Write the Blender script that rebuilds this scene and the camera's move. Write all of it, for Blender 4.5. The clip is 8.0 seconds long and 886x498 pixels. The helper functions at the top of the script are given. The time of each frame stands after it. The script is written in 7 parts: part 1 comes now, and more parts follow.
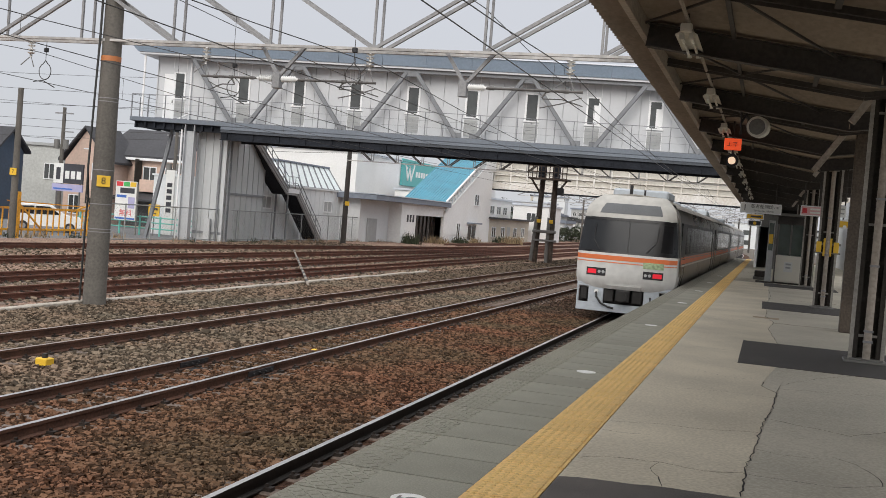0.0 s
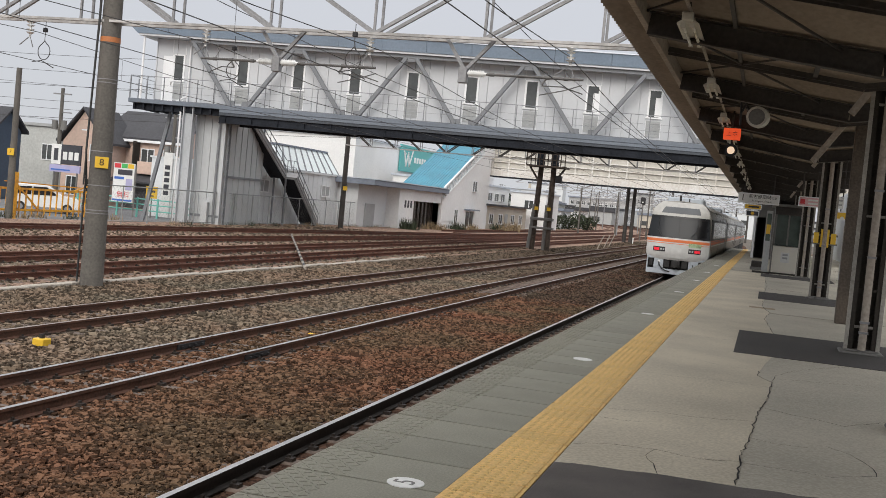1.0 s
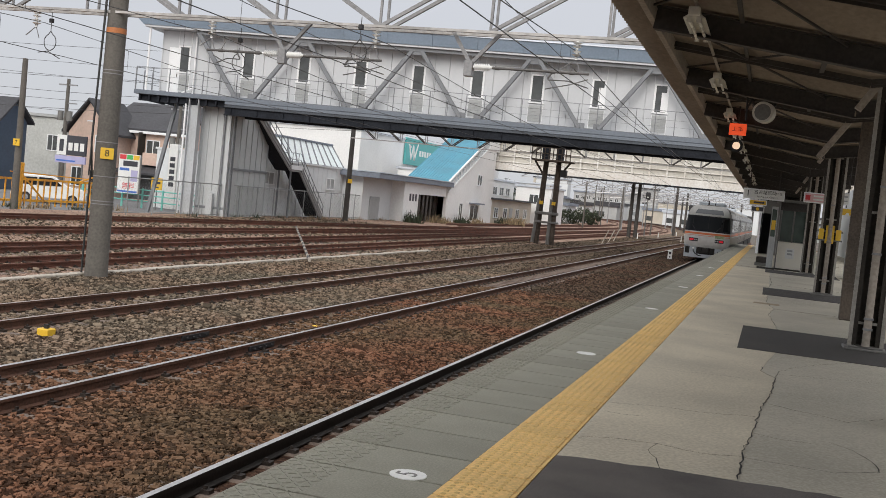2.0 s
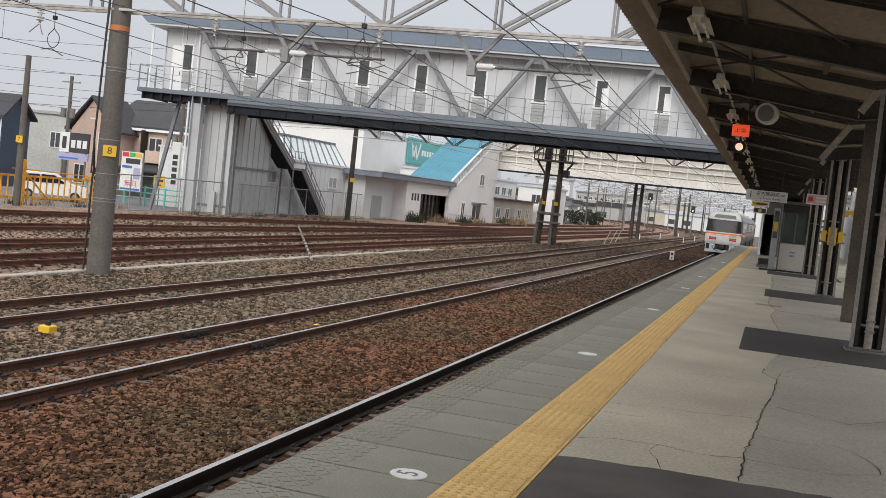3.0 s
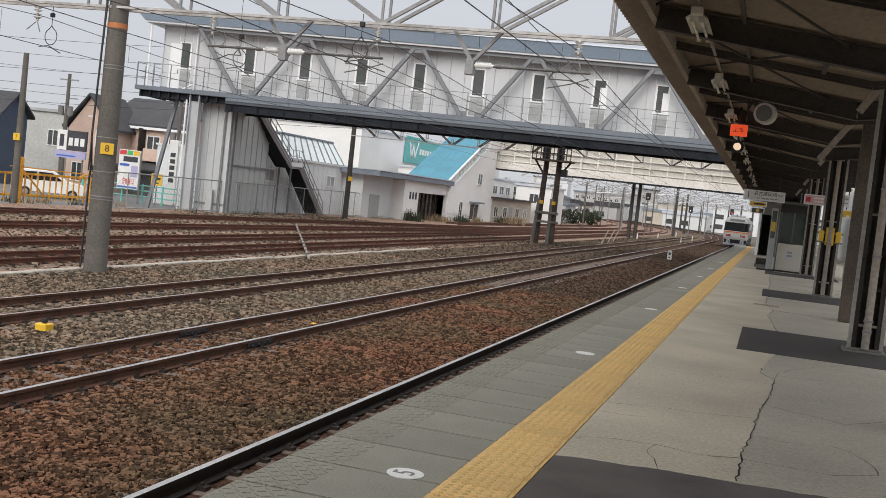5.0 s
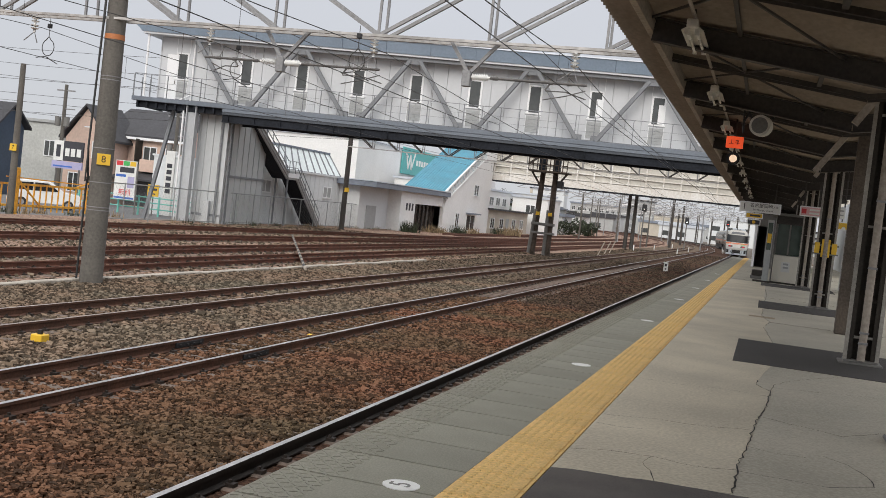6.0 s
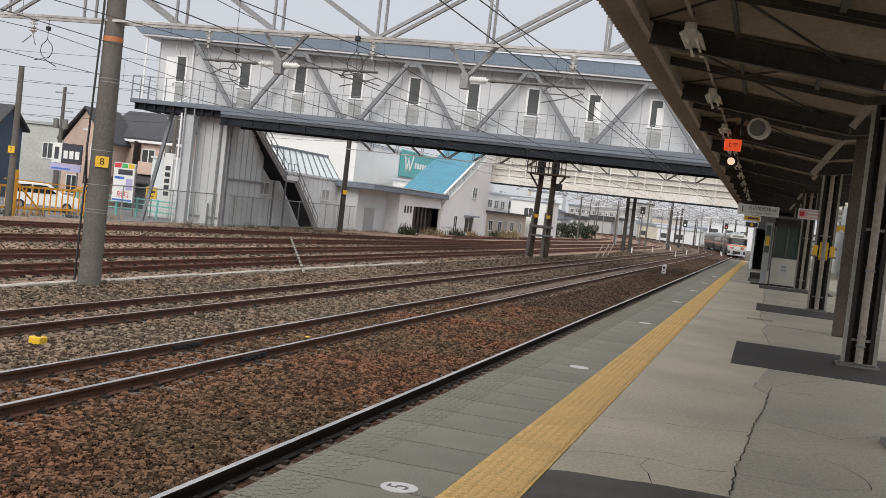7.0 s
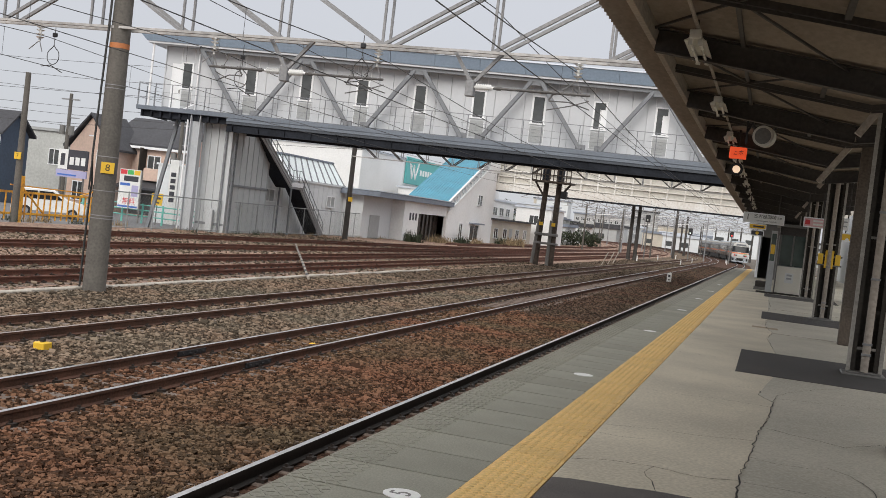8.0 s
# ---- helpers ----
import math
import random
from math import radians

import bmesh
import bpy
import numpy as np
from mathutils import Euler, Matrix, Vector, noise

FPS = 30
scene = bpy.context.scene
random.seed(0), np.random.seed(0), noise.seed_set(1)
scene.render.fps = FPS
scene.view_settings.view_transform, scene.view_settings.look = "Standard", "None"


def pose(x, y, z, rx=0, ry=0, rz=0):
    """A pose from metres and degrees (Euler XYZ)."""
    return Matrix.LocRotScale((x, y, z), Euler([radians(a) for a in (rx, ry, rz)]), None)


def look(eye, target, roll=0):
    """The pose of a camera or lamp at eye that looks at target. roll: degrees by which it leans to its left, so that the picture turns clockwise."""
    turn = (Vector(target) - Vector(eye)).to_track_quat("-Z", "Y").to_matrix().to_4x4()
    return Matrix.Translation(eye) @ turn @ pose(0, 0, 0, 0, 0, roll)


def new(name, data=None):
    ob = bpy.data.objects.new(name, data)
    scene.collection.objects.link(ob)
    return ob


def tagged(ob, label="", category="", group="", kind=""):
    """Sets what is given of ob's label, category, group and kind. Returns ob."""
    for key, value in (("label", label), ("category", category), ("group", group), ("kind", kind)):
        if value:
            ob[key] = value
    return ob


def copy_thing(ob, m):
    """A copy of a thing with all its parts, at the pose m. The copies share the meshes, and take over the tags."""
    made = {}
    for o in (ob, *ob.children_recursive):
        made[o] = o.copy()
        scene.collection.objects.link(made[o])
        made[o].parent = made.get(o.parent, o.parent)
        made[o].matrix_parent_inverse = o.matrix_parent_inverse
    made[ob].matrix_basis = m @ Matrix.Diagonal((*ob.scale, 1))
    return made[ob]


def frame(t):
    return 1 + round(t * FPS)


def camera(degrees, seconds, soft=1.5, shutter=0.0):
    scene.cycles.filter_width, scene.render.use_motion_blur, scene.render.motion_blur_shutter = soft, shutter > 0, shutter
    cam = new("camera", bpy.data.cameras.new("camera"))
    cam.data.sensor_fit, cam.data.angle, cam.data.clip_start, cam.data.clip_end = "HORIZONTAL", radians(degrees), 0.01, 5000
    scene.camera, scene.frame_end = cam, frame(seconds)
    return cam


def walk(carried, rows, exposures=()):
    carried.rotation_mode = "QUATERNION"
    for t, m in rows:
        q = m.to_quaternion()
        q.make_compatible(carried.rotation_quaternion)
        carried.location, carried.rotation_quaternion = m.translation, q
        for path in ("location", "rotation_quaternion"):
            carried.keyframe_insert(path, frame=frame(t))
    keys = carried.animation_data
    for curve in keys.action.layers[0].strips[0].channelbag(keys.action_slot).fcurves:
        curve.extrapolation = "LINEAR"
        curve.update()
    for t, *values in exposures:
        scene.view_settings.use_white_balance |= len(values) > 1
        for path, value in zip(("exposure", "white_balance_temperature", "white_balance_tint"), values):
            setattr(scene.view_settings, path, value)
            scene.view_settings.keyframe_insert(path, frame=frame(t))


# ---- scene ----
cam = camera(45.4, 8.0, soft=0.75)
EYE = (0.0, 0.0, 2.60)
PATH = [
    (0.0, 0.014, -0.014, 0.016, 17.138, -1.862, -4.648),
    (0.5, 0.002, -0.034, 0.009, 17.551, -2.328, -5.422),
    (1.0, 0.005, -0.027, 0.010, 17.012, -2.597, -5.413),
    (1.5, 0.008, -0.031, 0.008, 17.086, -2.919, -5.592),
    (3.0, 0.005, -0.020, 0.003, 17.398, -3.005, -6.174),
    (3.5, 0.002, -0.016, 0.003, 17.289, -3.093, -6.226),
    (4.0, 0.001, -0.004, -0.001, 17.246, -3.241, -6.174),
    (4.5, 0.000, 0.000, 0.000, 17.355, -3.248, -6.300),
    (6.0, 0.003, -0.008, 0.003, 17.089, -2.420, -6.446),
    (6.5, 0.006, -0.017, 0.006, 17.162, -2.337, -6.382),
    (7.0, 0.007, -0.015, 0.004, 17.001, -2.276, -6.479),
    (7.5, 0.010, -0.017, 0.003, 17.033, -2.137, -6.533),
    (8.0, 0.014, -0.006, -0.003, 17.285, -1.904, -6.654),
]
walk(cam, [(t, pose(EYE[0] + x, EYE[1] + y, EYE[2] + z, 90 + p, r, w)) for t, x, y, z, w, p, r in PATH])

# ---- world and sun: an even overcast sky ----
world = bpy.data.worlds.new("overcast")
scene.world = world
world.use_nodes = True
wn, wl = world.node_tree.nodes, world.node_tree.links
bg = wn["Background"]
sky = wn.new("ShaderNodeTexSky")
sky.sky_type, sky.sun_disc = "NISHITA", False
sky.sun_elevation, sky.sun_rotation = radians(33), radians(177)
mixer = wn.new("ShaderNodeMix")
mixer.data_type = "RGBA"
mixer.inputs[0].default_value = 0.94
# an overcast dome: brighter overhead than at the horizon
dome = wn.new("ShaderNodeTexCoord")
updown = wn.new("ShaderNodeSeparateXYZ")
wl.new(dome.outputs["Generated"], updown.inputs[0])
shade = wn.new("ShaderNodeValToRGB")
shade.color_ramp.elements[0].position, shade.color_ramp.elements[0].color = 0.0, (0.58, 0.595, 0.635, 1)
shade.color_ramp.elements[1].position, shade.color_ramp.elements[1].color = 0.9, (1.32, 1.31, 1.33, 1)
mid = shade.color_ramp.elements.new(0.22)
mid.color = (0.635, 0.65, 0.70, 1)
wl.new(updown.outputs[2], shade.inputs[0])
lift = wn.new("ShaderNodeVectorMath")
lift.operation = "SCALE"
lift.inputs[3].default_value = 10.5
wl.new(shade.outputs[0], lift.inputs[0])
wl.new(lift.outputs[0], mixer.inputs[7])
wl.new(sky.outputs[0], mixer.inputs[6])
wl.new(mixer.outputs[2], bg.inputs[0])
bg.inputs[1].default_value = 0.1
sun = new("sun", bpy.data.lights.new("sun", "SUN"))
sun.data.energy, sun.data.angle, sun.data.color = 1.9, radians(40), (1.0, 0.95, 0.88)
sun.matrix_world = look((0, 0, 30), (-2, 42, 2))
scene.view_settings.exposure = 0.0


# ---- materials ----
def mat(name, color, rough=0.7, metal=0.0, vary=0.25, fine=40.0, coarse=1.5, bump=0.15, tint=None, island=0.0, obrand=0.0, spec=0.5):
    """Base colour broken up by a coarse and a fine noise, with relief from the fine one."""
    m = bpy.data.materials.new(name)
    m.use_nodes = True
    n, l = m.node_tree.nodes, m.node_tree.links
    b = n["Principled BSDF"]
    b.inputs["Metallic"].default_value = metal
    b.inputs["Specular IOR Level"].default_value = spec
    co = n.new("ShaderNodeTexCoord")
    tex = []
    for scale, detail in ((fine, 4), (coarse, 5)):
        t = n.new("ShaderNodeTexNoise")
        t.inputs["Scale"].default_value, t.inputs["Detail"].default_value = scale, detail
        geo = n.new("ShaderNodeNewGeometry")
        l.new(geo.outputs["Position"] if not obrand else co.outputs["Object"], t.inputs["Vector"])
        tex.append(t)
    add = n.new("ShaderNodeMath")
    add.operation = "MULTIPLY_ADD"
    l.new(tex[0].outputs["Fac"], add.inputs[0])
    add.inputs[1].default_value = 0.5
    half = n.new("ShaderNodeMath")
    half.operation = "MULTIPLY"
    half.inputs[1].default_value = 0.5
    l.new(tex[1].outputs["Fac"], half.inputs[0])
    l.new(half.outputs[0], add.inputs[2])
    fac = add.outputs[0]
    if island or obrand:
        src = n.new("ShaderNodeNewGeometry").outputs["Random Per Island"] if island else n.new("ShaderNodeObjectInfo").outputs["Random"]
        s = n.new("ShaderNodeMath")
        s.operation = "MULTIPLY_ADD"
        s.inputs[1].default_value = island or obrand
        l.new(src, s.inputs[0])
        sub = n.new("ShaderNodeMath")
        sub.operation = "SUBTRACT"
        sub.inputs[1].default_value = (island or obrand) * 0.5
        l.new(fac, sub.inputs[0])
        l.new(sub.outputs[0], s.inputs[2])
        fac = s.outputs[0]
    ramp = n.new("ShaderNodeValToRGB")
    dark = [c * (1 - vary) for c in color]
    light = [min(1, c * (1 + vary)) for c in color]
    if tint:
        dark = [c * (1 - vary * 0.4) for c in tint]
    ramp.color_ramp.elements[0].position, ramp.color_ramp.elements[0].color = 0.38, (*dark, 1)
    ramp.color_ramp.elements[1].position, ramp.color_ramp.elements[1].color = 0.62, (*light, 1)
    l.new(fac, ramp.inputs[0])
    l.new(ramp.outputs[0], b.inputs["Base Color"])
    rr = n.new("ShaderNodeMapRange")
    rr.inputs["To Min"].default_value, rr.inputs["To Max"].default_value = max(0.02, rough - 0.12), min(1, rough + 0.12)
    l.new(tex[1].outputs["Fac"], rr.inputs["Value"])
    l.new(rr.outputs[0], b.inputs["Roughness"])
    if bump:
        bp = n.new("ShaderNodeBump")
        bp.inputs["Strength"].default_value, bp.inputs["Distance"].default_value = bump, 0.01
        l.new(tex[0].outputs["Fac"], bp.inputs["Height"])
        l.new(bp.outputs[0], b.inputs["Normal"])
    return m


def glow(name, color, strength):
    m = bpy.data.materials.new(name)
    m.use_nodes = True
    b = m.node_tree.nodes["Principled BSDF"]
    b.inputs["Base Color"].default_value = (*color, 1)
    b.inputs["Emission Color"].default_value = (*color, 1)
    b.inputs["Emission Strength"].default_value = strength
    return m


def glass(name, color, rough=0.05, spec=0.6, vary=0.2):
    """Dark window glass, seen from outside, backed by an unlit room."""
    m = mat(name, color, rough=rough + 0.1, vary=vary, fine=3, coarse=0.8, bump=0, spec=spec)
    return m


def pebbles(name, dark, light, scale, bump=0.8):
    """Loose crushed stone: cells of mixed colours with relief, stained in broad patches."""
    m = bpy.data.materials.new(name)
    m.use_nodes = True
    n, l = m.node_tree.nodes, m.node_tree.links
    b = n["Principled BSDF"]
    geo = n.new("ShaderNodeNewGeometry")
    v = n.new("ShaderNodeTexVoronoi")
    v.inputs["Scale"].default_value = scale
    l.new(geo.outputs["Position"], v.inputs["Vector"])
    nz = n.new("ShaderNodeTexNoise")
    nz.inputs["Scale"].default_value, nz.inputs["Detail"].default_value = 0.7, 6
    l.new(geo.outputs["Position"], nz.inputs["Vector"])
    sep = n.new("ShaderNodeSeparateColor")
    l.new(v.outputs["Color"], sep.inputs[0])
    mx = n.new("ShaderNodeMath")
    mx.operation = "MULTIPLY_ADD"
    mx.inputs[1].default_value = 0.6
    l.new(sep.outputs[0], mx.inputs[0])
    sc = n.new("ShaderNodeMath")
    sc.operation = "MULTIPLY"
    sc.inputs[1].default_value = 0.5
    l.new(nz.outputs["Fac"], sc.inputs[0])
    l.new(sc.outputs[0], mx.inputs[2])
    ramp = n.new("ShaderNodeValToRGB")
    ramp.color_ramp.elements[0].position, ramp.color_ramp.elements[0].color = 0.2, (*dark, 1)
    ramp.color_ramp.elements[1].position, ramp.color_ramp.elements[1].color = 0.85, (*light, 1)
    l.new(mx.outputs[0], ramp.inputs[0])
    l.new(ramp.outputs[0], b.inputs["Base Color"])
    b.inputs["Roughness"].default_value = 0.95
    b.inputs["Specular IOR Level"].default_value = 0.15
    bp = n.new("ShaderNodeBump")
    bp.invert = True
    bp.inputs["Strength"].default_value, bp.inputs["Distance"].default_value = bump, 0.03
    l.new(v.outputs["Distance"], bp.inputs["Height"])
    l.new(bp.outputs[0], b.inputs["Normal"])
    return m


M_BALLAST = pebbles("brown_ballast", (0.030, 0.016, 0.011), (0.125, 0.070, 0.047), 24)
M_BALLAST_RED = pebbles("rusty_ballast", (0.095, 0.063, 0.048), (0.43, 0.295, 0.222), 14)
M_BALLAST_GREY = pebbles("grey_ballast", (0.066, 0.048, 0.035), (0.222, 0.166, 0.117), 22)
M_EARTH = mat("earth", (0.11, 0.092, 0.072), 0.95, vary=0.5, fine=9, coarse=0.4, bump=0.4)
def broken_stone(name, reds, olives):
    """Crushed stone that goes from rusty to olive grey in broad drifts, each stone of its own shade."""
    m = mat(name, reds, 0.95, vary=0.5, fine=60, coarse=3, bump=0.3, tint=[c * 0.42 for c in reds], island=0.75, spec=0.12)
    n, l = m.node_tree.nodes, m.node_tree.links
    ramp = next(x for x in n if x.type == "VALTORGB")
    other = n.new("ShaderNodeValToRGB")
    other.color_ramp.elements[0].position, other.color_ramp.elements[0].color = 0.30, (*[c * 0.38 for c in olives], 1)
    other.color_ramp.elements[1].position, other.color_ramp.elements[1].color = 0.70, (*[c * 1.2 for c in olives], 1)
    l.new(ramp.inputs[0].links[0].from_socket, other.inputs[0])
    geo = n.new("ShaderNodeNewGeometry")
    drift = n.new("ShaderNodeTexNoise")
    drift.inputs["Scale"].default_value, drift.inputs["Detail"].default_value = 0.33, 3
    l.new(geo.outputs["Position"], drift.inputs["Vector"])
    wide = n.new("ShaderNodeMapRange")
    wide.inputs["From Min"].default_value, wide.inputs["From Max"].default_value = 0.34, 0.66
    l.new(drift.outputs["Fac"], wide.inputs["Value"])
    mx = n.new("ShaderNodeMix")
    mx.data_type = "RGBA"
    l.new(wide.outputs[0], mx.inputs[0])
    l.new(ramp.outputs[0], mx.inputs[6])
    l.new(other.outputs[0], mx.inputs[7])
    l.new(mx.outputs[2], n["Principled BSDF"].inputs["Base Color"])
    return m


M_STONE = broken_stone("loose_stone", (0.156, 0.074, 0.045), (0.124, 0.089, 0.055))
M_STONE_DARK = broken_stone("oily_stone", (0.100, 0.060, 0.043), (0.092, 0.072, 0.051))
M_STONE_BROWN = broken_stone("brown_stone", (0.125, 0.090, 0.066), (0.125, 0.102, 0.076))
M_STONE_GREY = broken_stone("loose_pale_stone", (0.188, 0.132, 0.094), (0.178, 0.150, 0.112))
M_RUST = mat("rusty_rail", (0.100, 0.047, 0.029), 0.8, metal=0.1, vary=0.4, fine=30, coarse=2)
M_RUSTRED = mat("old_rusty_rail", (0.125, 0.052, 0.034), 0.85, metal=0.1, vary=0.4, fine=30, coarse=2)
M_DARKRAIL = mat("oiled_rail", (0.022, 0.018, 0.016), 0.7, metal=0.2, vary=0.4, fine=30, coarse=2)
M_HEAD = mat("polished_rail_head", (0.58, 0.56, 0.55), 0.32, metal=0.9, vary=0.1, fine=20, coarse=1, bump=0)
M_HEADDULL = mat("dull_rail_head", (0.34, 0.28, 0.25), 0.5, metal=0.5, vary=0.25, fine=20, coarse=1, bump=0)
M_SLEEPER = mat("dirty_concrete_sleeper", (0.15, 0.115, 0.095), 0.95, vary=0.4, fine=25, coarse=2, bump=0.3)
M_CLIP = mat("rail_clip", (0.055, 0.045, 0.040), 0.5, metal=0.6, vary=0.3)
M_CONC = mat("platform_concrete", (0.42, 0.39, 0.315), 0.85, vary=0.20, fine=45, coarse=0.55, bump=0.25)
M_CONCPALE = mat("pale_platform_concrete", (0.53, 0.475, 0.365), 0.85, vary=0.20, fine=38, coarse=0.8, bump=0.25)
M_SLAB = mat("edge_slab_concrete", (0.272, 0.264, 0.214), 0.85, vary=0.2, fine=80, coarse=1.2, bump=0.2, obrand=0.12)
M_WALLCONC = mat("weathered_concrete", (0.24, 0.23, 0.21), 0.9, vary=0.3, fine=20, coarse=0.8, bump=0.3)
M_ASPH = mat("asphalt_patch", (0.10, 0.088, 0.080), 0.92, vary=0.35, fine=140, coarse=2, bump=0.6)
M_ASPHDARK = mat("fresh_asphalt_patch", (0.052, 0.047, 0.043), 0.9, vary=0.3, fine=120, coarse=1.5, bump=0.5)
M_YELLOW = mat("yellow_tactile", (0.80, 0.525, 0.19), 0.7, vary=0.2, fine=50, coarse=1.2, bump=0.15, obrand=0.1)
M_YELWORN = mat("worn_yellow_stud", (0.66, 0.44, 0.16), 0.75, vary=0.2, fine=60, coarse=2, bump=0.1)
M_JOINT = mat("dark_joint", (0.028, 0.025, 0.022), 0.95, vary=0.3)
M_WHITE = mat("white_paint", (0.78, 0.78, 0.76), 0.6, vary=0.08, fine=30, coarse=2, bump=0.05)
M_BLACK = mat("black_paint", (0.02, 0.02, 0.022), 0.6, vary=0.3)
M_STEEL = mat("grey_painted_steel", (0.175, 0.170, 0.160), 0.6, vary=0.2, fine=25, coarse=1)
M_BROWNSTEEL = mat("brown_painted_steel", (0.040, 0.034, 0.028), 0.6, vary=0.3, fine=25, coarse=1, spec=0.25)
M_EDGESTRIP = mat("pale_edge_paint", (0.33, 0.31, 0.275), 0.55, vary=0.25, fine=22, coarse=2.5)
M_ROOFSHEET = mat("corrugated_sheet_underside", (0.30, 0.25, 0.20), 0.85, vary=0.16, fine=14, coarse=0.5, bump=0.1)
M_BEAM = mat("dark_canopy_steel", (0.050, 0.043, 0.038), 0.7, vary=0.3, fine=20, coarse=1)
M_PURLIN = mat("pale_canopy_rail", (0.36, 0.315, 0.265), 0.75, vary=0.25, fine=20, coarse=1)
M_LAMPWHITE = mat("enamel_lamp_white", (0.62, 0.60, 0.54), 0.5, vary=0.12, fine=20, coarse=3, bump=0.03)
M_TUBE = mat("unlit_tube", (0.72, 0.70, 0.62), 0.3, vary=0.05, bump=0)
M_PANEL = mat("pale_grey_panel", (0.595, 0.61, 0.63), 0.5, vary=0.03, fine=6, coarse=0.3, bump=0.01)
M_PANEL2 = mat("blue_grey_tower_panel", (0.50, 0.52, 0.53), 0.5, vary=0.04, fine=5, coarse=0.3, bump=0.01)
M_TRUSS = mat("grey_truss_paint", (0.20, 0.21, 0.225), 0.55, vary=0.12, fine=10, coarse=0.7, bump=0.05)
M_FASCIA = mat("blue_grey_fascia", (0.30, 0.38, 0.48), 0.4, vary=0.08, fine=8, coarse=0.6, bump=0.02, obrand=0.05)
M_ROOFWHITE = mat("pale_metal_roof", (0.62, 0.66, 0.72), 0.35, metal=0.3, vary=0.06, bump=0.02)
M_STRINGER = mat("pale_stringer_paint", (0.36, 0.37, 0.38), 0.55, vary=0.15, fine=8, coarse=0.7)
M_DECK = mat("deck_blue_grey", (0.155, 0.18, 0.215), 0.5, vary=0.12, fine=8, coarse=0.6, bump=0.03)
# near black: the shade below decks and stairs is put into this colour
M_UNDER = mat("dark_steel_and_shade", (0.024, 0.027, 0.034), 0.75, vary=0.3, fine=8, coarse=0.6, spec=0.12)
M_WINDOW = glass("dark_window_glass", (0.075, 0.080, 0.080))
M_FRAMEW = mat("white_window_trim", (0.86, 0.87, 0.88), 0.5, vary=0.05, bump=0.02)
M_VENT = mat("grey_louvre", (0.40, 0.41, 0.41), 0.6, vary=0.1, fine=10)
M_POLE = mat("concrete_pole", (0.125, 0.115, 0.102), 0.85, vary=0.22, fine=18, coarse=1.4, bump=0.2)
M_POLEDARK = mat("dark_pole", (0.060, 0.054, 0.049), 0.8, vary=0.3, fine=18, coarse=1.2)
M_GALV = mat("galvanised_beam", (0.27, 0.27, 0.275), 0.55, metal=0.2, vary=0.2, fine=15, coarse=0.8)
M_OLDBEAM = mat("stained_beam", (0.44, 0.425, 0.41), 0.7, vary=0.3, fine=6, coarse=0.6)
M_TUBEARM = mat("weathered_tube", (0.13, 0.125, 0.12), 0.6, metal=0.2, vary=0.3, fine=20, coarse=2)
M_WIRE = mat("dark_wire", (0.045, 0.043, 0.042), 0.6, vary=0.2, bump=0)
M_INSUL = mat("porcelain_insulator", (0.86, 0.86, 0.84), 0.3, vary=0.08, bump=0)
M_ORANGE = mat("orange_band", (0.55, 0.20, 0.07), 0.6, vary=0.15)
M_SIGNYEL = mat("yellow_sign", (0.80, 0.50, 0.04), 0.5, vary=0.06, bump=0.02)
M_RED = glow("red_lit_sign", (0.95, 0.10, 0.03), 0.55)
M_TRAINW = mat("train_white", (0.62, 0.62, 0.60), 0.35, vary=0.1, fine=4, coarse=0.5, bump=0.02)
M_STAINLESS = mat("stainless_side", (0.21, 0.20, 0.19), 0.30, metal=0.95, vary=0.15, fine=5, coarse=0.6, bump=0.04)
M_TRAINROOF = mat("train_roof", (0.29, 0.278, 0.25), 0.6, vary=0.2, fine=5, coarse=0.6)
M_TRAINBLACK = mat("train_black_surround", (0.012, 0.012, 0.013), 0.3, vary=0.15, bump=0, spec=0.3)
M_TRAINBROW = mat("train_cream_brow", (0.43, 0.42, 0.39), 0.45, vary=0.12, fine=5, coarse=0.6, bump=0.02)
M_TRAINGREY = mat("train_skirt_grey", (0.42, 0.46, 0.50), 0.5, vary=0.12, fine=6, coarse=0.8)
M_TRAINORANGE = mat("train_orange", (0.74, 0.19, 0.06), 0.4, vary=0.08, bump=0.02)
M_TRAINGLASS = glass("train_windscreen", (0.022, 0.024, 0.027), 0.10, spec=0.22, vary=0.06)
M_TRAINBAND = mat("dark_window_band", (0.030, 0.030, 0.031), 0.32, vary=0.2, fine=4, coarse=0.6, bump=0.02, spec=0.2)
M_TRAINDARK = glass("train_side_glass", (0.014, 0.014, 0.015), 0.03, spec=0.10)
M_UNDERGEAR = mat("train_undergear", (0.025, 0.024, 0.023), 0.8, vary=0.4)
M_TAIL = glow("red_tail_lamp", (0.75, 0.015, 0.035), 0.3)
M_DEST = mat("destination_panel", (0.10, 0.105, 0.11), 0.35, vary=0.15, bump=0)
M_CABLE = mat("rubber_hose", (0.03, 0.03, 0.03), 0.6, vary=0.2)


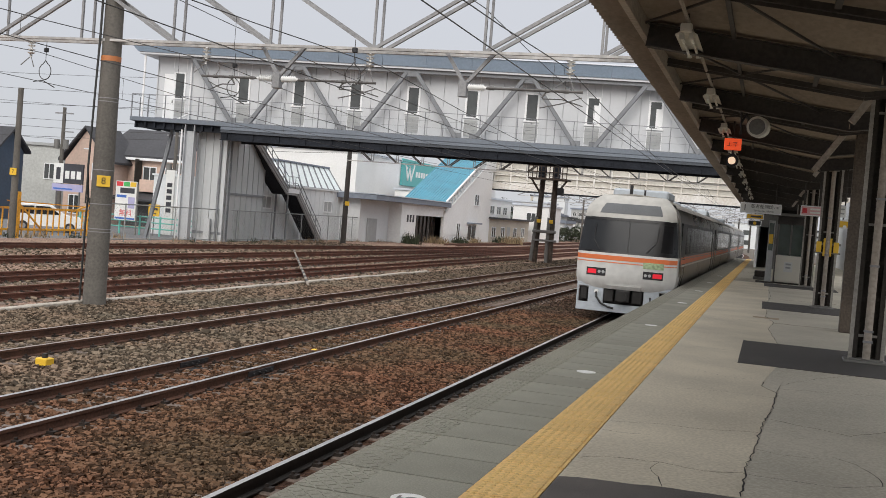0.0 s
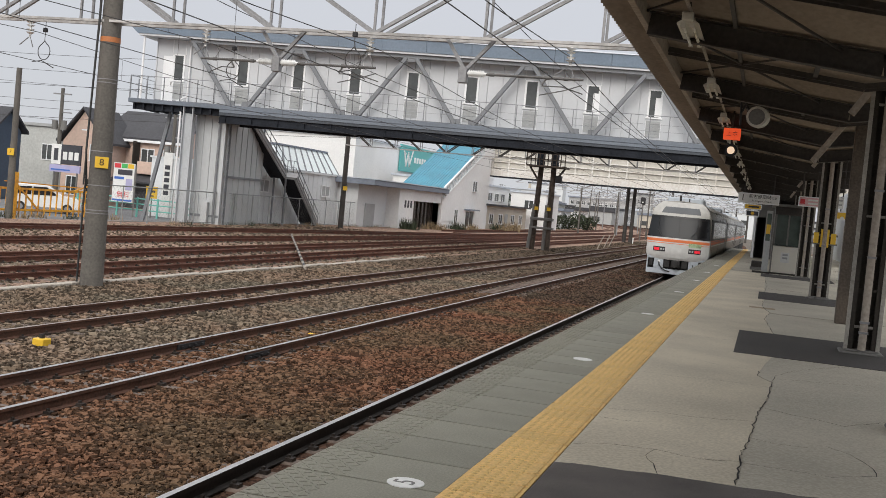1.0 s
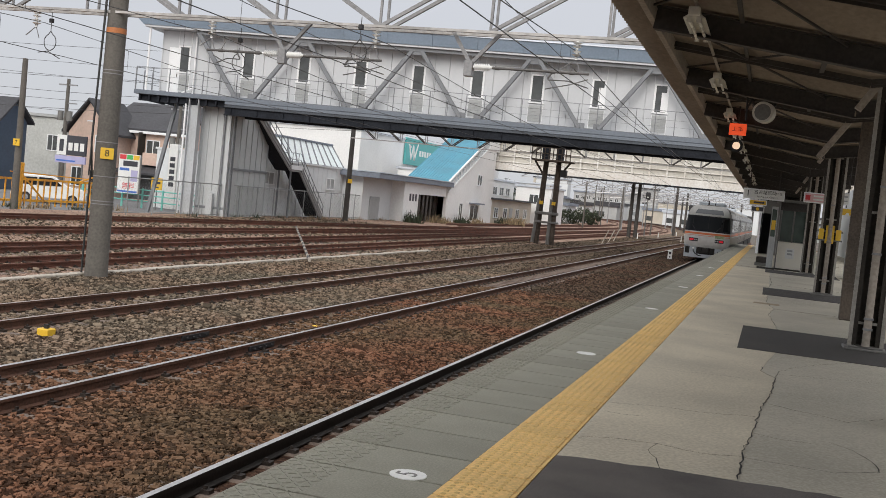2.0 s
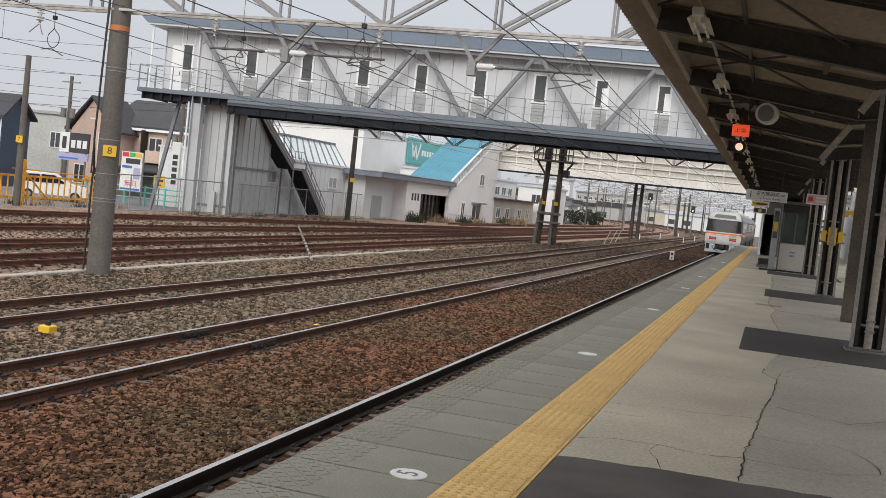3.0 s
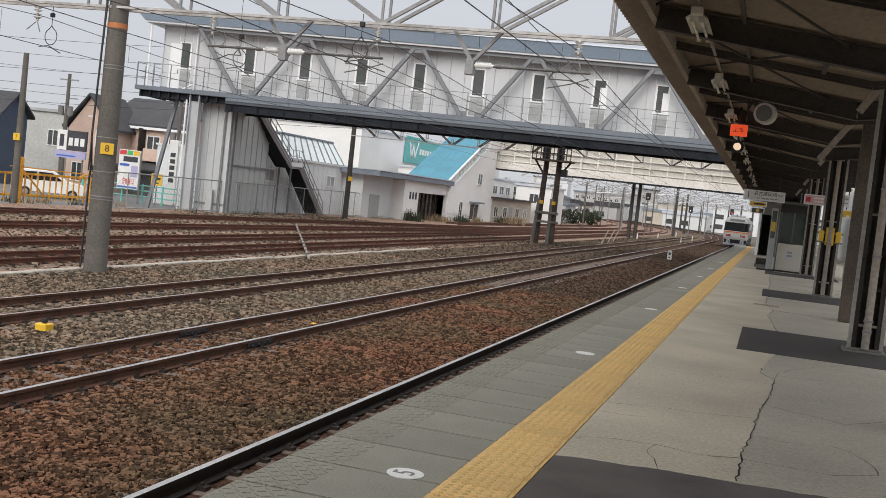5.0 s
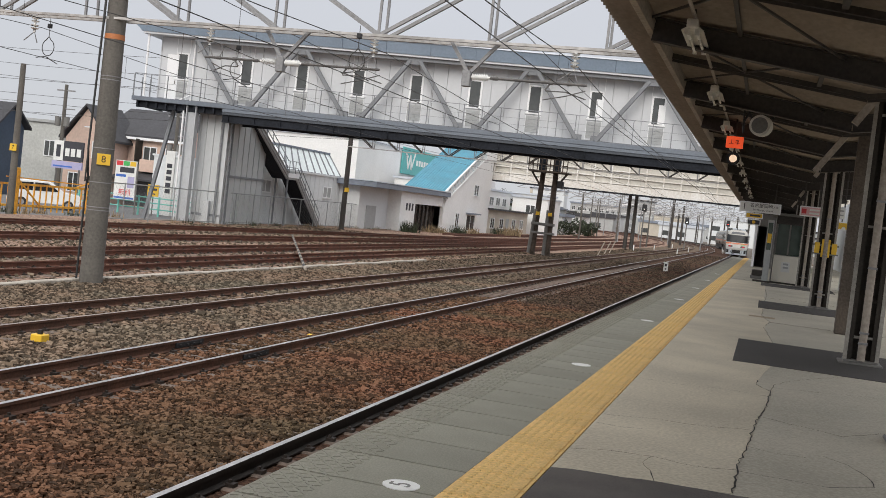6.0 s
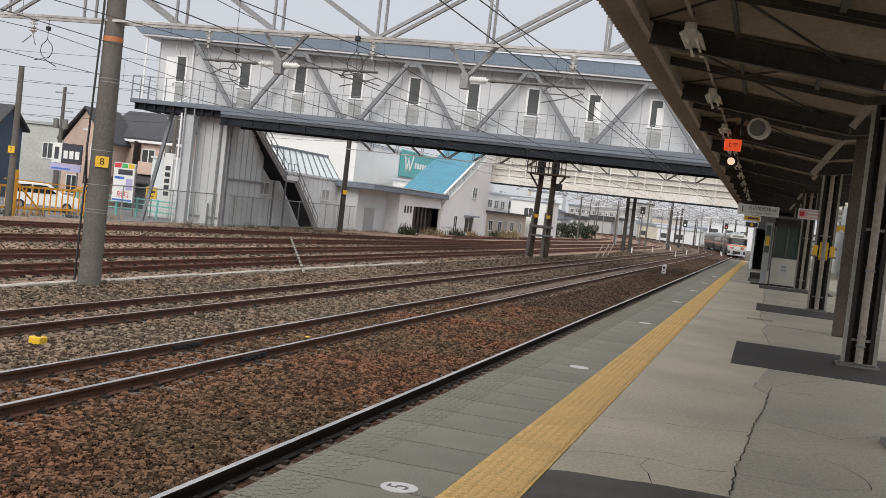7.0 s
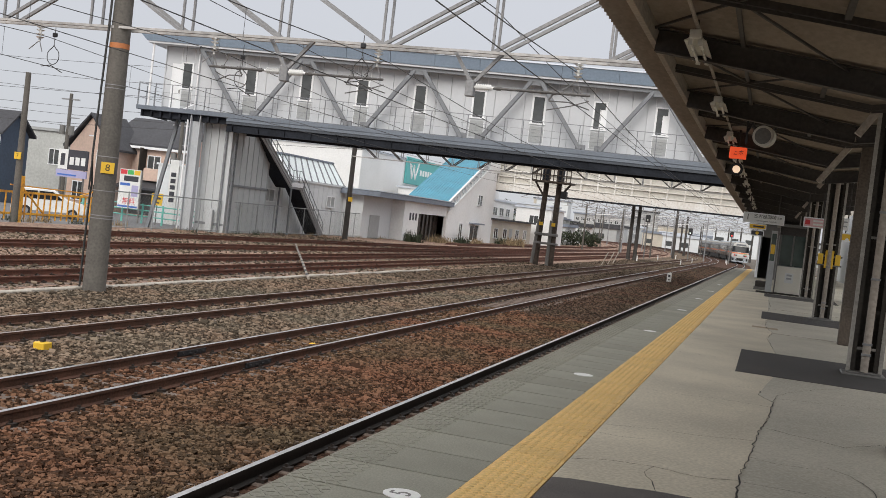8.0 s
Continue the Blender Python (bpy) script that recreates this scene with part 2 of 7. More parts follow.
# ---- mesh helpers ----
class Shape:
    """Collects boxes, rods and swept profiles into one mesh."""

    def __init__(self):
        self.v, self.f, self.mi = [], [], []

    def add(self, verts, faces, mi=0):
        o = len(self.v)
        self.v += [tuple(p) for p in verts]
        self.f += [tuple(i + o for i in f) for f in faces]
        self.mi += [mi] * len(faces)
        return self

    def box(self, x0, y0, z0, x1, y1, z1, mi=0, m=None):
        p = [Vector((x, y, z)) for z in (z0, z1) for y in (y0, y1) for x in (x0, x1)]
        if m is not None:
            p = [m @ q for q in p]
        return self.add(p, [(0, 2, 3, 1), (4, 5, 7, 6), (0, 1, 5, 4), (2, 6, 7, 3), (0, 4, 6, 2), (1, 3, 7, 5)], mi)

    def bar(self, a, b, w, h, mi=0, up=(0, 0, 1)):
        a, b = Vector(a), Vector(b)
        d = (b - a).normalized()
        s = d.cross(Vector(up))
        s = s.normalized() if s.length > 1e-4 else Vector((1, 0, 0))
        u = s.cross(d)
        p = [c + s * i * w / 2 + u * j * h / 2 for c in (a, b) for i, j in ((-1, -1), (1, -1), (1, 1), (-1, 1))]
        return self.add(p, [(0, 1, 2, 3), (4, 7, 6, 5), (0, 4, 5, 1), (1, 5, 6, 2), (2, 6, 7, 3), (3, 7, 4, 0)], mi)

    def rod(self, a, b, r, n=8, r2=None, mi=0):
        a, b = Vector(a), Vector(b)
        d = (b - a).normalized()
        s = d.orthogonal().normalized()
        u = d.cross(s)
        r2 = r if r2 is None else r2
        p = []
        for c, q in ((a, r), (b, r2)):
            p += [c + (s * math.cos(k * math.tau / n) + u * math.sin(k * math.tau / n)) * q for k in range(n)]
        fs = [(k, (k + 1) % n, n + (k + 1) % n, n + k) for k in range(n)]
        return self.add(p, fs + [tuple(range(n))[::-1], tuple(range(n, 2 * n))], mi)

    def wire(self, pts, r, n=4, mi=0):
        """One unbroken tube through all the points."""
        pts = [Vector(p) for p in pts]
        o = len(self.v)
        for k, p in enumerate(pts):
            d = (pts[min(k + 1, len(pts) - 1)] - pts[max(k - 1, 0)]).normalized()
            s = d.cross(Vector((0.21, 0.13, 0.97))).normalized()
            u = s.cross(d)
            self.v += [tuple(p + (s * math.cos(i * math.tau / n) + u * math.sin(i * math.tau / n)) * r) for i in range(n)]
        for k in range(len(pts) - 1):
            for i in range(n):
                self.f.append((o + k * n + i, o + k * n + (i + 1) % n, o + (k + 1) * n + (i + 1) % n, o + (k + 1) * n + i))
                self.mi.append(mi)
        return self

    def prism(self, outline, a, b, mi=0):
        """An outline of (x, z) pairs swept from y = a to y = b."""
        n = len(outline)
        p = [(x, y, z) for y in (a, b) for x, z in outline]
        fs = [(k, n + k, n + (k + 1) % n, (k + 1) % n) for k in range(n)]
        return self.add(p, fs + [tuple(range(n)), tuple(range(n, 2 * n))[::-1]], mi)

    def mesh(self, name, *mats, bevel=0.0, smooth=False):
        me = bpy.data.meshes.new(name)
        me.from_pydata(self.v, [], self.f)
        for m in mats:
            me.materials.append(m)
        me.polygons.foreach_set("material_index", self.mi)
        bm = bmesh.new()
        bm.from_mesh(me)
        bmesh.ops.recalc_face_normals(bm, faces=bm.faces)
        if bevel:
            bmesh.ops.bevel(bm, geom=bm.edges[:], offset=bevel, segments=1, affect="EDGES", clamp_overlap=True)
        bm.to_mesh(me)
        bm.free()
        me.polygons.foreach_set("use_smooth", [True] * len(me.polygons))
        me.set_sharp_from_angle(angle=radians(60 if smooth else 31))
        me.update()
        return me


def part(name, shape, material, parent, label="", bevel=0.0, at=None, smooth=False, kind=""):
    mats = material if isinstance(material, (tuple, list)) else (material,)
    ob = new(name, shape.mesh(name, *mats, bevel=bevel, smooth=smooth) if isinstance(shape, Shape) else shape)
    ob.parent = parent
    if at is not None:
        ob.matrix_basis = at
    return tagged(ob, label=label, kind=kind)


def thing(name, at, label, category, group="", kind=""):
    ob = new(name)
    ob.empty_display_size = 0.2
    ob.matrix_basis = at
    return tagged(ob, label, category, group, kind)


def single(name, shape, material, label, category, group="", kind="", bevel=0.0, at=None, smooth=False):
    mats = material if isinstance(material, (tuple, list)) else (material,)
    ob = new(name, shape.mesh(name, *mats, bevel=bevel, smooth=smooth))
    if at is not None:
        ob.matrix_basis = at
    return tagged(ob, label, category, group, kind)


def lettering(text, size, material, parent, at, name="lettering"):
    """Writing in the built-in font, turned into a flat mesh."""
    cu = bpy.data.curves.new(name, "FONT")
    cu.body, cu.size, cu.align_x, cu.align_y, cu.extrude = text, size, "CENTER", "CENTER", 0.001
    tmp = bpy.data.objects.new(name, cu)
    scene.collection.objects.link(tmp)
    me = bpy.data.meshes.new_from_object(tmp.evaluated_get(bpy.context.evaluated_depsgraph_get()))
    bpy.data.objects.remove(tmp)
    me.materials.clear()
    me.materials.append(material)
    ob = new(name, me)
    ob.parent, ob.matrix_basis = parent, at
    return ob


# ---- the line: straight, then a long curve to one side ----
C1, BEND, RAD = -3.87, 158.0, 600.0


def along(off, s, z=0.0):
    """A point at s metres along the line, off metres beside the centre of the platform track."""
    if s <= BEND:
        return Vector((C1 + off, s, z))
    a = (s - BEND) / RAD
    return Vector((C1 - RAD + (RAD + off) * math.cos(a), BEND + (RAD + off) * math.sin(a), z))


def heading(s):
    return 0.0 if s <= BEND else math.degrees((s - BEND) / RAD)


def stations(a, b):
    out = [a]
    while out[-1] < b:
        out.append(min(b, out[-1] + (200 if out[-1] < BEND - 1 else 6)))
        if out[-2] < BEND < out[-1]:
            out[-1] = BEND
    return out


def ribbon(shape, path, outline, mi=None):
    """Sweep (offset, z) outline pairs along a path given as a function of s and its stations."""
    fn, ss = path
    n = len(outline)
    o = len(shape.v)
    for s in ss:
        for off, z in outline:
            p = fn(off, s)
            shape.v.append((p.x, p.y, z))
    for k in range(len(ss) - 1):
        for i in range(n):
            j = (i + 1) % n
            shape.f.append((o + k * n + i, o + k * n + j, o + (k + 1) * n + j, o + (k + 1) * n + i))
            shape.mi.append(mi[i] if mi else 0)
    shape.f.append(tuple(o + i for i in range(n)))
    shape.mi.append(0)
    return shape


# ---- ground ----
g = Shape()
g.box(-2500, -400, -1.2, 2500, 4200, -0.42)
single("ground", g, M_EARTH, "flat earth and weedy ground beyond the tracks", "ground", kind="structure")


def bed(name, off0, off1, z, material, label):
    s = Shape()
    ss = [-12.0, 20, 60, 110, 135] + [BEND + 8 * k for k in range(60)]
    ribbon(s, (along, ss), [(off0, z), (off1, z), (off1, -0.6), (off0, -0.6)])
    single(name, s, material, label, "ballast", kind="structure")


bed("ground_ballast_near", -5.9, 1.45, -0.172, M_BALLAST, "reddish brown crushed stone ballast beside the platform")
bed("ground_ballast_mid", -11.45, -5.9, -0.176, M_BALLAST_GREY, "pale grey brown ballast between running tracks")
bed("ground_ballast_sidings", -30.5, -11.55, -0.172, M_BALLAST_RED, "rust-stained ballast of the weedy sidings")

RAIL = [(-0.0325, 0.0), (0.0325, 0.0), (0.0325, -0.035), (0.010, -0.047), (0.010, -0.125), (0.064, -0.140), (0.064, -0.153),
        (-0.064, -0.153), (-0.064, -0.140), (-0.010, -0.125), (-0.010, -0.047), (-0.0325, -0.035)]

SLEEPER = Shape()
SLEEPER.box(-1.0, -0.11, -0.33, 1.0, 0.11, -0.155)
SLEEPER_ME = SLEEPER.mesh("sleeper", M_SLEEPER, bevel=0.015)


def clip_mesh(h):
    s = Shape()
    for x in (-h, h):
        for d in (-1, 1):
            s.box(x + d * 0.064, -0.045, -0.155, x + d * 0.15, 0.045, -0.118)
            s.box(x + d * 0.075, -0.015, -0.12, x + d * 0.105, 0.015, -0.09)
    return s.mesh("fastening", M_CLIP)


def track(name, off, half, head, web, label, path=along, s0=-8.0, s1=470.0, sleepers=(3.0, 78.0), step=0.575):
    tr = thing(name, pose(0, 0, 0), label, "railway track", kind="structure")
    ss = [q for q in (s0, 30, 90, 130) if q >= s0] + [BEND + 8 * k for k in range(int((s1 - BEND) / 8))] if s1 > BEND else [s0, s1]
    for side in (-half, half):
        r = Shape()
        ribbon(r, (path, ss), [(off + side + x, z) for x, z in RAIL], [1] + [0] * 11)
        part("rail", r, (web, head), tr)
    me = clip_mesh(half)
    s = sleepers[0]
    while s < sleepers[1]:
        p = path(off, s)
        ob = part("sleeper", SLEEPER_ME, None, tr, at=pose(p.x, p.y, 0, 0, 0, heading(s)))
        if s < 45:
            part("fastening", me, None, ob)
        s += step
    return tr


track("track_platform", 0.0, 0.575, M_HEAD, M_DARKRAIL, "running track with polished rail heads beside the platform", sleepers=(4.0, 92.0))
track("track_middle", -4.18, 0.595, M_HEAD, M_RUST, "running track with brown rails and polished heads")
track("track_outer", -7.75, 0.61, M_HEADDULL, M_RUST, "brown track with dull rail heads")
track("siding_first", -13.23, 0.55, M_RUSTRED, M_RUSTRED, "rusty disused siding track", sleepers=(14, 70))
track("siding_second", -16.15, 0.52, M_RUSTRED, M_RUSTRED, "rusty disused siding track", sleepers=(18, 70))


def skew(x0, y0, slope):
    def fn(off, s):
        return Vector((x0 + slope * (s - y0) + off, s, 0))
    return fn


track("siding_third", 0, 0.58, M_RUSTRED, M_RUSTRED, "rusty siding track that closes on its neighbour", path=skew(-24.4, 29, 0.045), s1=110, sleepers=(24, 70))
track("siding_fourth", 0, 0.62, M_DARKRAIL, M_RUSTRED, "dark siding track beside the boundary fence", path=skew(-29.7, 35, 0.105), s1=95, sleepers=(30, 70))

track("siding_fifth", -19.6, 0.55, M_RUSTRED, M_RUSTRED, "rusty siding track that follows the curve", s0=92.0, s1=420.0, sleepers=(96, 130))
track("siding_sixth", -23.6, 0.55, M_RUSTRED, M_RUSTRED, "rusty siding track that follows the curve", s0=92.0, s1=420.0, sleepers=(96, 130))

k = Shape()
for i in range(34):
    y = -3 + i * 1.5
    k.box(-15.45, y, -0.4, -15.22, y + 1.485, -0.10 + 0.012 * math.sin(i * 2.1))
single("cable_trough", k, mat("pale_trough_concrete", (0.40, 0.36, 0.31), 0.9, vary=0.25, fine=12, coarse=0.8), "low pale concrete cable trough between the tracks", "cable trough", kind="structure", bevel=0.015)

# ---- platform ----
PZ, PEDGE = 1.08, -2.35
plat = thing("platform", pose(0, 0, 0), "grey concrete island platform with a yellow tactile strip", "platform", kind="structure")
s = Shape()
s.box(-1.085, -9, 0.3, 5.2, 86, PZ)
part("platform_top", s, M_CONC, plat, "worn grey concrete surface")
s = Shape()
s.box(PEDGE + 0.06, -9, -0.4, -1.2, 86, PZ - 0.13)
part("platform_wall", s, M_WALLCONC, plat, "stained concrete platform face")

# ---- platform canopy: two leaves that fall to a valley over the columns ----
EX, EZ, VX, VZ, CEND = -2.15, 5.11, 1.05, 4.66, 82.0


def roof_z(x):
    return EZ + (x - EX) / (VX - EX) * (VZ - EZ) if x < VX else VZ + (x - VX) * 0.14


canopy = thing("platform_canopy", pose(0, 0, 0), "old steel platform canopy with a corrugated roof and dark beams", "canopy", kind="structure")
for name, x0, x1 in (("roof_sheet", EX, VX), ("roof_sheet", VX, 3.4)):
    s = Shape()
    n = int((CEND + 9) / 0.095)
    for i in range(n + 1):
        y = -9 + i * 0.095
        dz = 0.045 if i % 2 else -0.045
        s.v += [(x0, y, roof_z(x0) + 0.075 + dz), (x1, y, roof_z(x1) + 0.075 + dz)]
    for i in range(n):
        s.f.append((2 * i, 2 * i + 1, 2 * i + 3, 2 * i + 2))
        s.mi.append(0)
    part(name, s, M_ROOFSHEET, canopy, "corrugated roof sheet, dull brown below")
    s = Shape()
    s.add([(x0 + 0.03, -9, roof_z(x0 + 0.03) + 0.135), (x1, -9, roof_z(x1) + 0.135), (x1, CEND, roof_z(x1) + 0.135), (x0 + 0.03, CEND, roof_z(x0 + 0.03) + 0.135),
           (x0 + 0.03, -9, roof_z(x0) + 0.17), (x1, -9, roof_z(x1) + 0.17), (x1, CEND, roof_z(x1) + 0.17), (x0 + 0.03, CEND, roof_z(x0) + 0.17)],
          [(0, 1, 2, 3), (4, 7, 6, 5), (0, 4, 5, 1), (1, 5, 6, 2), (2, 6, 7, 3), (3, 7, 4, 0)])
    part("roof_deck", s, M_ROOFSHEET, canopy)
for x, h, m in ((-1.57, 0.20, M_PURLIN), (2.0, 0.05, M_BEAM), (2.9, 0.05, M_BEAM)):
    s = Shape()
    z = roof_z(x) + 0.03
    s.box(x - 0.035, -9, z - h, x + 0.035, CEND, z)
    part("purlin", s, m, canopy)
rafters = [-7.2 + 4.92 * k for k in range(18)]
for y in rafters:
    s = Shape()
    for x0, x1 in ((-1.53, VX), (VX, 3.3)):
        a, b = Vector((x0, y, roof_z(x0) - 0.13)), Vector((x1, y, roof_z(x1) - 0.13))
        s.bar(a, b, 0.02, 0.26)
        s.bar(a + Vector((0, 0, 0.13)), b + Vector((0, 0, 0.13)), 0.15, 0.016)
        s.bar(a - Vector((0, 0, 0.13)), b - Vector((0, 0, 0.13)), 0.15, 0.016)
    part("rafter", s, M_BEAM, canopy)
    # a light strut of angle steel half way to the next frame, and its hanger
    t = Shape()
    m = y + 2.46
    for x0, x1 in ((-1.53, VX), (VX, 3.3)):
        t.bar((x0, m, roof_z(x0) - 0.03), (x1, m, roof_z(x1) - 0.03), 0.06, 0.07)
        t.bar((x0, m + 0.03, roof_z(x0) - 0.06), (x1, m + 0.03, roof_z(x1) - 0.06), 0.012, 0.08)
    part("angle_strut", t, M_BEAM, canopy)
    t = Shape()
    t.bar((0.42, y + 0.1, roof_z(0.42) - 0.02), (0.42, y + 2.4, roof_z(0.42) - 0.02), 0.06, 0.05)
    t.bar((-0.55, y + 0.1, roof_z(-0.55) - 0.02), (-0.55, y + 4.8, roof_z(-0.55) - 0.02), 0.045, 0.045)
    part("roof_batten", t, M_BEAM, canopy)
s = Shape()
for y in rafters:
    s.bar((EX + 0.5, y, roof_z(-1.6) - 0.03), (0.6, y + 4.92, roof_z(0.6) - 0.05), 0.025, 0.025)
    s.bar((0.6, y, roof_z(0.6) - 0.05), (EX + 0.5, y + 4.92, roof_z(-1.6) - 0.03), 0.025, 0.025)
part("wind_bracing", s, M_BEAM, canopy)


def steel_column(y, label):
    """Two channels with a pipe between them on a spread foot, with raking arms to the roof."""
    col = thing("platform_column", pose(1.4, y, PZ), label, "column", "canopy columns")
    top = 4.74 - PZ
    for x in (-0.19, 0.19):
        s = Shape()
        d = 1 if x > 0 else -1
        s.box(x - 0.006 * d, -0.10, 0.05, x + 0.006 * d, 0.10, top)
        s.box(min(x, x - d * 0.07), -0.106, 0.05, max(x, x - d * 0.07), -0.094, top)
        s.box(min(x, x - d * 0.07), 0.094, 0.05, max(x, x - d * 0.07), 0.106, top)
        part("channel", s, M_BROWNSTEEL, col)
        s = Shape()
        s.box(min(x - d * 0.012, x + d * 0.04), -0.124, 0.02, max(x - d * 0.012, x + d * 0.04), -0.108, top)
        part("edge_strip", s, M_EDGESTRIP, col, "pale worn edge strip")
    for k in range(7):
        z = 0.35 + k * 0.5
        part("batten_plate", Shape().box(-0.185, -0.1, z, 0.185, -0.09, z + 0.035), M_BROWNSTEEL if k % 3 else M_EDGESTRIP, col)
    part("web_plate", Shape().box(-0.18, 0.02, 0.05, 0.18, 0.05, top), M_BROWNSTEEL, col, "dark web plate")
    s = Shape()
    s.box(-0.28, -0.22, 0, 0.28, 0.22, 0.03)
    s.box(-0.22, -0.16, 0.03, 0.22, 0.16, 0.06)
    part("base_plate", s, M_STEEL, col, bevel=0.008)
    s = Shape()
    s.rod((0.0, -0.14, 0.06), (0.0, -0.14, top), 0.052, 14)
    part("drain_pipe", s, M_PURLIN, col, "grey drain pipe", smooth=False)
    for z in (0.28, 0.42, 1.3, 2.2):
        s = Shape()
        s.box(-0.06, -0.20, z, 0.06, -0.13, z + 0.03)
        part("pipe_clamp", s, M_GALV, col)
    part("raking_arm", Shape().bar((-0.46, -0.2, 4.29 - PZ), (-0.14, -0.2, 4.80 - PZ), 0.13, 0.10), M_PURLIN, col, "pale raking arm")
    return col


for i, y in enumerate((9.3, 15.4, 27.6, 39.9, 52)):
    steel_column(y, "dark steel canopy column of paired channels on a foot plate")
post = thing("timber_post", pose(1.48, 20.4, PZ), "dark square timber post standing on the platform", "post")
s = Shape()
s.box(-0.12, -0.12, 0, 0.12, 0.12, 4.75 - PZ)
part("shaft", s, mat("weathered_timber", (0.105, 0.085, 0.068), 0.9, vary=0.35, fine=25, coarse=2), post, bevel=0.01)

part("raking_arm", Shape().bar((-0.80, -0.25, 3.94 - PZ), (-0.28, -0.25, 4.72 - PZ), 0.13, 0.11), M_PURLIN, post, "pale raking arm", bevel=0.01)

# lamps hung in a row under the roof
s = Shape()
s.rod((-1.0, -4, 4.88), (-1.0, 80, 4.88), 0.022, 6)
single("cable_conduit", s, M_PURLIN, "grey conduit that carries the lamps under the canopy", "conduit", kind="structure")


def lamp():
    ob = thing("canopy_lamp", pose(-1.0, 12.05, 4.70), "unlit twin-tube lamp in a cream enamel housing", "lamp", "canopy lamps")
    s = Shape()
    wing = [(-0.03, 0.11), (0.03, 0.11), (0.05, 0.06), (0.115, 0.02), (0.115, 0.008), (0.05, 0.035), (0.0, 0.04), (-0.05, 0.035), (-0.115, 0.008), (-0.115, 0.02), (-0.05, 0.06)]
    s.prism(wing, -0.62, 0.62)
    part("housing", s, M_LAMPWHITE, ob)
    for x in (-0.05, 0.05):
        s = Shape()
        s.rod((x, -0.60, -0.008), (x, 0.60, -0.008), 0.017, 10)
        t = part("tube", s, M_TUBE, ob, smooth=True)
        for y in (-0.61, 0.61):
            part("tube_holder", Shape().box(x - 0.026, y - 0.015, -0.034, x + 0.026, y + 0.015, 0.035), M_LAMPWHITE, t, bevel=0.006)
    s = Shape()
    s.box(-0.06, -0.72, 0.03, 0.06, -0.622, 0.12)
    part("end_box", s, M_LAMPWHITE, ob, bevel=0.01)
    for y in (-0.5, 0.5):
        s = Shape()
        s.rod((0, y, 0.15), (0, y, 0.26), 0.012, 6)
        part("hanger", s, M_BEAM, ob)
    return ob


l0 = lamp()
for y in (-2.5, 2.3, 7.2, 17.0, 21.9, 26.8, 31.7, 36.6, 41.5, 46.4, 51.3, 56.2):
    copy_thing(l0, pose(-1.0, y, 4.70))

# ---- footbridge: an enclosed way in a truss across the tracks ----
BANG = 7.0
FB = thing("footbridge", pose(-34.1, 57.1, 0, 0, 0, BANG), "enclosed grey footbridge with a steel truss and blue-grey roof edge", "footbridge", kind="structure")
BLEN, WOFF = 44.0, 0.75
s = Shape()
s.box(-3.9, -0.15, 6.84, BLEN, 3.6, 7.10)
s.box(2.0, -0.13, 6.64, BLEN, 0.02, 6.84)
part("deck", s, M_DECK, FB, "blue-grey deck edge", bevel=0.02)
# girders and beams below: under-deck shade is painted in as near black
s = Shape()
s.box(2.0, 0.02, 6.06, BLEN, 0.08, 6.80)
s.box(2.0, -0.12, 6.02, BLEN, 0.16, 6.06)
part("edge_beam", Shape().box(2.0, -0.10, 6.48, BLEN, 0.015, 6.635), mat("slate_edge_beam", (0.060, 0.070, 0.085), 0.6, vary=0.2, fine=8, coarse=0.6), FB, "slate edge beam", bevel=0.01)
part("main_girder", s, M_UNDER, FB, "bottom girder, near black to stand for its shade")
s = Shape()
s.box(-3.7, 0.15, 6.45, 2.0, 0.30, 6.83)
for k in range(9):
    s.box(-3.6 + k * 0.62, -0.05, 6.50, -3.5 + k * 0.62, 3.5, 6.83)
part("cantilever_beam", s, M_UNDER, FB, "bracket beams under the landing, shade put into their colour")
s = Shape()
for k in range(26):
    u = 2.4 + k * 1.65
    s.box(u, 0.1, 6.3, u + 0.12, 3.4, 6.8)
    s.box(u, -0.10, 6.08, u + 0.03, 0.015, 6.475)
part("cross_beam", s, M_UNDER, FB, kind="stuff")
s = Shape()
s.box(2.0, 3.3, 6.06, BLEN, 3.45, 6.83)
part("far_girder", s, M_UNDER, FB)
# wall of upright panels
PAN = Shape()
PAN.box(0, 0, 0, 0.858, 0.06, 3.72)
pan_me = PAN.mesh("panel", M_PANEL, bevel=0.008)
wins = [2.97 + 3.53 * k for k in range(11)]
s = Shape()
s.box(-2.65, WOFF + 0.065, 7.08, BLEN, WOFF + 0.12, 10.95)
part("wall_core", s, M_PANEL, FB)
for k in range(47):
    u = -0.45 + k * 0.88
    part("panel", pan_me, None, FB, at=pose(u, WOFF, 7.2))
s = Shape()
s.box(-2.65, WOFF - 0.03, 7.08, BLEN, WOFF + 0.06, 7.2)
part("plinth", s, M_TRUSS, FB)
s = Shape()
s.box(-2.65, WOFF, 7.2, -0.46, WOFF + 0.06, 10.9)
part("lobby_wall", s, M_PANEL, FB)
s = Shape()
s.box(-2.7, WOFF, 7.08, -2.6, 3.3, 10.95)
part("end_wall", s, M_PANEL, FB)
s = Shape()
s.box(-2.6, 3.2, 7.08, BLEN, 3.3, 10.95)
part("rear_wall", s, M_PANEL, FB)


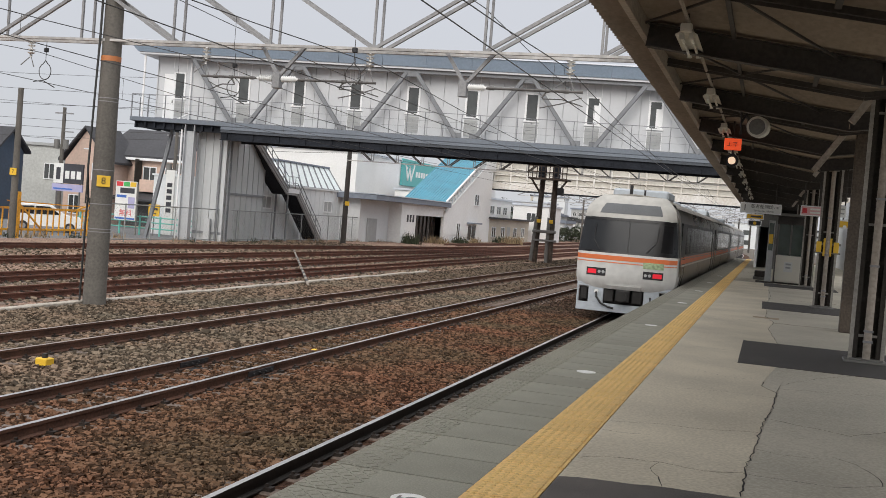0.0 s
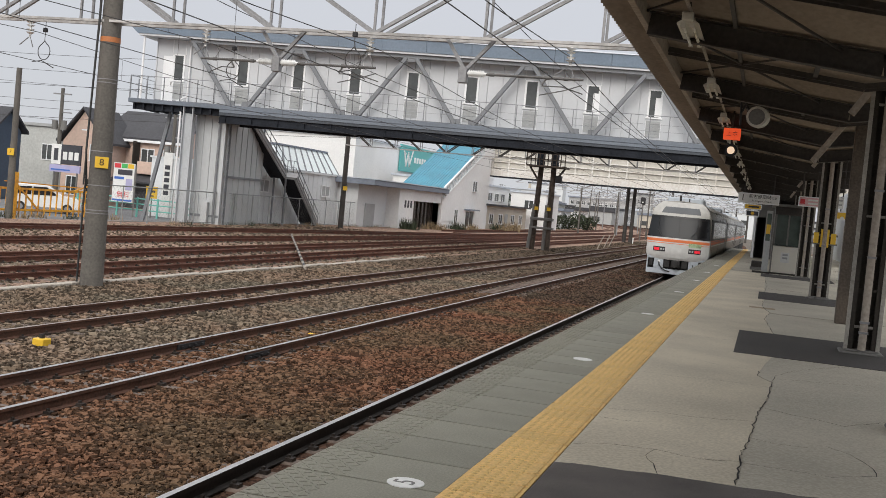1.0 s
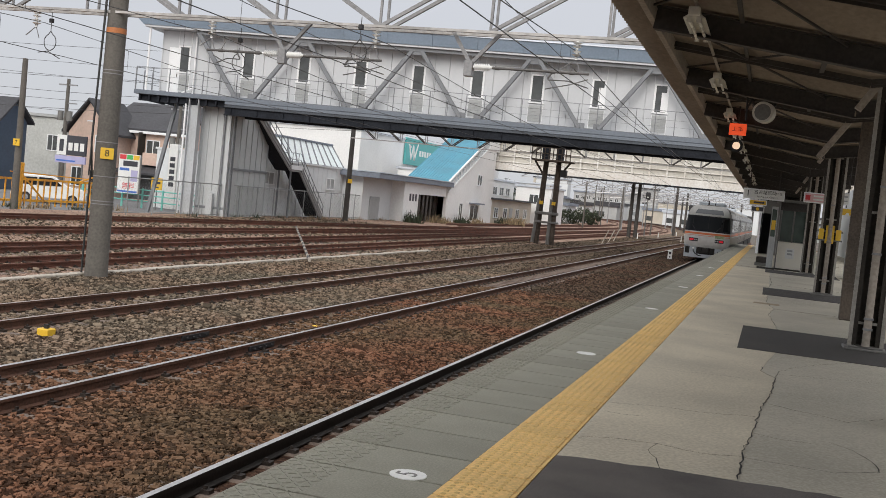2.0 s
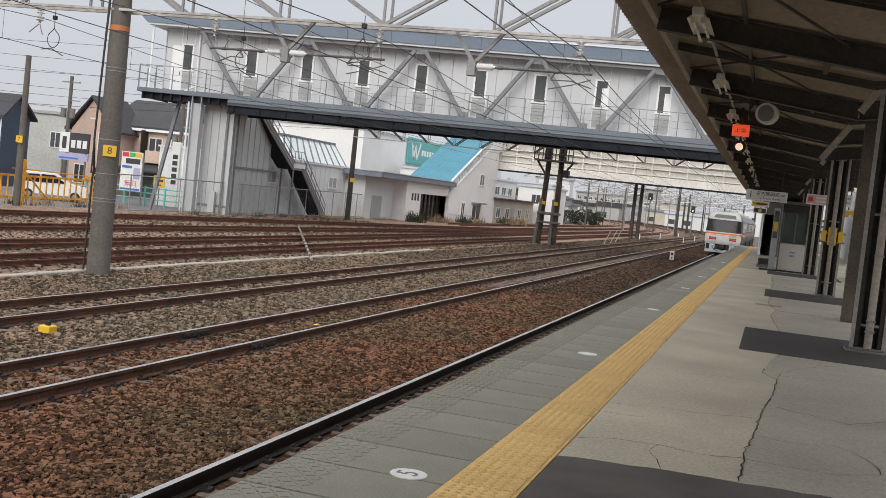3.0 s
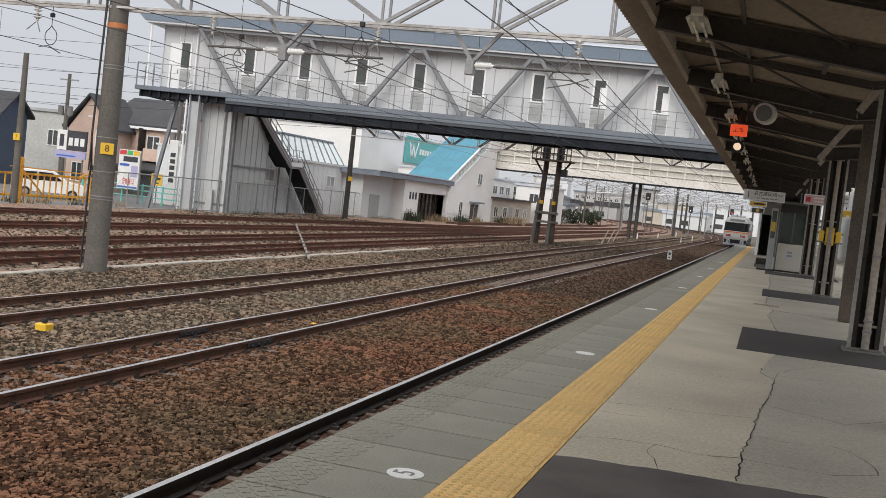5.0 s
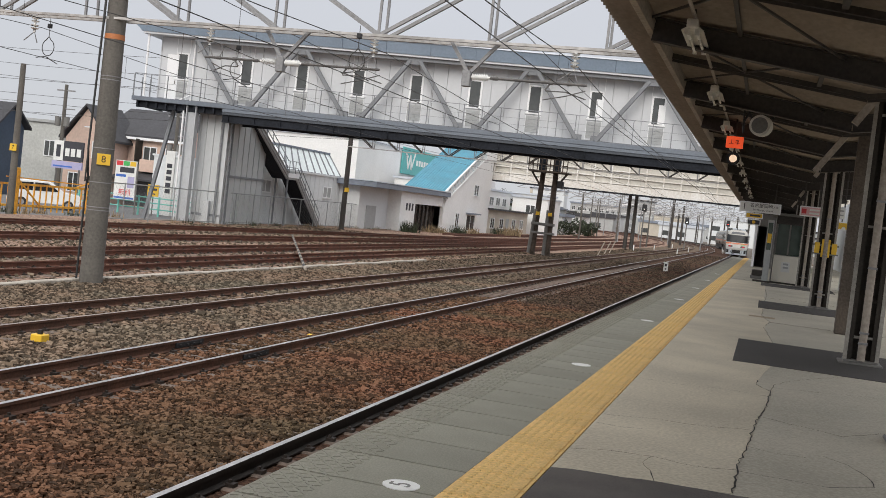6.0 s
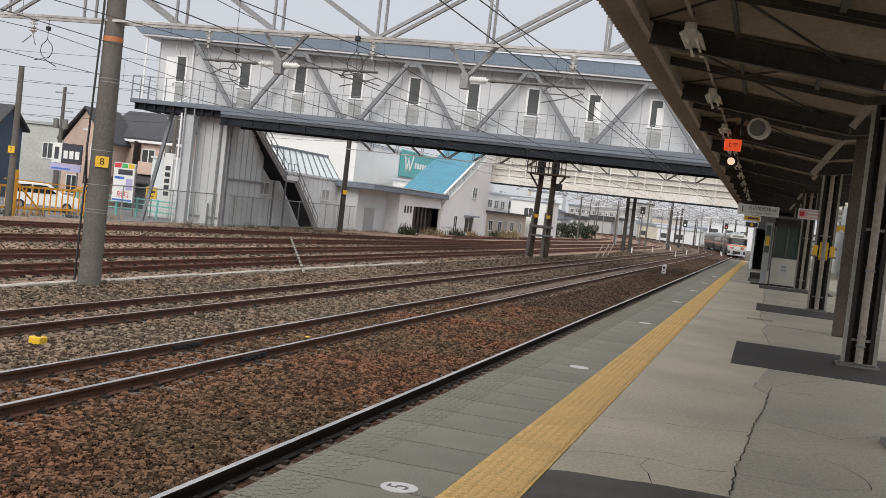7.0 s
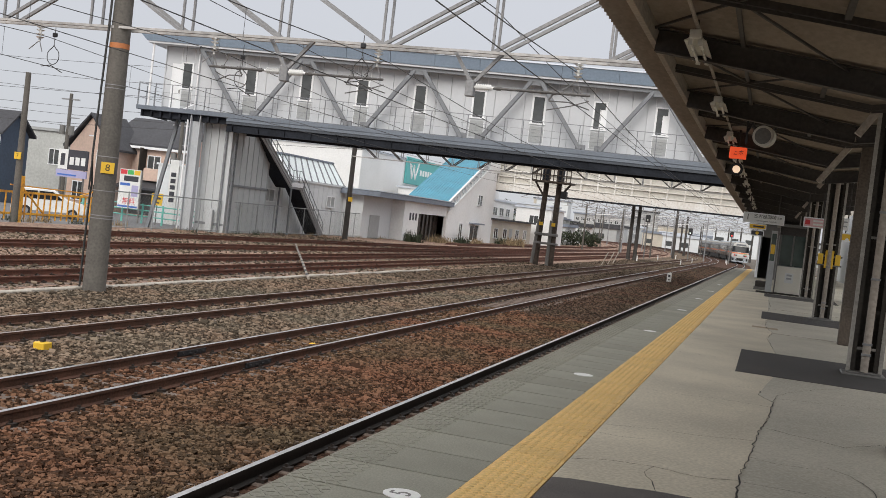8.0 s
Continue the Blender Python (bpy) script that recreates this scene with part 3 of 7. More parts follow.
def tall_window(u, z0=8.42, w=0.82, h=1.60, bright_half=False):
    win = part("window", Shape().box(u - w / 2 + 0.1, WOFF - 0.02, z0 + 0.05, u + w / 2 - 0.1, WOFF - 0.005, z0 + h - 0.05), M_WINDOW, FB, "dark glazed window")
    s = Shape()
    for a in (u - w / 2, u + w / 2 - 0.11):
        s.box(a, WOFF - 0.05, z0, a + 0.11, WOFF, z0 + h)
    s.box(u - w / 2 - 0.06, WOFF - 0.08, z0 - 0.05, u + w / 2 + 0.06, WOFF, z0 + 0.03)
    s.box(u - w / 2, WOFF - 0.05, z0 + h - 0.06, u + w / 2, WOFF, z0 + h + 0.02)
    part("window_trim", s, M_FRAMEW, win, "white trim")
    if bright_half:
        # white plate stands in for a bright reflection in the pane
        part("pane_reflection", Shape().box(u + 0.02, WOFF - 0.035, z0 + 0.06, u + w / 2 - 0.06, WOFF - 0.022, z0 + h * 0.72), M_FRAMEW, win, "white patch for the bright reflection in the pane")
    s = Shape()
    for a in (u - w / 2 - 0.03, u + w / 2):
        s.box(a, WOFF - 0.025, 7.2, a + 0.03, WOFF, 8.3)
        s.box(a, WOFF - 0.025, z0 + h, a + 0.03, WOFF, 10.9)
    part("surround_rail", s, M_FRAMEW, win)
    s = Shape()
    for k in range(5):
        s.box(u - w / 2 + 0.01, WOFF - 0.03, 7.32 + k * 0.19, u + w / 2 - 0.01, WOFF - 0.008, 7.49 + k * 0.19)
    part("vent_panel", s, M_VENT, FB, "grey louvred panel below the window")


for i, u in enumerate(wins):
    tall_window(u, bright_half=i in (6, 7, 9))
tall_window(-1.2)
# door to the landing
dr = part("door", Shape().box(-2.2, WOFF - 0.04, 7.15, -1.45, WOFF, 9.9), M_FRAMEW, FB, "white landing door", bevel=0.01)
part("door_handle", Shape().box(-1.62, WOFF - 0.09, 8.1, -1.57, WOFF - 0.04, 8.3), M_STEEL, dr)
# roof edge
for k in range(18):
    u = -4.2 + k * 2.66
    s = Shape()
    a = 0.0 if k else 0.62
    s.add([(u + a, -0.25, 11.05), (u + 2.645, -0.25, 11.05), (u + 2.645, -0.55, 11.70), (u, -0.55, 11.70),
           (u + a, 0.1, 11.05), (u + 2.645, 0.1, 11.05), (u + 2.645, 0.1, 11.70), (u, 0.1, 11.70)],
          [(0, 1, 2, 3), (4, 7, 6, 5), (0, 4, 5, 1), (1, 5, 6, 2), (2, 6, 7, 3), (3, 7, 4, 0)])
    part("fascia_panel", s, M_FASCIA, FB, bevel=0.006)
s = Shape()
s.add([(-4.25, -0.6, 11.70), (BLEN, -0.6, 11.70), (BLEN, 1.7, 12.05), (-4.25, 1.7, 12.05), (BLEN, 4.2, 11.70), (-4.25, 4.2, 11.70),
       (-4.25, -0.6, 11.76), (BLEN, -0.6, 11.76), (BLEN, 1.7, 12.12), (-4.25, 1.7, 12.12), (BLEN, 4.2, 11.76), (-4.25, 4.2, 11.76)],
      [(0, 1, 2, 3), (3, 2, 4, 5), (6, 9, 8, 7), (9, 11, 10, 8), (0, 6, 7, 1), (5, 4, 10, 11), (0, 3, 9, 6), (3, 5, 11, 9), (1, 7, 8, 2), (2, 8, 10, 4)])
part("roof", s, M_ROOFWHITE, FB, "pale metal roof")
s = Shape()
s.box(-3.5, -0.2, 10.93, BLEN, 3.6, 11.05)
part("soffit", s, M_PANEL, FB)
# truss
s = Shape()
s.box(-0.2, -0.05, 10.72, BLEN, 0.12, 10.93)
part("top_chord", s, M_TRUSS, FB)
for k in range(-1, 7):
    apex = 6.58 + 6.9 * k
    for d in (-1, 1):
        a = (apex + d * 0.28, 0.03, 10.75)
        b = (apex + d * 2.92, 0.03, 7.1)
        if b[0] < -0.5 or a[0] < -0.4:
            continue
        part("diagonal", Shape().bar(a, b, 0.24, 0.24, up=(0, 1, 0)), M_TRUSS, FB, bevel=0.03)
        part("gusset", Shape().box(b[0] - 0.28, -0.02, 7.08, b[0] + 0.28, 0.08, 7.42), M_TRUSS, FB, bevel=0.02)
    if apex > 0:
        part("apex_plate", Shape().box(apex - 0.5, -0.03, 10.5, apex + 0.5, 0.10, 10.76), M_TRUSS, FB, bevel=0.02)
# walkway railing
rail = part("railing", Shape().box(-3.85, -0.10, 8.47, BLEN, -0.07, 8.505), M_TRUSS, FB, "thin grey railing")
s = Shape()
for z in (7.6, 7.98):
    s.box(-3.85, -0.095, z, BLEN, -0.08, z + 0.014)
part("rail_wire", s, M_TRUSS, rail)
for k in range(44):
    u = -3.85 + k * 1.08
    part("rail_post", Shape().box(u, -0.11, 7.08, u + 0.045, -0.06, 8.50), M_TRUSS, rail)
s = Shape()
for z in (7.6, 7.98, 8.47):
    s.box(-3.87, -0.1, z, -3.84, 3.4, z + 0.025)
for k in range(4):
    s.box(-3.88, -0.1 + k * 1.1, 7.08, -3.83, -0.05 + k * 1.1, 8.38)
part("end_railing", s, M_TRUSS, rail)
# supports
for v in (0.2, 3.0):
    s = Shape()
    s.box(-0.32, v - 0.25, -0.4, -0.27, v + 0.25, 6.83)
    s.box(0.27, v - 0.25, -0.4, 0.32, v + 0.25, 6.83)
    s.box(-0.27, v - 0.03, -0.4, 0.27, v + 0.03, 6.83)
    part("support_column", s, mat("pale_support_paint", (0.46, 0.48, 0.50), 0.55, vary=0.1, fine=8, coarse=0.5), FB, "pale steel column")
    if v < 1:
        part("support_strut", Shape().bar((-1.6, v + 1.0, 6.8), (-3.0, v + 1.0, -0.4), 0.2, 0.2), M_TRUSS, FB, "raking grey strut")
s = Shape()
s.rod((-0.52, 0.05, -0.3), (-0.52, 0.05, 6.5), 0.06, 8)
s.rod((-0.42, 0.6, 6.7), (-0.42, 0.6, 10.6), 0.055, 8)
s.rod((-0.42, 0.6, 7.5), (-0.9, 0.1, 7.1), 0.055, 8)
part("down_pipe", s, M_FRAMEW, FB, "white down pipe")
# tower behind the support
s = Shape()
s.box(0.2, 1.1, -0.4, 2.05, 8.2, 6.8)
tower = part("stair_tower", s, M_PANEL2, FB, "blue-grey panelled stair tower")
for u, w in ((0.14, 0.16), (0.62, 0.04), (1.12, 0.04), (1.55, 0.05), (1.83, 0.24)):
    part("tower_rib", Shape().box(u, 1.03, -0.3, u + w, 1.1, 6.6), M_PANEL2, tower)
for v in (1.9, 2.9, 3.9, 4.9, 5.9, 6.9, 8.0):
    part("tower_rib", Shape().box(2.05, v, -0.3, 2.10, v + 0.07, 6.6), M_PANEL2, tower)
part("tower_band", Shape().box(2.05, 1.4, 2.75, 2.13, 8.2, 2.9), M_TRUSS, tower, "grey belt rail")
part("tower_band", Shape().box(0.2, 1.02, 0.25, 2.05, 1.028, 0.4), M_TRUSS, tower, "grey belt rail")
s = Shape()
for u, v in ((1.72, 0.98), (2.2, 1.25), (2.2, 1.55)):
    s.rod((u, v, -0.3), (u, v, 6.5), 0.055, 8)
part("tower_pipe", s, M_TRUSS, tower, "grey down pipes")
part("tower_cabinet", Shape().box(1.0, 0.72, -0.4, 1.4, 1.0, 1.2), M_PANEL2, tower, bevel=0.02)
# stairs that descend along the line
ST = thing("outside_stairs", pose(-33.0, 61.2, 0), "steel stair in two flights with a stair underside, near black to stand for shade below the footbridge", "stairs", kind="structure")
FLIGHTS = (((0.8, 6.95), (6.7, 3.42)), ((6.7, 3.42), (8.3, 3.42)), ((8.3, 3.42), (13.0, -0.25)))


def flight_z(y):
    (ya, za), (yb, zb) = FLIGHTS[0] if y < 6.7 else (FLIGHTS[1] if y < 8.3 else FLIGHTS[2])
    return za + (zb - za) * (y - ya) / (yb - ya)


for x in (-0.55, 0.55):
    s = Shape()
    for a, b in FLIGHTS:
        s.bar((x, a[0], a[1] - 0.08), (x, b[0], b[1] - 0.08), 0.10, 0.46)
        s.bar((x + 0.06, a[0], a[1] + 0.13), (x + 0.06, b[0], b[1] + 0.13), 0.10, 0.03)
        s.bar((x + 0.06, a[0], a[1] - 0.17), (x + 0.06, b[0], b[1] - 0.17), 0.10, 0.03)
    # inner stringer takes the shade-dark colour, the outer one its pale paint
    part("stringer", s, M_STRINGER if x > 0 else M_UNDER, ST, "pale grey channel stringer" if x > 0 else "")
    s = Shape()
    for a, b in FLIGHTS:
        for up in (0.55, 1.0):
            s.bar((x, a[0], a[1] + up), (x, b[0], b[1] + up), 0.04, 0.04)
    for k in range(13):
        y = 0.9 + k * 1.0
        s.box(x - 0.018, y, flight_z(y), x + 0.018, y + 0.036, flight_z(y) + 1.0)
    part("stair_rail", s, M_TRUSS, ST)
for k in range(20):
    for (a, b), n in ((FLIGHTS[0], 20), (FLIGHTS[2], 20)):
        f = (k + 0.5) / n
        y, z = a[0] + (b[0] - a[0]) * f, a[1] + (b[1] - a[1]) * f
        part("tread", Shape().box(-0.5, y - 0.15, z - 0.03, 0.5, y + 0.15, z), M_UNDER, ST)
# shade below the flights, painted into the underside
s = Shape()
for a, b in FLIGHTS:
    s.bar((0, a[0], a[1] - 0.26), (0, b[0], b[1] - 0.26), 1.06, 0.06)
part("underside", s, M_UNDER, ST, "stair underside, near black to stand for shade")
part("landing_panel", Shape().box(0.61, 6.6, 3.26, 0.68, 8.4, 3.56), M_FRAMEW, ST, "white landing edge panel")
for x in (-0.45, 0.45):
    part("landing_post", Shape().rod((x, 7.0, -0.4), (x, 7.0, 3.2), 0.07, 8), M_TRUSS, ST)
part("roof_post", Shape().rod((-3.2, 0.0, 7.08), (-3.2, 0.0, 11.0), 0.07, 10), M_FRAMEW, FB, "white roof post")

# ---- overhead line: gantries, poles and wires ----
def concrete_pole(x, y, top, r0, r1, label, plate="", plate_z=2.75, band=None):
    ob = thing("line_pole", pose(x, y, -0.4), label, "pole", "overhead line poles")
    part("shaft", Shape().rod((0, 0, 0), (0, 0, top + 0.4), r0, 20, r1), M_POLE, ob, smooth=False)
    for z in (1.55, 1.62, 2.2, 3.0, 4.6, 4.68):
        rr = r0 + (r1 - r0) * z / (top + 0.4) + 0.006
        part("steel_strap", Shape().rod((0, 0, z + 0.4), (0, 0, z + 0.42), rr, 20), M_GALV, ob)
    if band:
        rr = r0 + (r1 - r0) * band / top + 0.005
        part("orange_band", Shape().rod((0, 0, band + 0.4), (0, 0, band + 0.52), rr, 20), M_ORANGE, ob, "orange warning band")
    if plate:
        a = math.degrees(math.atan2(-y, -x)) + 90
        pl = part("number_plate_board", Shape().box(-0.15, -0.012, -0.13, 0.15, 0.012, 0.13), M_SIGNYEL, ob, "yellow board with a black figure", bevel=0.004,
                  at=pose(0, 0, plate_z + 0.4, 0, 0, a) @ pose(0.02, -(r0 + 0.0), 0))
        lettering(plate, 0.22, M_BLACK, pl, pose(0, -0.016, 0, 90), "figure")
    return ob


concrete_pole(-15.02, 21.45, 8.5, 0.27, 0.205, "grey concrete line pole with straps and a yellow board", "8", 2.75, 5.55)
s = Shape()
s.wire([(-15.32, 21.3, -0.3), (-15.30, 21.3, 2.0), (-15.26, 21.28, 2.35), (-15.3, 21.25, 3.0), (-15.22, 21.25, 6.0), (-15.2, 21.25, 8.3)], 0.028, 6)
s.wire([(-15.27, 21.2, 2.2), (-15.24, 21.2, 4.0), (-15.17, 21.2, 6.0), (-15.15, 21.2, 8.3)], 0.022, 6)
single("pole_cable", s, M_CABLE, "black cables running up the concrete pole", "cable")


def gantry(y, x0, x1, zb, depth, posts, mids=(), label="galvanised lattice gantry beam over the tracks", panel=2.45, bars=None):
    ob = thing("line_gantry", pose(0, y, 0), label, "gantry", "overhead line gantries")
    for v in (-0.22, 0.22):
        for z in (zb, zb + depth):
            part("chord", Shape().box(x0, v - 0.04, z - 0.028, x1, v + 0.04, z + 0.028), M_OLDBEAM if z == zb else M_GALV, ob, "stained chord" if z == zb else "")
        n = round((x1 - x0) / panel)
        w = (x1 - x0) / n
        for k in range(n):
            a, b = x0 + k * w, x0 + (k + 1) * w
            c = (a + b) / 2
            near = min(mids, key=lambda q: abs(q - c)) if mids else 0
            up = c > near if mids else k % 2 == 0
            p, q = ((a, v, zb), (b, v, zb + depth)) if up else ((a, v, zb + depth), (b, v, zb))
            part("lattice_bar", Shape().bar(p, q, 0.07, 0.07), bars or M_GALV, ob)
            part("upright", Shape().bar((b, v, zb), (b, v, zb + depth), 0.05, 0.05), M_GALV, ob)
    for x in posts:
        part("gantry_post", Shape().rod((x, 0, -0.4), (x, 0, zb + depth + 0.3), 0.24, 14, 0.19), M_POLEDARK, ob)
    return ob


G1 = gantry(21.5, -35.35, 8.75, 6.03, 1.45, (), mids=(-8.4, -21.6, -34.8, 4.8))


def insulator(ob, p, d, n=6, r=0.075, step=0.055, name="insulator"):
    s = Shape()
    p, d = Vector(p), Vector(d).normalized()
    for k in range(n):
        c = p + d * step * k
        s.rod(c - d * 0.016, c + d * 0.016, r, 12, r * 0.55)
    s.rod(p - d * 0.05, p + d * (step * n + 0.02), 0.028, 8)
    return part(name, s, M_INSUL, ob, "white porcelain insulator")


def drop_bracket(x, arms):
    """A V hanger under the beam with a post that carries tube arms to the wires."""
    ob = thing("wire_bracket", pose(x, 21.5, 0), "V-shaped hanger with insulated tube arms under the gantry", "bracket", "wire brackets")
    s = Shape()
    s.bar((-0.42, 0, 6.05), (0.0, 0, 5.42), 0.07, 0.07)
    s.bar((0.62, 0, 6.05), (0.06, 0, 5.42), 0.07, 0.07)
    part("hanger", s, M_GALV, ob)
    part("head_plate", Shape().box(-0.09, -0.09, 5.12, 0.09, 0.09, 5.45), M_GALV, ob, bevel=0.01)
    for d, length in arms:
        insulator(ob, (d * 0.14, 0, 5.33), (d, 0, 0.01), 7, 0.075, 0.05)
        s = Shape()
        s.rod((d * 0.5, 0, 5.33), (d * length, 0, 5.33), 0.028, 8)
        s.rod((d * (length - 0.75), 0, 5.33), (d * (length - 0.85), 0, 5.18), 0.02, 6)
        s.wire([(d * (length - 0.85), 0, 5.16), (d * (length - 0.45), 0.15, 5.18), (d * (length - 0.05), 0.35, 5.08)], 0.013, 6)
        s.wire([(d * (length - 0.35), 0, 5.34), (d * (length - 0.42), 0.05, 5.52), (d * (length - 0.3), 0.1, 5.66)], 0.013, 6)
        s.wire([(d * (length - 0.9), 0.1, 4.98), (d * (length - 0.4), 0.1, 5.10), (d * (length - 0.05), 0.2, 5.24)], 0.012, 6)
        for q in (0.62, length - 0.75, length - 0.35):
            s.rod((d * q - 0.05, 0, 5.33), (d * q + 0.05, 0, 5.33), 0.04, 8)
        part("tube_arm", s, M_TUBEARM, ob, "weathered tube arm with steady arms")
    return ob


drop_bracket(-10.73, ((-1, 1.9), (1, 2.35)))
drop_bracket(-6.40, ((1, 2.55),))
for x in (-8.55, -4.15, -12.55, -17.3):
    ob = thing("wire_hanger", pose(x, 21.5, 0), "hanging porcelain insulator that holds the upper wire", "insulator", "wire hangers")
    for k in range(2):
        insulator(ob, (0, 0, 5.93 - 0.17 * k), (0, 0, -1), 2, 0.10, 0.07)
    s = Shape()
    s.wire([(-0.28, 0, 5.4), (0, 0, 5.62), (0.1, 0, 5.36)], 0.014, 5)
    s.rod((0, 0, 5.62), (0, 0, 5.7), 0.03, 6)
    part("saddle", s, M_GALV, ob)


def line_wire(name, off, z0, z1, r, sag, label):
    s = Shape()
    chain = []
    for (a, b) in ((-25, 21.5), (21.5, 71), (71, 120), (120, 170), (170, 215), (215, 260), (260, 305)):
        pts = []
        for i in range(9):
            f = i / 8
            q = along(off, a + (b - a) * f)
            pts.append((q.x, q.y, z0 - sag * 4 * f * (1 - f)))
        chain += pts if not chain else pts[1:]
    s.wire(chain, r, 5)
    single(name, s, M_WIRE, label, "wire", "overhead wires")
    if z1:
        s = Shape()
        pts = [along(off, y, z1) for y in list(range(-25, 180, 12)) + list(range(180, 305, 6))]
        s.wire(pts, r, 5)
        single(name, s, M_WIRE, "dark contact wire over the track", "wire", "overhead wires")
        s = Shape()
        for y in range(-20, 300, 5):
            a = [-25, 21.5, 71, 120, 170, 215, 260, 305]
            i = max(k for k in range(7) if a[k] <= y)
            f = (y - a[i]) / (a[i + 1] - a[i])
            q = along(off, y)
            s.rod((q.x, q.y, z1), (q.x, q.y, z0 - sag * 4 * f * (1 - f)), 0.004, 4)
        single("dropper", s, M_WIRE, "thin droppers between the overhead wires", "wire", kind="stuff")


line_wire("catenary_wire", -0.3, 5.78, 5.14, 0.010, 0.5, "sagging upper wire over the platform track")
line_wire("catenary_wire", -4.4, 5.70, 4.94, 0.009, 0.5, "sagging upper wire over the middle track")
line_wire("catenary_wire", -8.45, 5.65, 5.0, 0.008, 0.5, "sagging upper wire over the outer track")
line_wire("catenary_wire", -13.2, 5.72, 5.03, 0.008, 0.5, "sagging upper wire over the siding")
line_wire("feeder_wire", -11.7, 7.9, 0, 0.012, 0.5, "sagging feeder wire beside the poles")
line_wire("feeder_wire", -2.2, 7.0, 0, 0.010, 0.5, "sagging feeder wire over the tracks")


def wire_loop(x, y, top, z, label="teardrop wire loop hung above the contact wire"):
    ob = thing("wire_loop", pose(x, y, 0), label, "wire loop", "wire loops")
    part("dropper", Shape().rod((0, 0, z + 0.42), (0, 0, top), 0.008, 5), M_WIRE, ob)
    pts = [(0, 0, z + 0.42)] + [(0.17 * math.sin(a) * (1.0 if a > 0.8 and a < 5.5 else 0.9), 0, z + 0.16 + 0.20 * math.cos(a)) for a in [0.45 + k * 0.36 for k in range(16)]] + [(0, 0, z + 0.42)]
    part("loop", Shape().wire(pts, 0.011, 5), M_WIRE, ob)
    part("clamp", Shape().box(-0.05, -0.04, z + 0.62, 0.05, 0.04, z + 0.72), M_BLACK, ob, bevel=0.01)
    part("foot_arm", Shape().wire([(-0.32, 0, z - 0.10), (-0.05, 0, z - 0.06), (0.30, 0, z - 0.22)], 0.012, 5), M_WIRE, ob)


wire_loop(-16.95, 21.6, 6.0, 5.12)
wire_loop(-12.3, 22.4, 6.0, 5.04)
wire_loop(-8.3, 20.0, 6.0, 5.12)

# twin masts with a platform
TM = thing("twin_mast", pose(-15.0, 73.0, -0.4), "rusty twin-legged mast with a small railed working platform", "mast")
M_MASTRUST = mat("rusty_mast", (0.072, 0.054, 0.042), 0.85, vary=0.45, fine=6, coarse=0.8)
for x in (-0.38, 0.50):
    part("mast_leg", Shape().rod((x * 1.25 - 0.1, 0, 0), (x, 0, 6.5), 0.21, 14, 0.18), M_MASTRUST, TM)
    part("mast_sheath", Shape().rod((x * 1.25 - 0.34, -0.15, 0), (x - 0.2, -0.15, 3.4), 0.13, 8), M_STEEL, TM, "grey sheath")
    part("yellow_band", Shape().box(x - 0.16, -0.3, 3.0, x + 0.10, -0.24, 3.24), M_SIGNYEL, TM, "yellow board")
part("clamp_band", Shape().box(-0.8, -0.32, 2.3, 0.8, 0.25, 2.5), M_STEEL, TM, "pale clamp band", bevel=0.03)
part("clamp_band", Shape().box(-0.7, -0.32, 1.7, 0.85, 0.25, 1.85), M_STEEL, TM, "pale clamp band", bevel=0.03)
part("platform_floor", Shape().box(-1.3, -0.9, 6.02, 1.45, 0.9, 6.12), M_MASTRUST, TM)
for k in range(10):
    x = -1.28 + k * 0.3
    part("baluster", Shape().box(x - 0.03, -0.90, 6.12, x + 0.03, -0.84, 7.3), M_MASTRUST, TM)
for z in (6.5, 6.9, 7.3):
    part("guard_rail", Shape().box(-1.3, -0.90, z, 1.45, -0.84, z + 0.06), M_MASTRUST, TM)
for d in (-1, 1):
    part("strut", Shape().bar((0.05 + d * 0.45, 0, 4.9), (0.05 + d * 1.25, 0, 6.02), 0.12, 0.12), M_MASTRUST, TM)
    part("transformer", Shape().box(0.05 + d * 0.5 - 0.22, -0.4, 6.12, 0.05 + d * 0.5 + 0.22, 0.3, 7.1), M_UNDER, TM, "dark apparatus box", bevel=0.03)
part("signal_box", Shape().box(0.75, -0.45, 5.0, 1.15, 0.1, 5.5), M_BLACK, TM, bevel=0.03)

gantry(73.0, -30.2, 2.9, 6.06, 1.5, (), mids=(-22.6, -7.4), label="lattice gantry beam with dark diagonals on the twin mast", panel=1.9, bars=M_POLEDARK)
for y, posts in ((124, (-15.6, -14.85)), (145, ()), (168, (-14.2,)), (190, ()), (212, (-16,)), (232, ()), (252, (-20,)), (270, ()), (288, ()), (306, ()), (326, ())):
    q = along(0, y)
    gx = q.x - C1
    gantry(q.y, -34 + gx, 4.5 + gx, 6.2, 1.1, [p + (gx if y < 180 else 0) for p in posts] + [3.2 + gx])
for i in range(16):
    q = along((-12.0, -17.8, -5.9, -25.5)[i % 4], 150 + 13 * i)
    ob = thing("line_pole", pose(q.x, q.y, -0.4), "slim grey line pole far down the line", "pole", "far poles")
    part("shaft", Shape().rod((0, 0, 0), (0, 0, 7.4), 0.11, 10, 0.08), M_GALV if i % 3 else M_POLE, ob)
    part("cantilever", Shape().bar((0, 0, 6.0), (2.6, 0, 6.3), 0.08, 0.08), M_INSUL, ob)
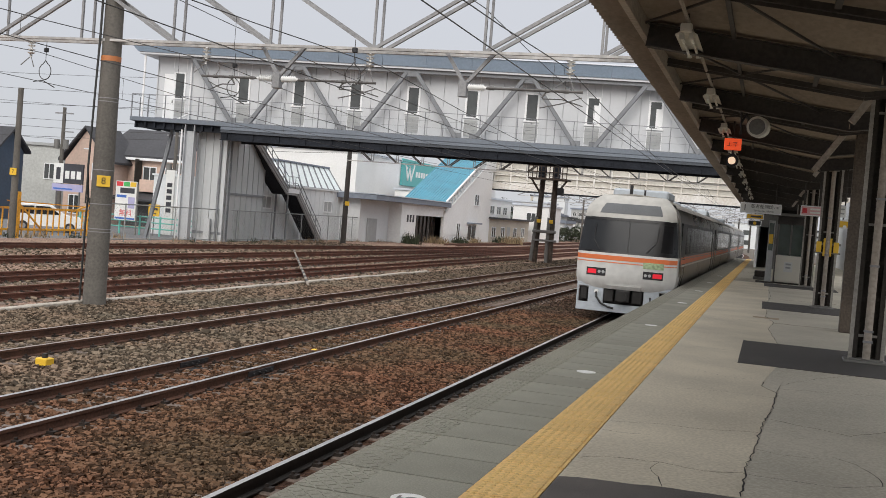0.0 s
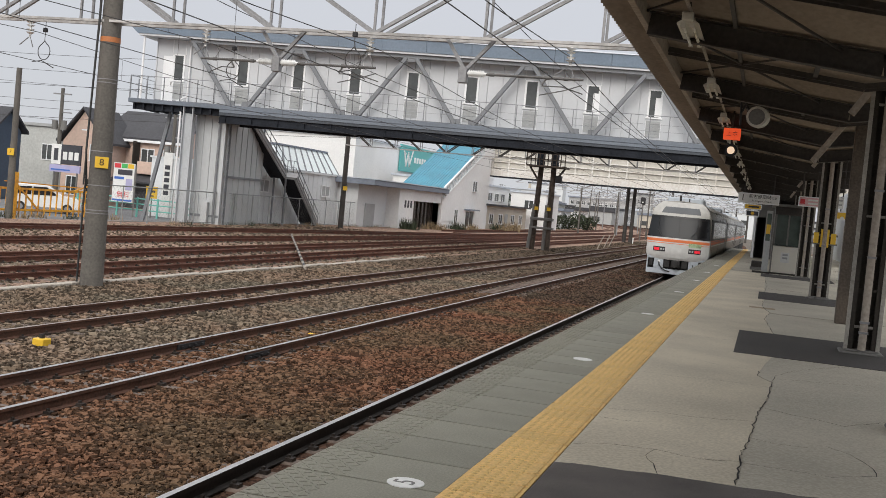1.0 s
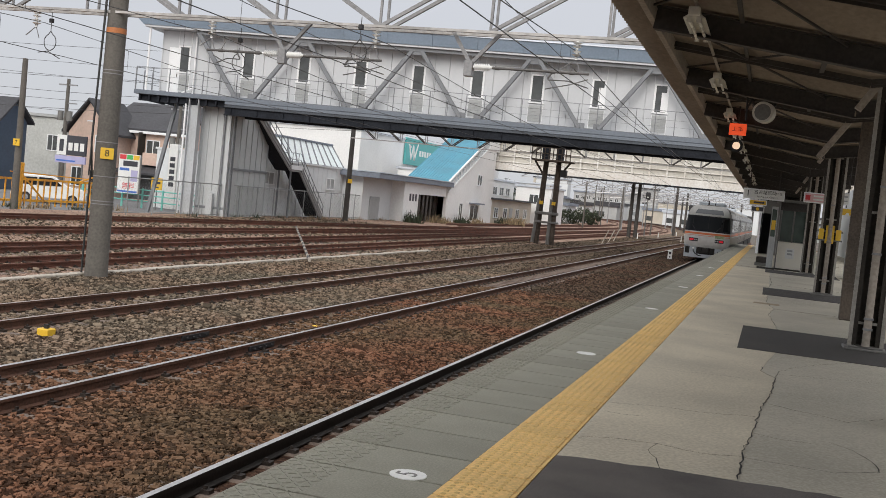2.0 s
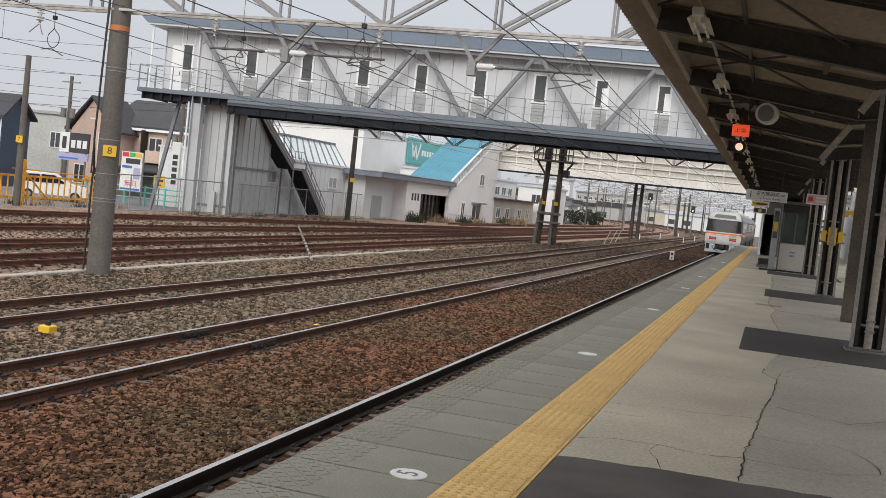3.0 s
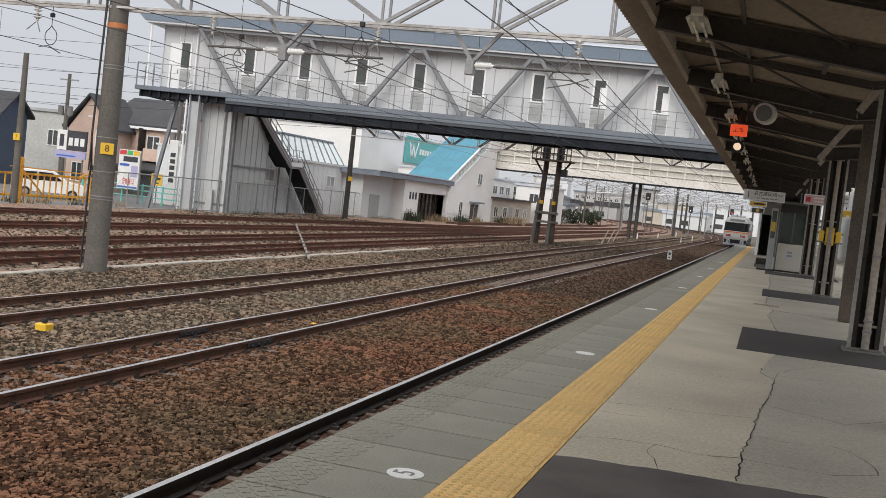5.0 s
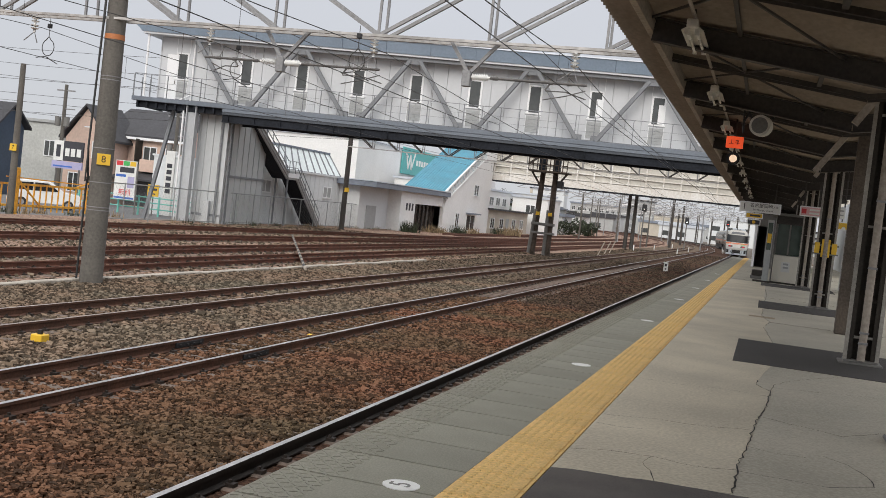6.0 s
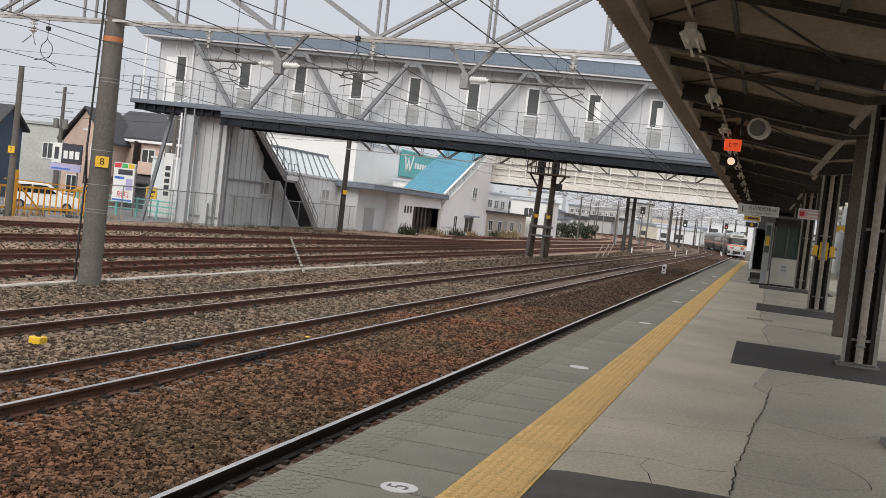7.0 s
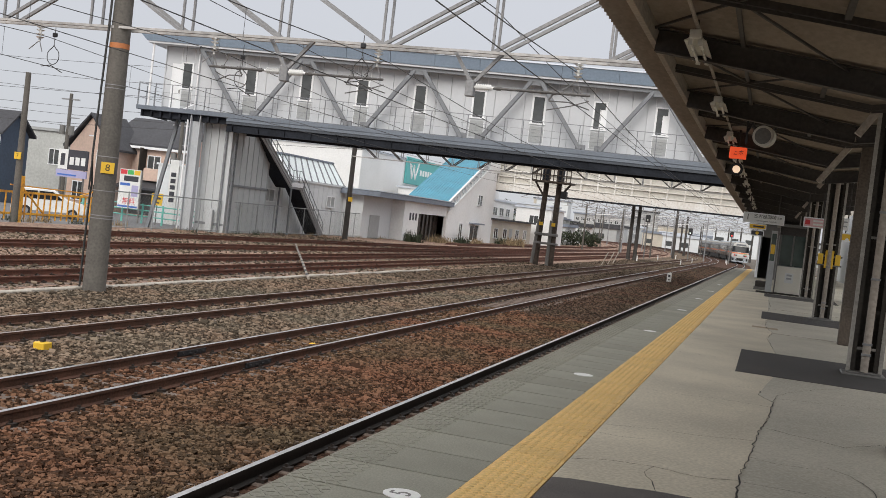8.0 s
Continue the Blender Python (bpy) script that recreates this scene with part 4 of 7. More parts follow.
for y, x, h in ((137, -27.5, 7), (152, -25.8, 7), (196, -30, 7.5), (232, -36, 8), (150, -20.2, 6.6)):
    ob = thing("line_pole", pose(x, y, -0.4), "slim grey line pole beyond the second bridge", "pole", "far poles")
    part("shaft", Shape().rod((0, 0, 0), (0, 0, h), 0.13, 10, 0.10), M_POLE, ob)
    part("cross_arm", Shape().box(-0.9, -0.05, h - 0.7, 0.9, 0.05, h - 0.6), M_GALV, ob)
ob = thing("line_pole", pose(-30.25, 73.4, -0.4), "slim dark pole with a small yellow board beside the fence", "pole")
part("shaft", Shape().rod((0, 0, 0), (0, 0, 8.9), 0.21, 12, 0.16), M_POLEDARK, ob)
part("board", Shape().box(0.05, -0.3, 3.1, 0.38, -0.24, 3.42), M_SIGNYEL, ob, "yellow board")
ob = thing("line_pole", pose(-36.1, 44.3, -0.4), "brown utility pole behind the orange gate", "pole")
part("shaft", Shape().rod((0, 0, 0), (0, 0, 7.6), 0.19, 12, 0.13), M_POLE, ob)
pl = part("board", Shape().box(-0.16, -0.24, 3.25, 0.22, -0.2, 3.6), M_SIGNYEL, ob, "yellow board with a black figure")
lettering("7", 0.26, M_BLACK, pl, pose(0.03, -0.245, 3.42, 90), "figure")

# ---- train ----
CARLEN, PITCH, NCAR = 20.8, 21.3, 4
ZF, ZTOP = 1.02, 3.62


def body_outline():
    """Right half first: (x, z) round the body's section."""
    pts = [(1.36, 0.95), (1.45, 1.35), (1.45, 2.0), (1.42, 2.75), (1.36, 3.15), (1.20, 3.42), (0.8, 3.58), (0.0, 3.64)]
    return pts + [(-x, z) for x, z in pts[-2::-1]]


def car(end, group="train cars"):
    label = "silver train car with orange stripes, dark windows and red tail lamps" if end else "silver train car with orange stripes and dark windows"
    ob = thing("train_car", pose(C1, 60, 0), label, "train", group)
    y0, y1 = (1.05 if end else 0.0), CARLEN
    s = Shape()
    s.prism(body_outline(), y0, y1)
    part("body", s, M_STAINLESS, ob, "stainless steel body", bevel=0.0)
    s = Shape()
    roof = [(1.30, 3.33), (1.12, 3.50), (0.78, 3.62), (0.0, 3.68), (-0.78, 3.62), (-1.12, 3.50), (-1.30, 3.33)]
    s.prism(roof, y0, y1)
    part("roof", s, M_TRAINROOF, ob)
    for y, w, l, h in ((2.4, 1.7, 2.2, 0.22), (7.5, 1.3, 2.4, 0.10), (12.5, 1.3, 3.2, 0.10), (17.2, 1.3, 2.2, 0.10)):
        part("roof_unit", Shape().box(-w / 2, y, 3.58, w / 2, y + l, 3.66 + h), M_TRAINGREY, ob, "grey roof unit", bevel=0.06)
    for d in (-1, 1):
        x = d * 1.452
        part("window_band", Shape().box(min(d * 1.40, d * 1.4515), y0 + 0.35, 1.92, max(d * 1.40, d * 1.4515), y1, 2.93), M_TRAINBAND, ob, "dark band along the windows")
        n = 9
        for k in range(n):
            a = 3.0 + k * 1.72
            s = Shape()
            s.box(min(x, x + d * 0.006), a, 1.98, max(x, x + d * 0.006), a + 1.62, 2.82)
            part("window", s, M_TRAINDARK, ob)
        for z, h, m in ((1.70, 0.13, M_TRAINORANGE), (1.62, 0.05, M_TRAINW), (1.86, 0.04, M_TRAINORANGE)):
            s = Shape()
            s.box(min(x, x + d * 0.004), y0 + 0.5, z, max(x, x + d * 0.004), y1, z + h)
            part("stripe", s, m, ob)
        for a in ((18.9,) if end else (1.0, 18.9)):
            s = Shape()
            s.box(min(x, x + d * 0.012), a, 1.1, max(x, x + d * 0.012), a + 0.95, 3.0)
            dr = part("door", s, M_STAINLESS, ob, "silver sliding door")
            s = Shape()
            s.box(min(x + d * 0.013, x + d * 0.018), a + 0.2, 1.95, max(x + d * 0.013, x + d * 0.018), a + 0.75, 2.8)
            part("door_window", s, M_TRAINDARK, dr)
        s = Shape()
        s.box(min(d * 1.40, d * 1.3), 1.5, 0.25, max(d * 1.40, d * 1.3), 19.6, 0.98)
        part("side_skirt", s, M_UNDERGEAR, ob, "dark underfloor gear")
    s = Shape()
    s.box(-1.2, 1.2, 0.3, 1.2, 19.8, 0.98)
    part("underframe", s, M_UNDERGEAR, ob)
    for yb in (3.2, 17.6):
        for dy in (-1.05, 1.05):
            for d in (-1, 1):
                part("wheel", Shape().rod((d * 0.52, yb + dy, 0.43), (d * 0.66, yb + dy, 0.43), 0.43, 20), M_UNDERGEAR, ob)
    part("gangway", Shape().box(-0.6, CARLEN - 0.02, 1.05, 0.6, CARLEN + 0.52, 3.2), M_UNDERGEAR, ob, "black bellows gangway")
    if end:
        nose(ob)
    else:
        part("gangway_end", Shape().box(-0.7, -0.05, 1.0, 0.7, 0.02, 3.3), M_UNDERGEAR, ob)
    return ob


def loft(rows, mi=0, close=True):
    """Faces between rows of points, all rows alike in number."""
    s = Shape()
    n = len(rows[0])
    for r in rows:
        s.v += [tuple(p) for p in r]
    for k in range(len(rows) - 1):
        for i in range(n - 1):
            s.f.append((k * n + i, k * n + i + 1, (k + 1) * n + i + 1, (k + 1) * n + i))
            s.mi.append(mi)
    return s


def face_y(x, z):
    """How far the front stands back at height z and offset x: a raked, bowed face with a rounded brow and chin."""
    rake = 0.0 if z < 1.85 else (z - 1.85) * 0.26 + max(0.0, z - 2.95) ** 2 * 1.0
    chin = max(0.0, 1.25 - z) ** 2 * 1.1
    return rake + chin + 0.17 * (x / 1.45) ** 2 + 0.35 * max(0.0, abs(x) - 1.12) ** 2 / 0.09 * 0.55


def half_width(z):
    if z < 1.3:
        return 1.45 - (1.3 - z) ** 2 * 0.5
    if z < 1.95:
        return 1.45
    if z < 3.05:
        return 1.45 - (z - 1.95) * 0.12
    return 1.318 - (z - 3.05) ** 2 * 1.3


def strip(z0, z1, x0=-1.0, x1=1.0, out=0.0, nz=3, nx=14, lean=0.0, lean0=0.0):
    """A band of the front between two heights; x0, x1 as parts of the half width; out: how far it stands proud."""
    rows = []
    for k in range(nz + 1):
        z = z0 + (z1 - z0) * k / nz
        w = half_width(z)
        xa, xb = x0 + lean0 * k / nz, x1 + lean * k / nz
        rows.append([(w * (xa + (xb - xa) * i / nx), face_y(w * (xa + (xb - xa) * i / nx), z) - out, z) for i in range(nx + 1)])
    back = [[(x, 1.45, z) for x, y, z in r] for r in rows] if out == 0 else None
    s = loft(rows)
    if back:
        for r, b in ((rows[0], back[0]), (rows[-1], back[-1])):
            q = loft([r, b])
            s.add(q.v, q.f)
        for i in (0, -1):
            q = loft([[r[i] for r in rows], [b[i] for b in back]])
            s.add(q.v, q.f)
    else:
        inner = [[(x, y + out + 0.01, z) for x, y, z in r] for r in rows]
        for r, b in ((rows[0], inner[0]), (rows[-1], inner[-1])):
            q = loft([r, b])
            s.add(q.v, q.f)
        for i in (0, -1):
            q = loft([[r[i] for r in rows], [b[i] for b in inner]])
            s.add(q.v, q.f)
    return s


def nose(ob):
    part("front_lower", strip(0.86, 1.90, nz=7), M_TRAINW, ob, "white lower front", smooth=True)
    part("front_upper", strip(1.90, 2.93, nz=6), M_TRAINBLACK, ob, "black surround of the windscreen", smooth=True)
    part("front_brow", strip(2.91, 3.61, nz=8), M_TRAINBROW, ob, "cream brow over the windscreen", smooth=True)
    part("orange_band", strip(1.70, 1.83, out=0.006, nz=1), M_TRAINORANGE, ob, "orange band")
    part("orange_line", strip(1.62, 1.645, out=0.006, nz=1), M_TRAINORANGE, ob, "thin orange line")
    w = part("windscreen", strip(1.96, 2.85, -0.955, 0.53, out=0.008, nz=6, lean=0.11), M_TRAINGLASS, ob, "large raked windscreen", smooth=True)
    part("windscreen_corner", strip(2.02, 2.80, 0.68, 0.90, out=0.008, nz=4, nx=4, lean=0.03, lean0=0.06), M_TRAINDARK, ob, "dark corner pane")
    part("pillar", strip(1.98, 2.85, 0.02, 0.032, out=0.012, nz=4, nx=1), M_UNDERGEAR, w)
    part("brow_lip", strip(2.86, 2.915, -0.99, 0.99, out=0.02, nz=1), M_TRAINBLACK, ob, "black lip above the windscreen")
    part("destination_box", strip(3.06, 3.36, -0.68, 0.70, out=0.006, nz=2, lean=-0.02, lean0=0.05), M_DEST, ob, "dark destination panel")
    part("buffer_step", strip(0.86, 0.97, -0.36, 0.36, out=0.07, nz=1, nx=6), M_TRAINW, ob, "white step over the coupler")
    for a, b, c in ((-0.55, 1.99, -0.78), (0.42, 1.99, 0.70)):
        s = Shape()
        y0, y1 = face_y(a, b) - 0.04, face_y(c, 2.45) - 0.03
        s.rod((a * 1.4, y0, b), (a * 1.4 + (c - a) * 0.9, y1, 2.28), 0.018, 5)
        s.rod((a * 1.4 + (c - a) * 0.9, y1, 2.02 + 0.12), (a * 1.4 + (c - a) * 0.9 + 0.03, face_y(c, 2.75) - 0.03, 2.72), 0.014, 5)
        part("wiper", s, M_BLACK, ob, "black wiper")
    for d in (-1, 1):
        a, b = (0.37, 0.76)
        lo, hi = (a, b) if d > 0 else (-b, -a)
        box = part("lamp_housing", strip(1.23, 1.45, lo, hi, out=0.012, nz=1, nx=4), M_BLACK, ob, "black lamp recess")
        r0, r1 = (0.56, 0.735) if d > 0 else (-0.735, -0.56)
        part("tail_lamp", strip(1.275, 1.405, r0, r1, out=0.018, nz=1, nx=3), M_TAIL, box, "lit red tail lamp")
        for q in (0.42, 0.50):
            q = q * d
            part("head_lamp", Shape().rod((q * 1.45, face_y(q * 1.45, 1.34) - 0.022, 1.34), (q * 1.45, face_y(q * 1.45, 1.34), 1.34), 0.045, 12), M_VENT, box, "unlit round head lamp")
    part("number_panel", strip(1.53, 1.71, 0.36, 0.76, out=0.016, nz=1, nx=4), mat("green_panel", (0.36, 0.46, 0.27), 0.4, vary=0.4, fine=14), ob, "green panel under the windscreen")
    # skirt with openings
    s = Shape()
    s.box(-1.36, 0.22, 0.18, 1.36, 0.30, 0.42)
    for x0, x1 in ((-1.36, -1.30), (-1.02, -0.58), (0.58, 1.02), (1.30, 1.36)):
        s.box(x0, 0.22, 0.42, x1, 0.30, 0.99)
    s.box(-1.30, 0.22, 0.88, -1.02, 0.30, 0.99)
    s.box(1.02, 0.22, 0.88, 1.30, 0.30, 0.99)
    s.box(-0.58, 0.22, 0.92, 0.58, 0.30, 1.0)
    part("skirt", s, M_TRAINGREY, ob, "pale blue-grey skirt with openings", bevel=0.01)
    part("skirt_hollow", Shape().box(-1.32, 0.5, 0.4, 1.32, 0.9, 1.0), M_UNDERGEAR, ob)
    c = part("coupler", Shape().box(-0.20, 0.0, 0.50, 0.20, 0.6, 0.86), M_UNDERGEAR, ob, "dark knuckle coupler", bevel=0.04)
    part("coupler_face", Shape().rod((-0.02, -0.06, 0.66), (-0.02, 0.05, 0.66), 0.15, 12), M_UNDERGEAR, c)
    for x in (-0.42, 0.40):
        part("coupler_box", Shape().box(x - 0.14, 0.18, 0.48, x + 0.14, 0.5, 0.88), M_UNDERGEAR, c, bevel=0.02)
    s = Shape()
    s.wire([(-0.78, 0.16, 0.74), (-0.76, 0.12, 0.60), (-0.62, 0.12, 0.42), (-0.42, 0.14, 0.33), (-0.25, 0.18, 0.30)], 0.03, 8)
    part("hose", s, M_CABLE, ob, "black air hose")
    part("hose_cock", Shape().rod((-0.78, 0.14, 0.76), (-0.78, 0.24, 0.76), 0.06, 10), M_INSUL, ob)
    s = Shape()
    s.wire([(0.78, 0.16, 0.70), (0.80, 0.12, 0.55), (0.70, 0.14, 0.40), (0.60, 0.18, 0.36)], 0.03, 8)
    part("hose", s, M_CABLE, ob, "black air hose")
    for d in (-1, 1):
        part("jumper", Shape().box(d * 1.16 - 0.09, 0.26, 0.5, d * 1.16 + 0.09, 0.5, 0.86), M_UNDERGEAR, ob, bevel=0.02)
    part("aerial", Shape().rod((-0.15, 1.3, 3.6), (-0.15, 1.3, 3.95), 0.05, 8), M_BLACK, ob, "black aerial")
    part("aerial", Shape().rod((0.28, 1.1, 3.6), (0.28, 1.1, 3.82), 0.03, 8), M_BLACK, ob, "black aerial")
    part("horn", Shape().rod((-0.98, 1.25, 3.50), (-0.98, 1.02, 3.51), 0.05, 8, 0.08), M_BLACK, ob, "black horn")


TRAIN = [car(True)] + [car(False) for _ in range(NCAR - 1)]


def tail_at(t):
    """Where the rear end stands along the line."""
    return 30.7 + 19.9 * t + 0.07 * t * t


def motions():
    for k, ob in enumerate(TRAIN):
        rows = []
        for i in range(17):
            t = i * 0.5
            a = tail_at(t) + k * PITCH
            p, q = along(0, a + 3.2), along(0, a + 17.6)
            w = math.degrees(math.atan2(-(q.x - p.x), q.y - p.y))
            d = (q - p).normalized()
            e = p - d * 3.2
            rows.append((t, pose(e.x, e.y, 0, 0, 0, w)))
        walk(ob, rows)

# ---- buildings and fences along the far side ----
M_WALLWHITE = mat("white_render", (0.84, 0.84, 0.83), 0.8, vary=0.06, fine=5, coarse=0.3, bump=0.05)
M_WALLGREY = mat("grey_siding", (0.70, 0.72, 0.73), 0.75, vary=0.05, fine=5, coarse=0.3, bump=0.05)
M_TEAL = mat("teal_metal_roof", (0.085, 0.29, 0.39), 0.5, vary=0.15, fine=5, coarse=0.5, bump=0.03)
M_TEALSIGN = mat("teal_signboard", (0.10, 0.40, 0.39), 0.5, vary=0.06, bump=0.02)
M_PINK = mat("peach_render", (0.62, 0.46, 0.38), 0.8, vary=0.12, fine=5, coarse=0.3)
M_NAVY = mat("navy_siding", (0.055, 0.080, 0.12), 0.7, vary=0.15, fine=5, coarse=0.5)
M_ROOFTILE = mat("dark_roof_tile", (0.050, 0.050, 0.056), 0.7, vary=0.3, fine=6, coarse=0.6)
M_ROOFGREY = mat("slate_flat_roof", (0.21, 0.24, 0.29), 0.6, vary=0.15, fine=5, coarse=0.5)
M_BRIDGE2 = mat("cream_bridge_paint", (0.72, 0.71, 0.68), 0.7, vary=0.10, fine=4, coarse=0.3, tint=(0.62, 0.575, 0.51))
M_CREAM = mat("cream_wall", (0.55, 0.50, 0.42), 0.8, vary=0.12, fine=5, coarse=0.4)
M_SKYLIGHT = mat("milky_skylight", (0.78, 0.84, 0.84), 0.35, vary=0.08, fine=4, coarse=0.6, bump=0)
M_ORANGEGATE = mat("orange_gate_paint", (0.90, 0.42, 0.03), 0.6, vary=0.18, fine=8, coarse=1.5, tint=(0.60, 0.27, 0.05))
M_FENCE = mat("galvanised_fence", (0.30, 0.32, 0.32), 0.6, metal=0.2, vary=0.15)
M_TEALFENCE = mat("mint_fence", (0.16, 0.50, 0.43), 0.6, vary=0.15)
M_PURPLE = mat("lilac_board", (0.42, 0.40, 0.60), 0.6, vary=0.1)
M_ROAD = mat("grey_asphalt", (0.16, 0.16, 0.165), 0.9, vary=0.2, fine=20, coarse=0.4)
M_DRY = mat("dry_grass", (0.27, 0.20, 0.12), 0.95, vary=0.5, fine=8, coarse=1, island=0.5)
M_GREEN = mat("evergreen_leaf", (0.036, 0.046, 0.024), 0.85, vary=0.5, fine=8, coarse=1, island=0.6)
M_BARDARK = mat("dark_print", (0.05, 0.05, 0.06), 0.7, vary=0.2)
M_BARRED = mat("red_print", (0.62, 0.05, 0.06), 0.6, vary=0.1)
M_BARBLUE = mat("blue_print", (0.06, 0.16, 0.52), 0.6, vary=0.1)
M_BARGREEN = mat("green_print", (0.08, 0.45, 0.12), 0.6, vary=0.1)
M_PINKSIGN = mat("pink_board", (0.72, 0.45, 0.46), 0.6, vary=0.06)

single("lane", Shape().box(-60, 30, -0.5, -36.5, 75, -0.405), M_ROAD, "grey asphalt lane and parking beyond the tracks", "road", kind="structure")
single("station_apron", Shape().box(-36.5, 57, -0.5, -30.6, 150, -0.38), M_WALLCONC, "pale concrete strip in front of the station buildings", "pavement", kind="structure")


def block(name, x0, y0, x1, y1, h, wall, label, roof_m=None, roof_t=0.25, over=0.2, base=-0.42):
    ob = thing(name, pose((x0 + x1) / 2, (y0 + y1) / 2, base), label, "building")
    dx, dy = (x1 - x0) / 2, (y1 - y0) / 2
    part("wall", Shape().box(-dx, -dy, 0, dx, dy, h), wall, ob)
    part("roof", Shape().box(-dx - over, -dy - over, h, dx + over, dy + over, h + roof_t), roof_m or M_ROOFGREY, ob)
    return ob


def east_window(ob, x, y, z, w, h, glass_m=None, sill=True):
    """A window in a wall that faces the tracks: y, z its lower corner, in the thing's space."""
    win = part("window", Shape().box(x, y, z, x + 0.02, y + w, z + h), glass_m or M_WINDOW, ob)
    s = Shape()
    s.box(x, y - 0.08, z, x + 0.06, y, z + h)
    s.box(x, y + w, z, x + 0.06, y + w + 0.08, z + h)
    s.box(x, y - 0.08, z + h, x + 0.06, y + w + 0.08, z + h + 0.08)
    s.box(x, y + w / 2 - 0.03, z, x + 0.05, y + w / 2 + 0.03, z + h)
    part("window_surround", s, M_FRAMEW, win)
    if sill:
        part("sill", Shape().box(x, y - 0.1, z - 0.08, x + 0.1, y + w + 0.1, z), M_FRAMEW, win)
    return win


def south_window(ob, x, y, z, w, h, glass_m=None):
    win = part("window", Shape().box(x, y - 0.02, z, x + w, y, z + h), glass_m or M_WINDOW, ob)
    s = Shape()
    for a in (x - 0.07, x + w / 2 - 0.03, x + w):
        s.box(a, y - 0.05, z, a + 0.07, y, z + h)
    s.box(x - 0.07, y - 0.06, z + h, x + w + 0.07, y, z + h + 0.07)
    s.box(x - 0.07, y - 0.08, z - 0.07, x + w + 0.07, y, z)
    part("window_surround", s, M_FRAMEW, win)
    return win


# grey building with the glazed roof lantern
GB = thing("grey_workshop", pose(-34.0, 66, -0.4), "long low grey-clad building with small windows and a glazed roof lantern", "building")
part("wall", Shape().box(-8, 0, 0, 0, 23.4, 4.15), M_WALLGREY, GB)
part("roof", Shape().box(-8.1, -0.1, 4.15, 0.12, 23.5, 4.28), M_WALLGREY, GB, "pale parapet capping")
for k in range(26):
    part("cladding_rib", Shape().box(0, 0.2 + k * 0.9, 0, 0.035, 0.24 + k * 0.9, 4.12), M_WALLGREY, GB)
for y in (0.9, 5.0, 11.8, 16.6, 21.8):
    east_window(GB, 0.04, y, 2.5, 1.5, 0.78, M_VENT)
lan = part("roof_lantern", Shape().add([(-0.2, 3.9, 4.25), (-0.2, 15.7, 4.25), (-4.2, 15.7, 4.25), (-4.2, 3.9, 4.25), (-1.5, 6.2, 6.05), (-1.5, 15.7, 6.05), (-3.0, 15.7, 6.05), (-3.0, 6.2, 6.05)],
                                       [(0, 1, 5, 4), (1, 2, 6, 5), (2, 3, 7, 6), (3, 0, 4, 7), (4, 5, 6, 7), (0, 3, 2, 1)]), M_SKYLIGHT, GB, "milky glazed roof lantern")
for k in range(10):
    f = k / 9
    yb = 3.9 + 11.8 * f
    part("glazing_bar", Shape().bar((-0.18, yb, 4.27), (-1.48, 6.2 + 9.5 * f, 6.08), 0.11, 0.06), M_TRUSS, lan, "grey glazing bar")
part("ridge_cap", Shape().box(-3.1, 6.0, 6.05, -1.4, 15.8, 6.18), M_ROOFGREY, lan, "slate ridge cap")
part("glazing_bar", Shape().box(-0.25, 3.8, 4.2, -0.1, 15.8, 4.32), M_TRUSS, lan)

# station building
SB = thing("station_building", pose(-31.0, 81, -0.4), "white station building with a slate-blue flat roof edge and glass door", "building")
part("wall", Shape().box(-9, 7.2, 0, 0, 11.3, 3.75), M_WALLWHITE, SB, "white wall")
part("wall", Shape().box(-9, 0.3, 0, -1.2, 20.5, 3.75), M_WALLGREY, SB, "set-back grey wall")
part("roof", Shape().box(-9, -0.5, 3.75, 0.5, 20.6, 4.2), M_ROOFGREY, SB, "slate-blue roof edge", bevel=0.03)
part("roof_cap", Shape().box(-9.05, -0.55, 4.2, 0.58, 20.65, 4.28), M_ROOFWHITE, SB)
part("door_header", Shape().box(-1.19, 11.3, 2.75, -0.1, 20, 3.75), M_WALLWHITE, SB)
gd = part("glass_door", Shape().box(-1.19, 11.4, 0, -0.9, 19.8, 2.75), mat("brown_door_glass", (0.045, 0.035, 0.03), 0.2, vary=0.4, fine=2), SB, "dark brown glazed entrance")
for k in range(8):
    part("door_post", Shape().box(-0.9, 11.4 + k * 1.17, 0, -0.8, 11.5 + k * 1.17, 2.75), M_BROWNSTEEL, gd)
part("poster", Shape().box(-0.88, 12.6, 0.9, -0.85, 13.4, 2.2), M_WHITE, gd, "white notice")
part("side_door", Shape().box(-1.19, 2.0, 0, -1.1, 4.2, 2.2), M_VENT, SB, "grey side door", bevel=0.02)
for k in range(3):
    part("small_sign", Shape().box(0.003, 8.7 + k * 0.8, 2.1, 0.03, 9.1 + k * 0.8, 2.75), M_BARDARK, SB)
# stair house with the teal roof
SH = thing("stair_house", pose(-31.0, 101, -0.4), "white enclosed stair rising to the second bridge under a teal roof", "building")


def slope(y):
    return 4.25 + y * 0.385


def slab_wall(x0, x1, y0, y1, z0, lo, hi):
    return Shape().add([(x1, y0, z0), (x1, y1, z0), (x1, y1, hi), (x1, y0, lo), (x0, y0, z0), (x0, y1, z0), (x0, y1, hi), (x0, y0, lo)],
                       [(0, 1, 2, 3), (7, 6, 5, 4), (0, 4, 5, 1), (1, 5, 6, 2), (2, 6, 7, 3), (3, 7, 4, 0)])


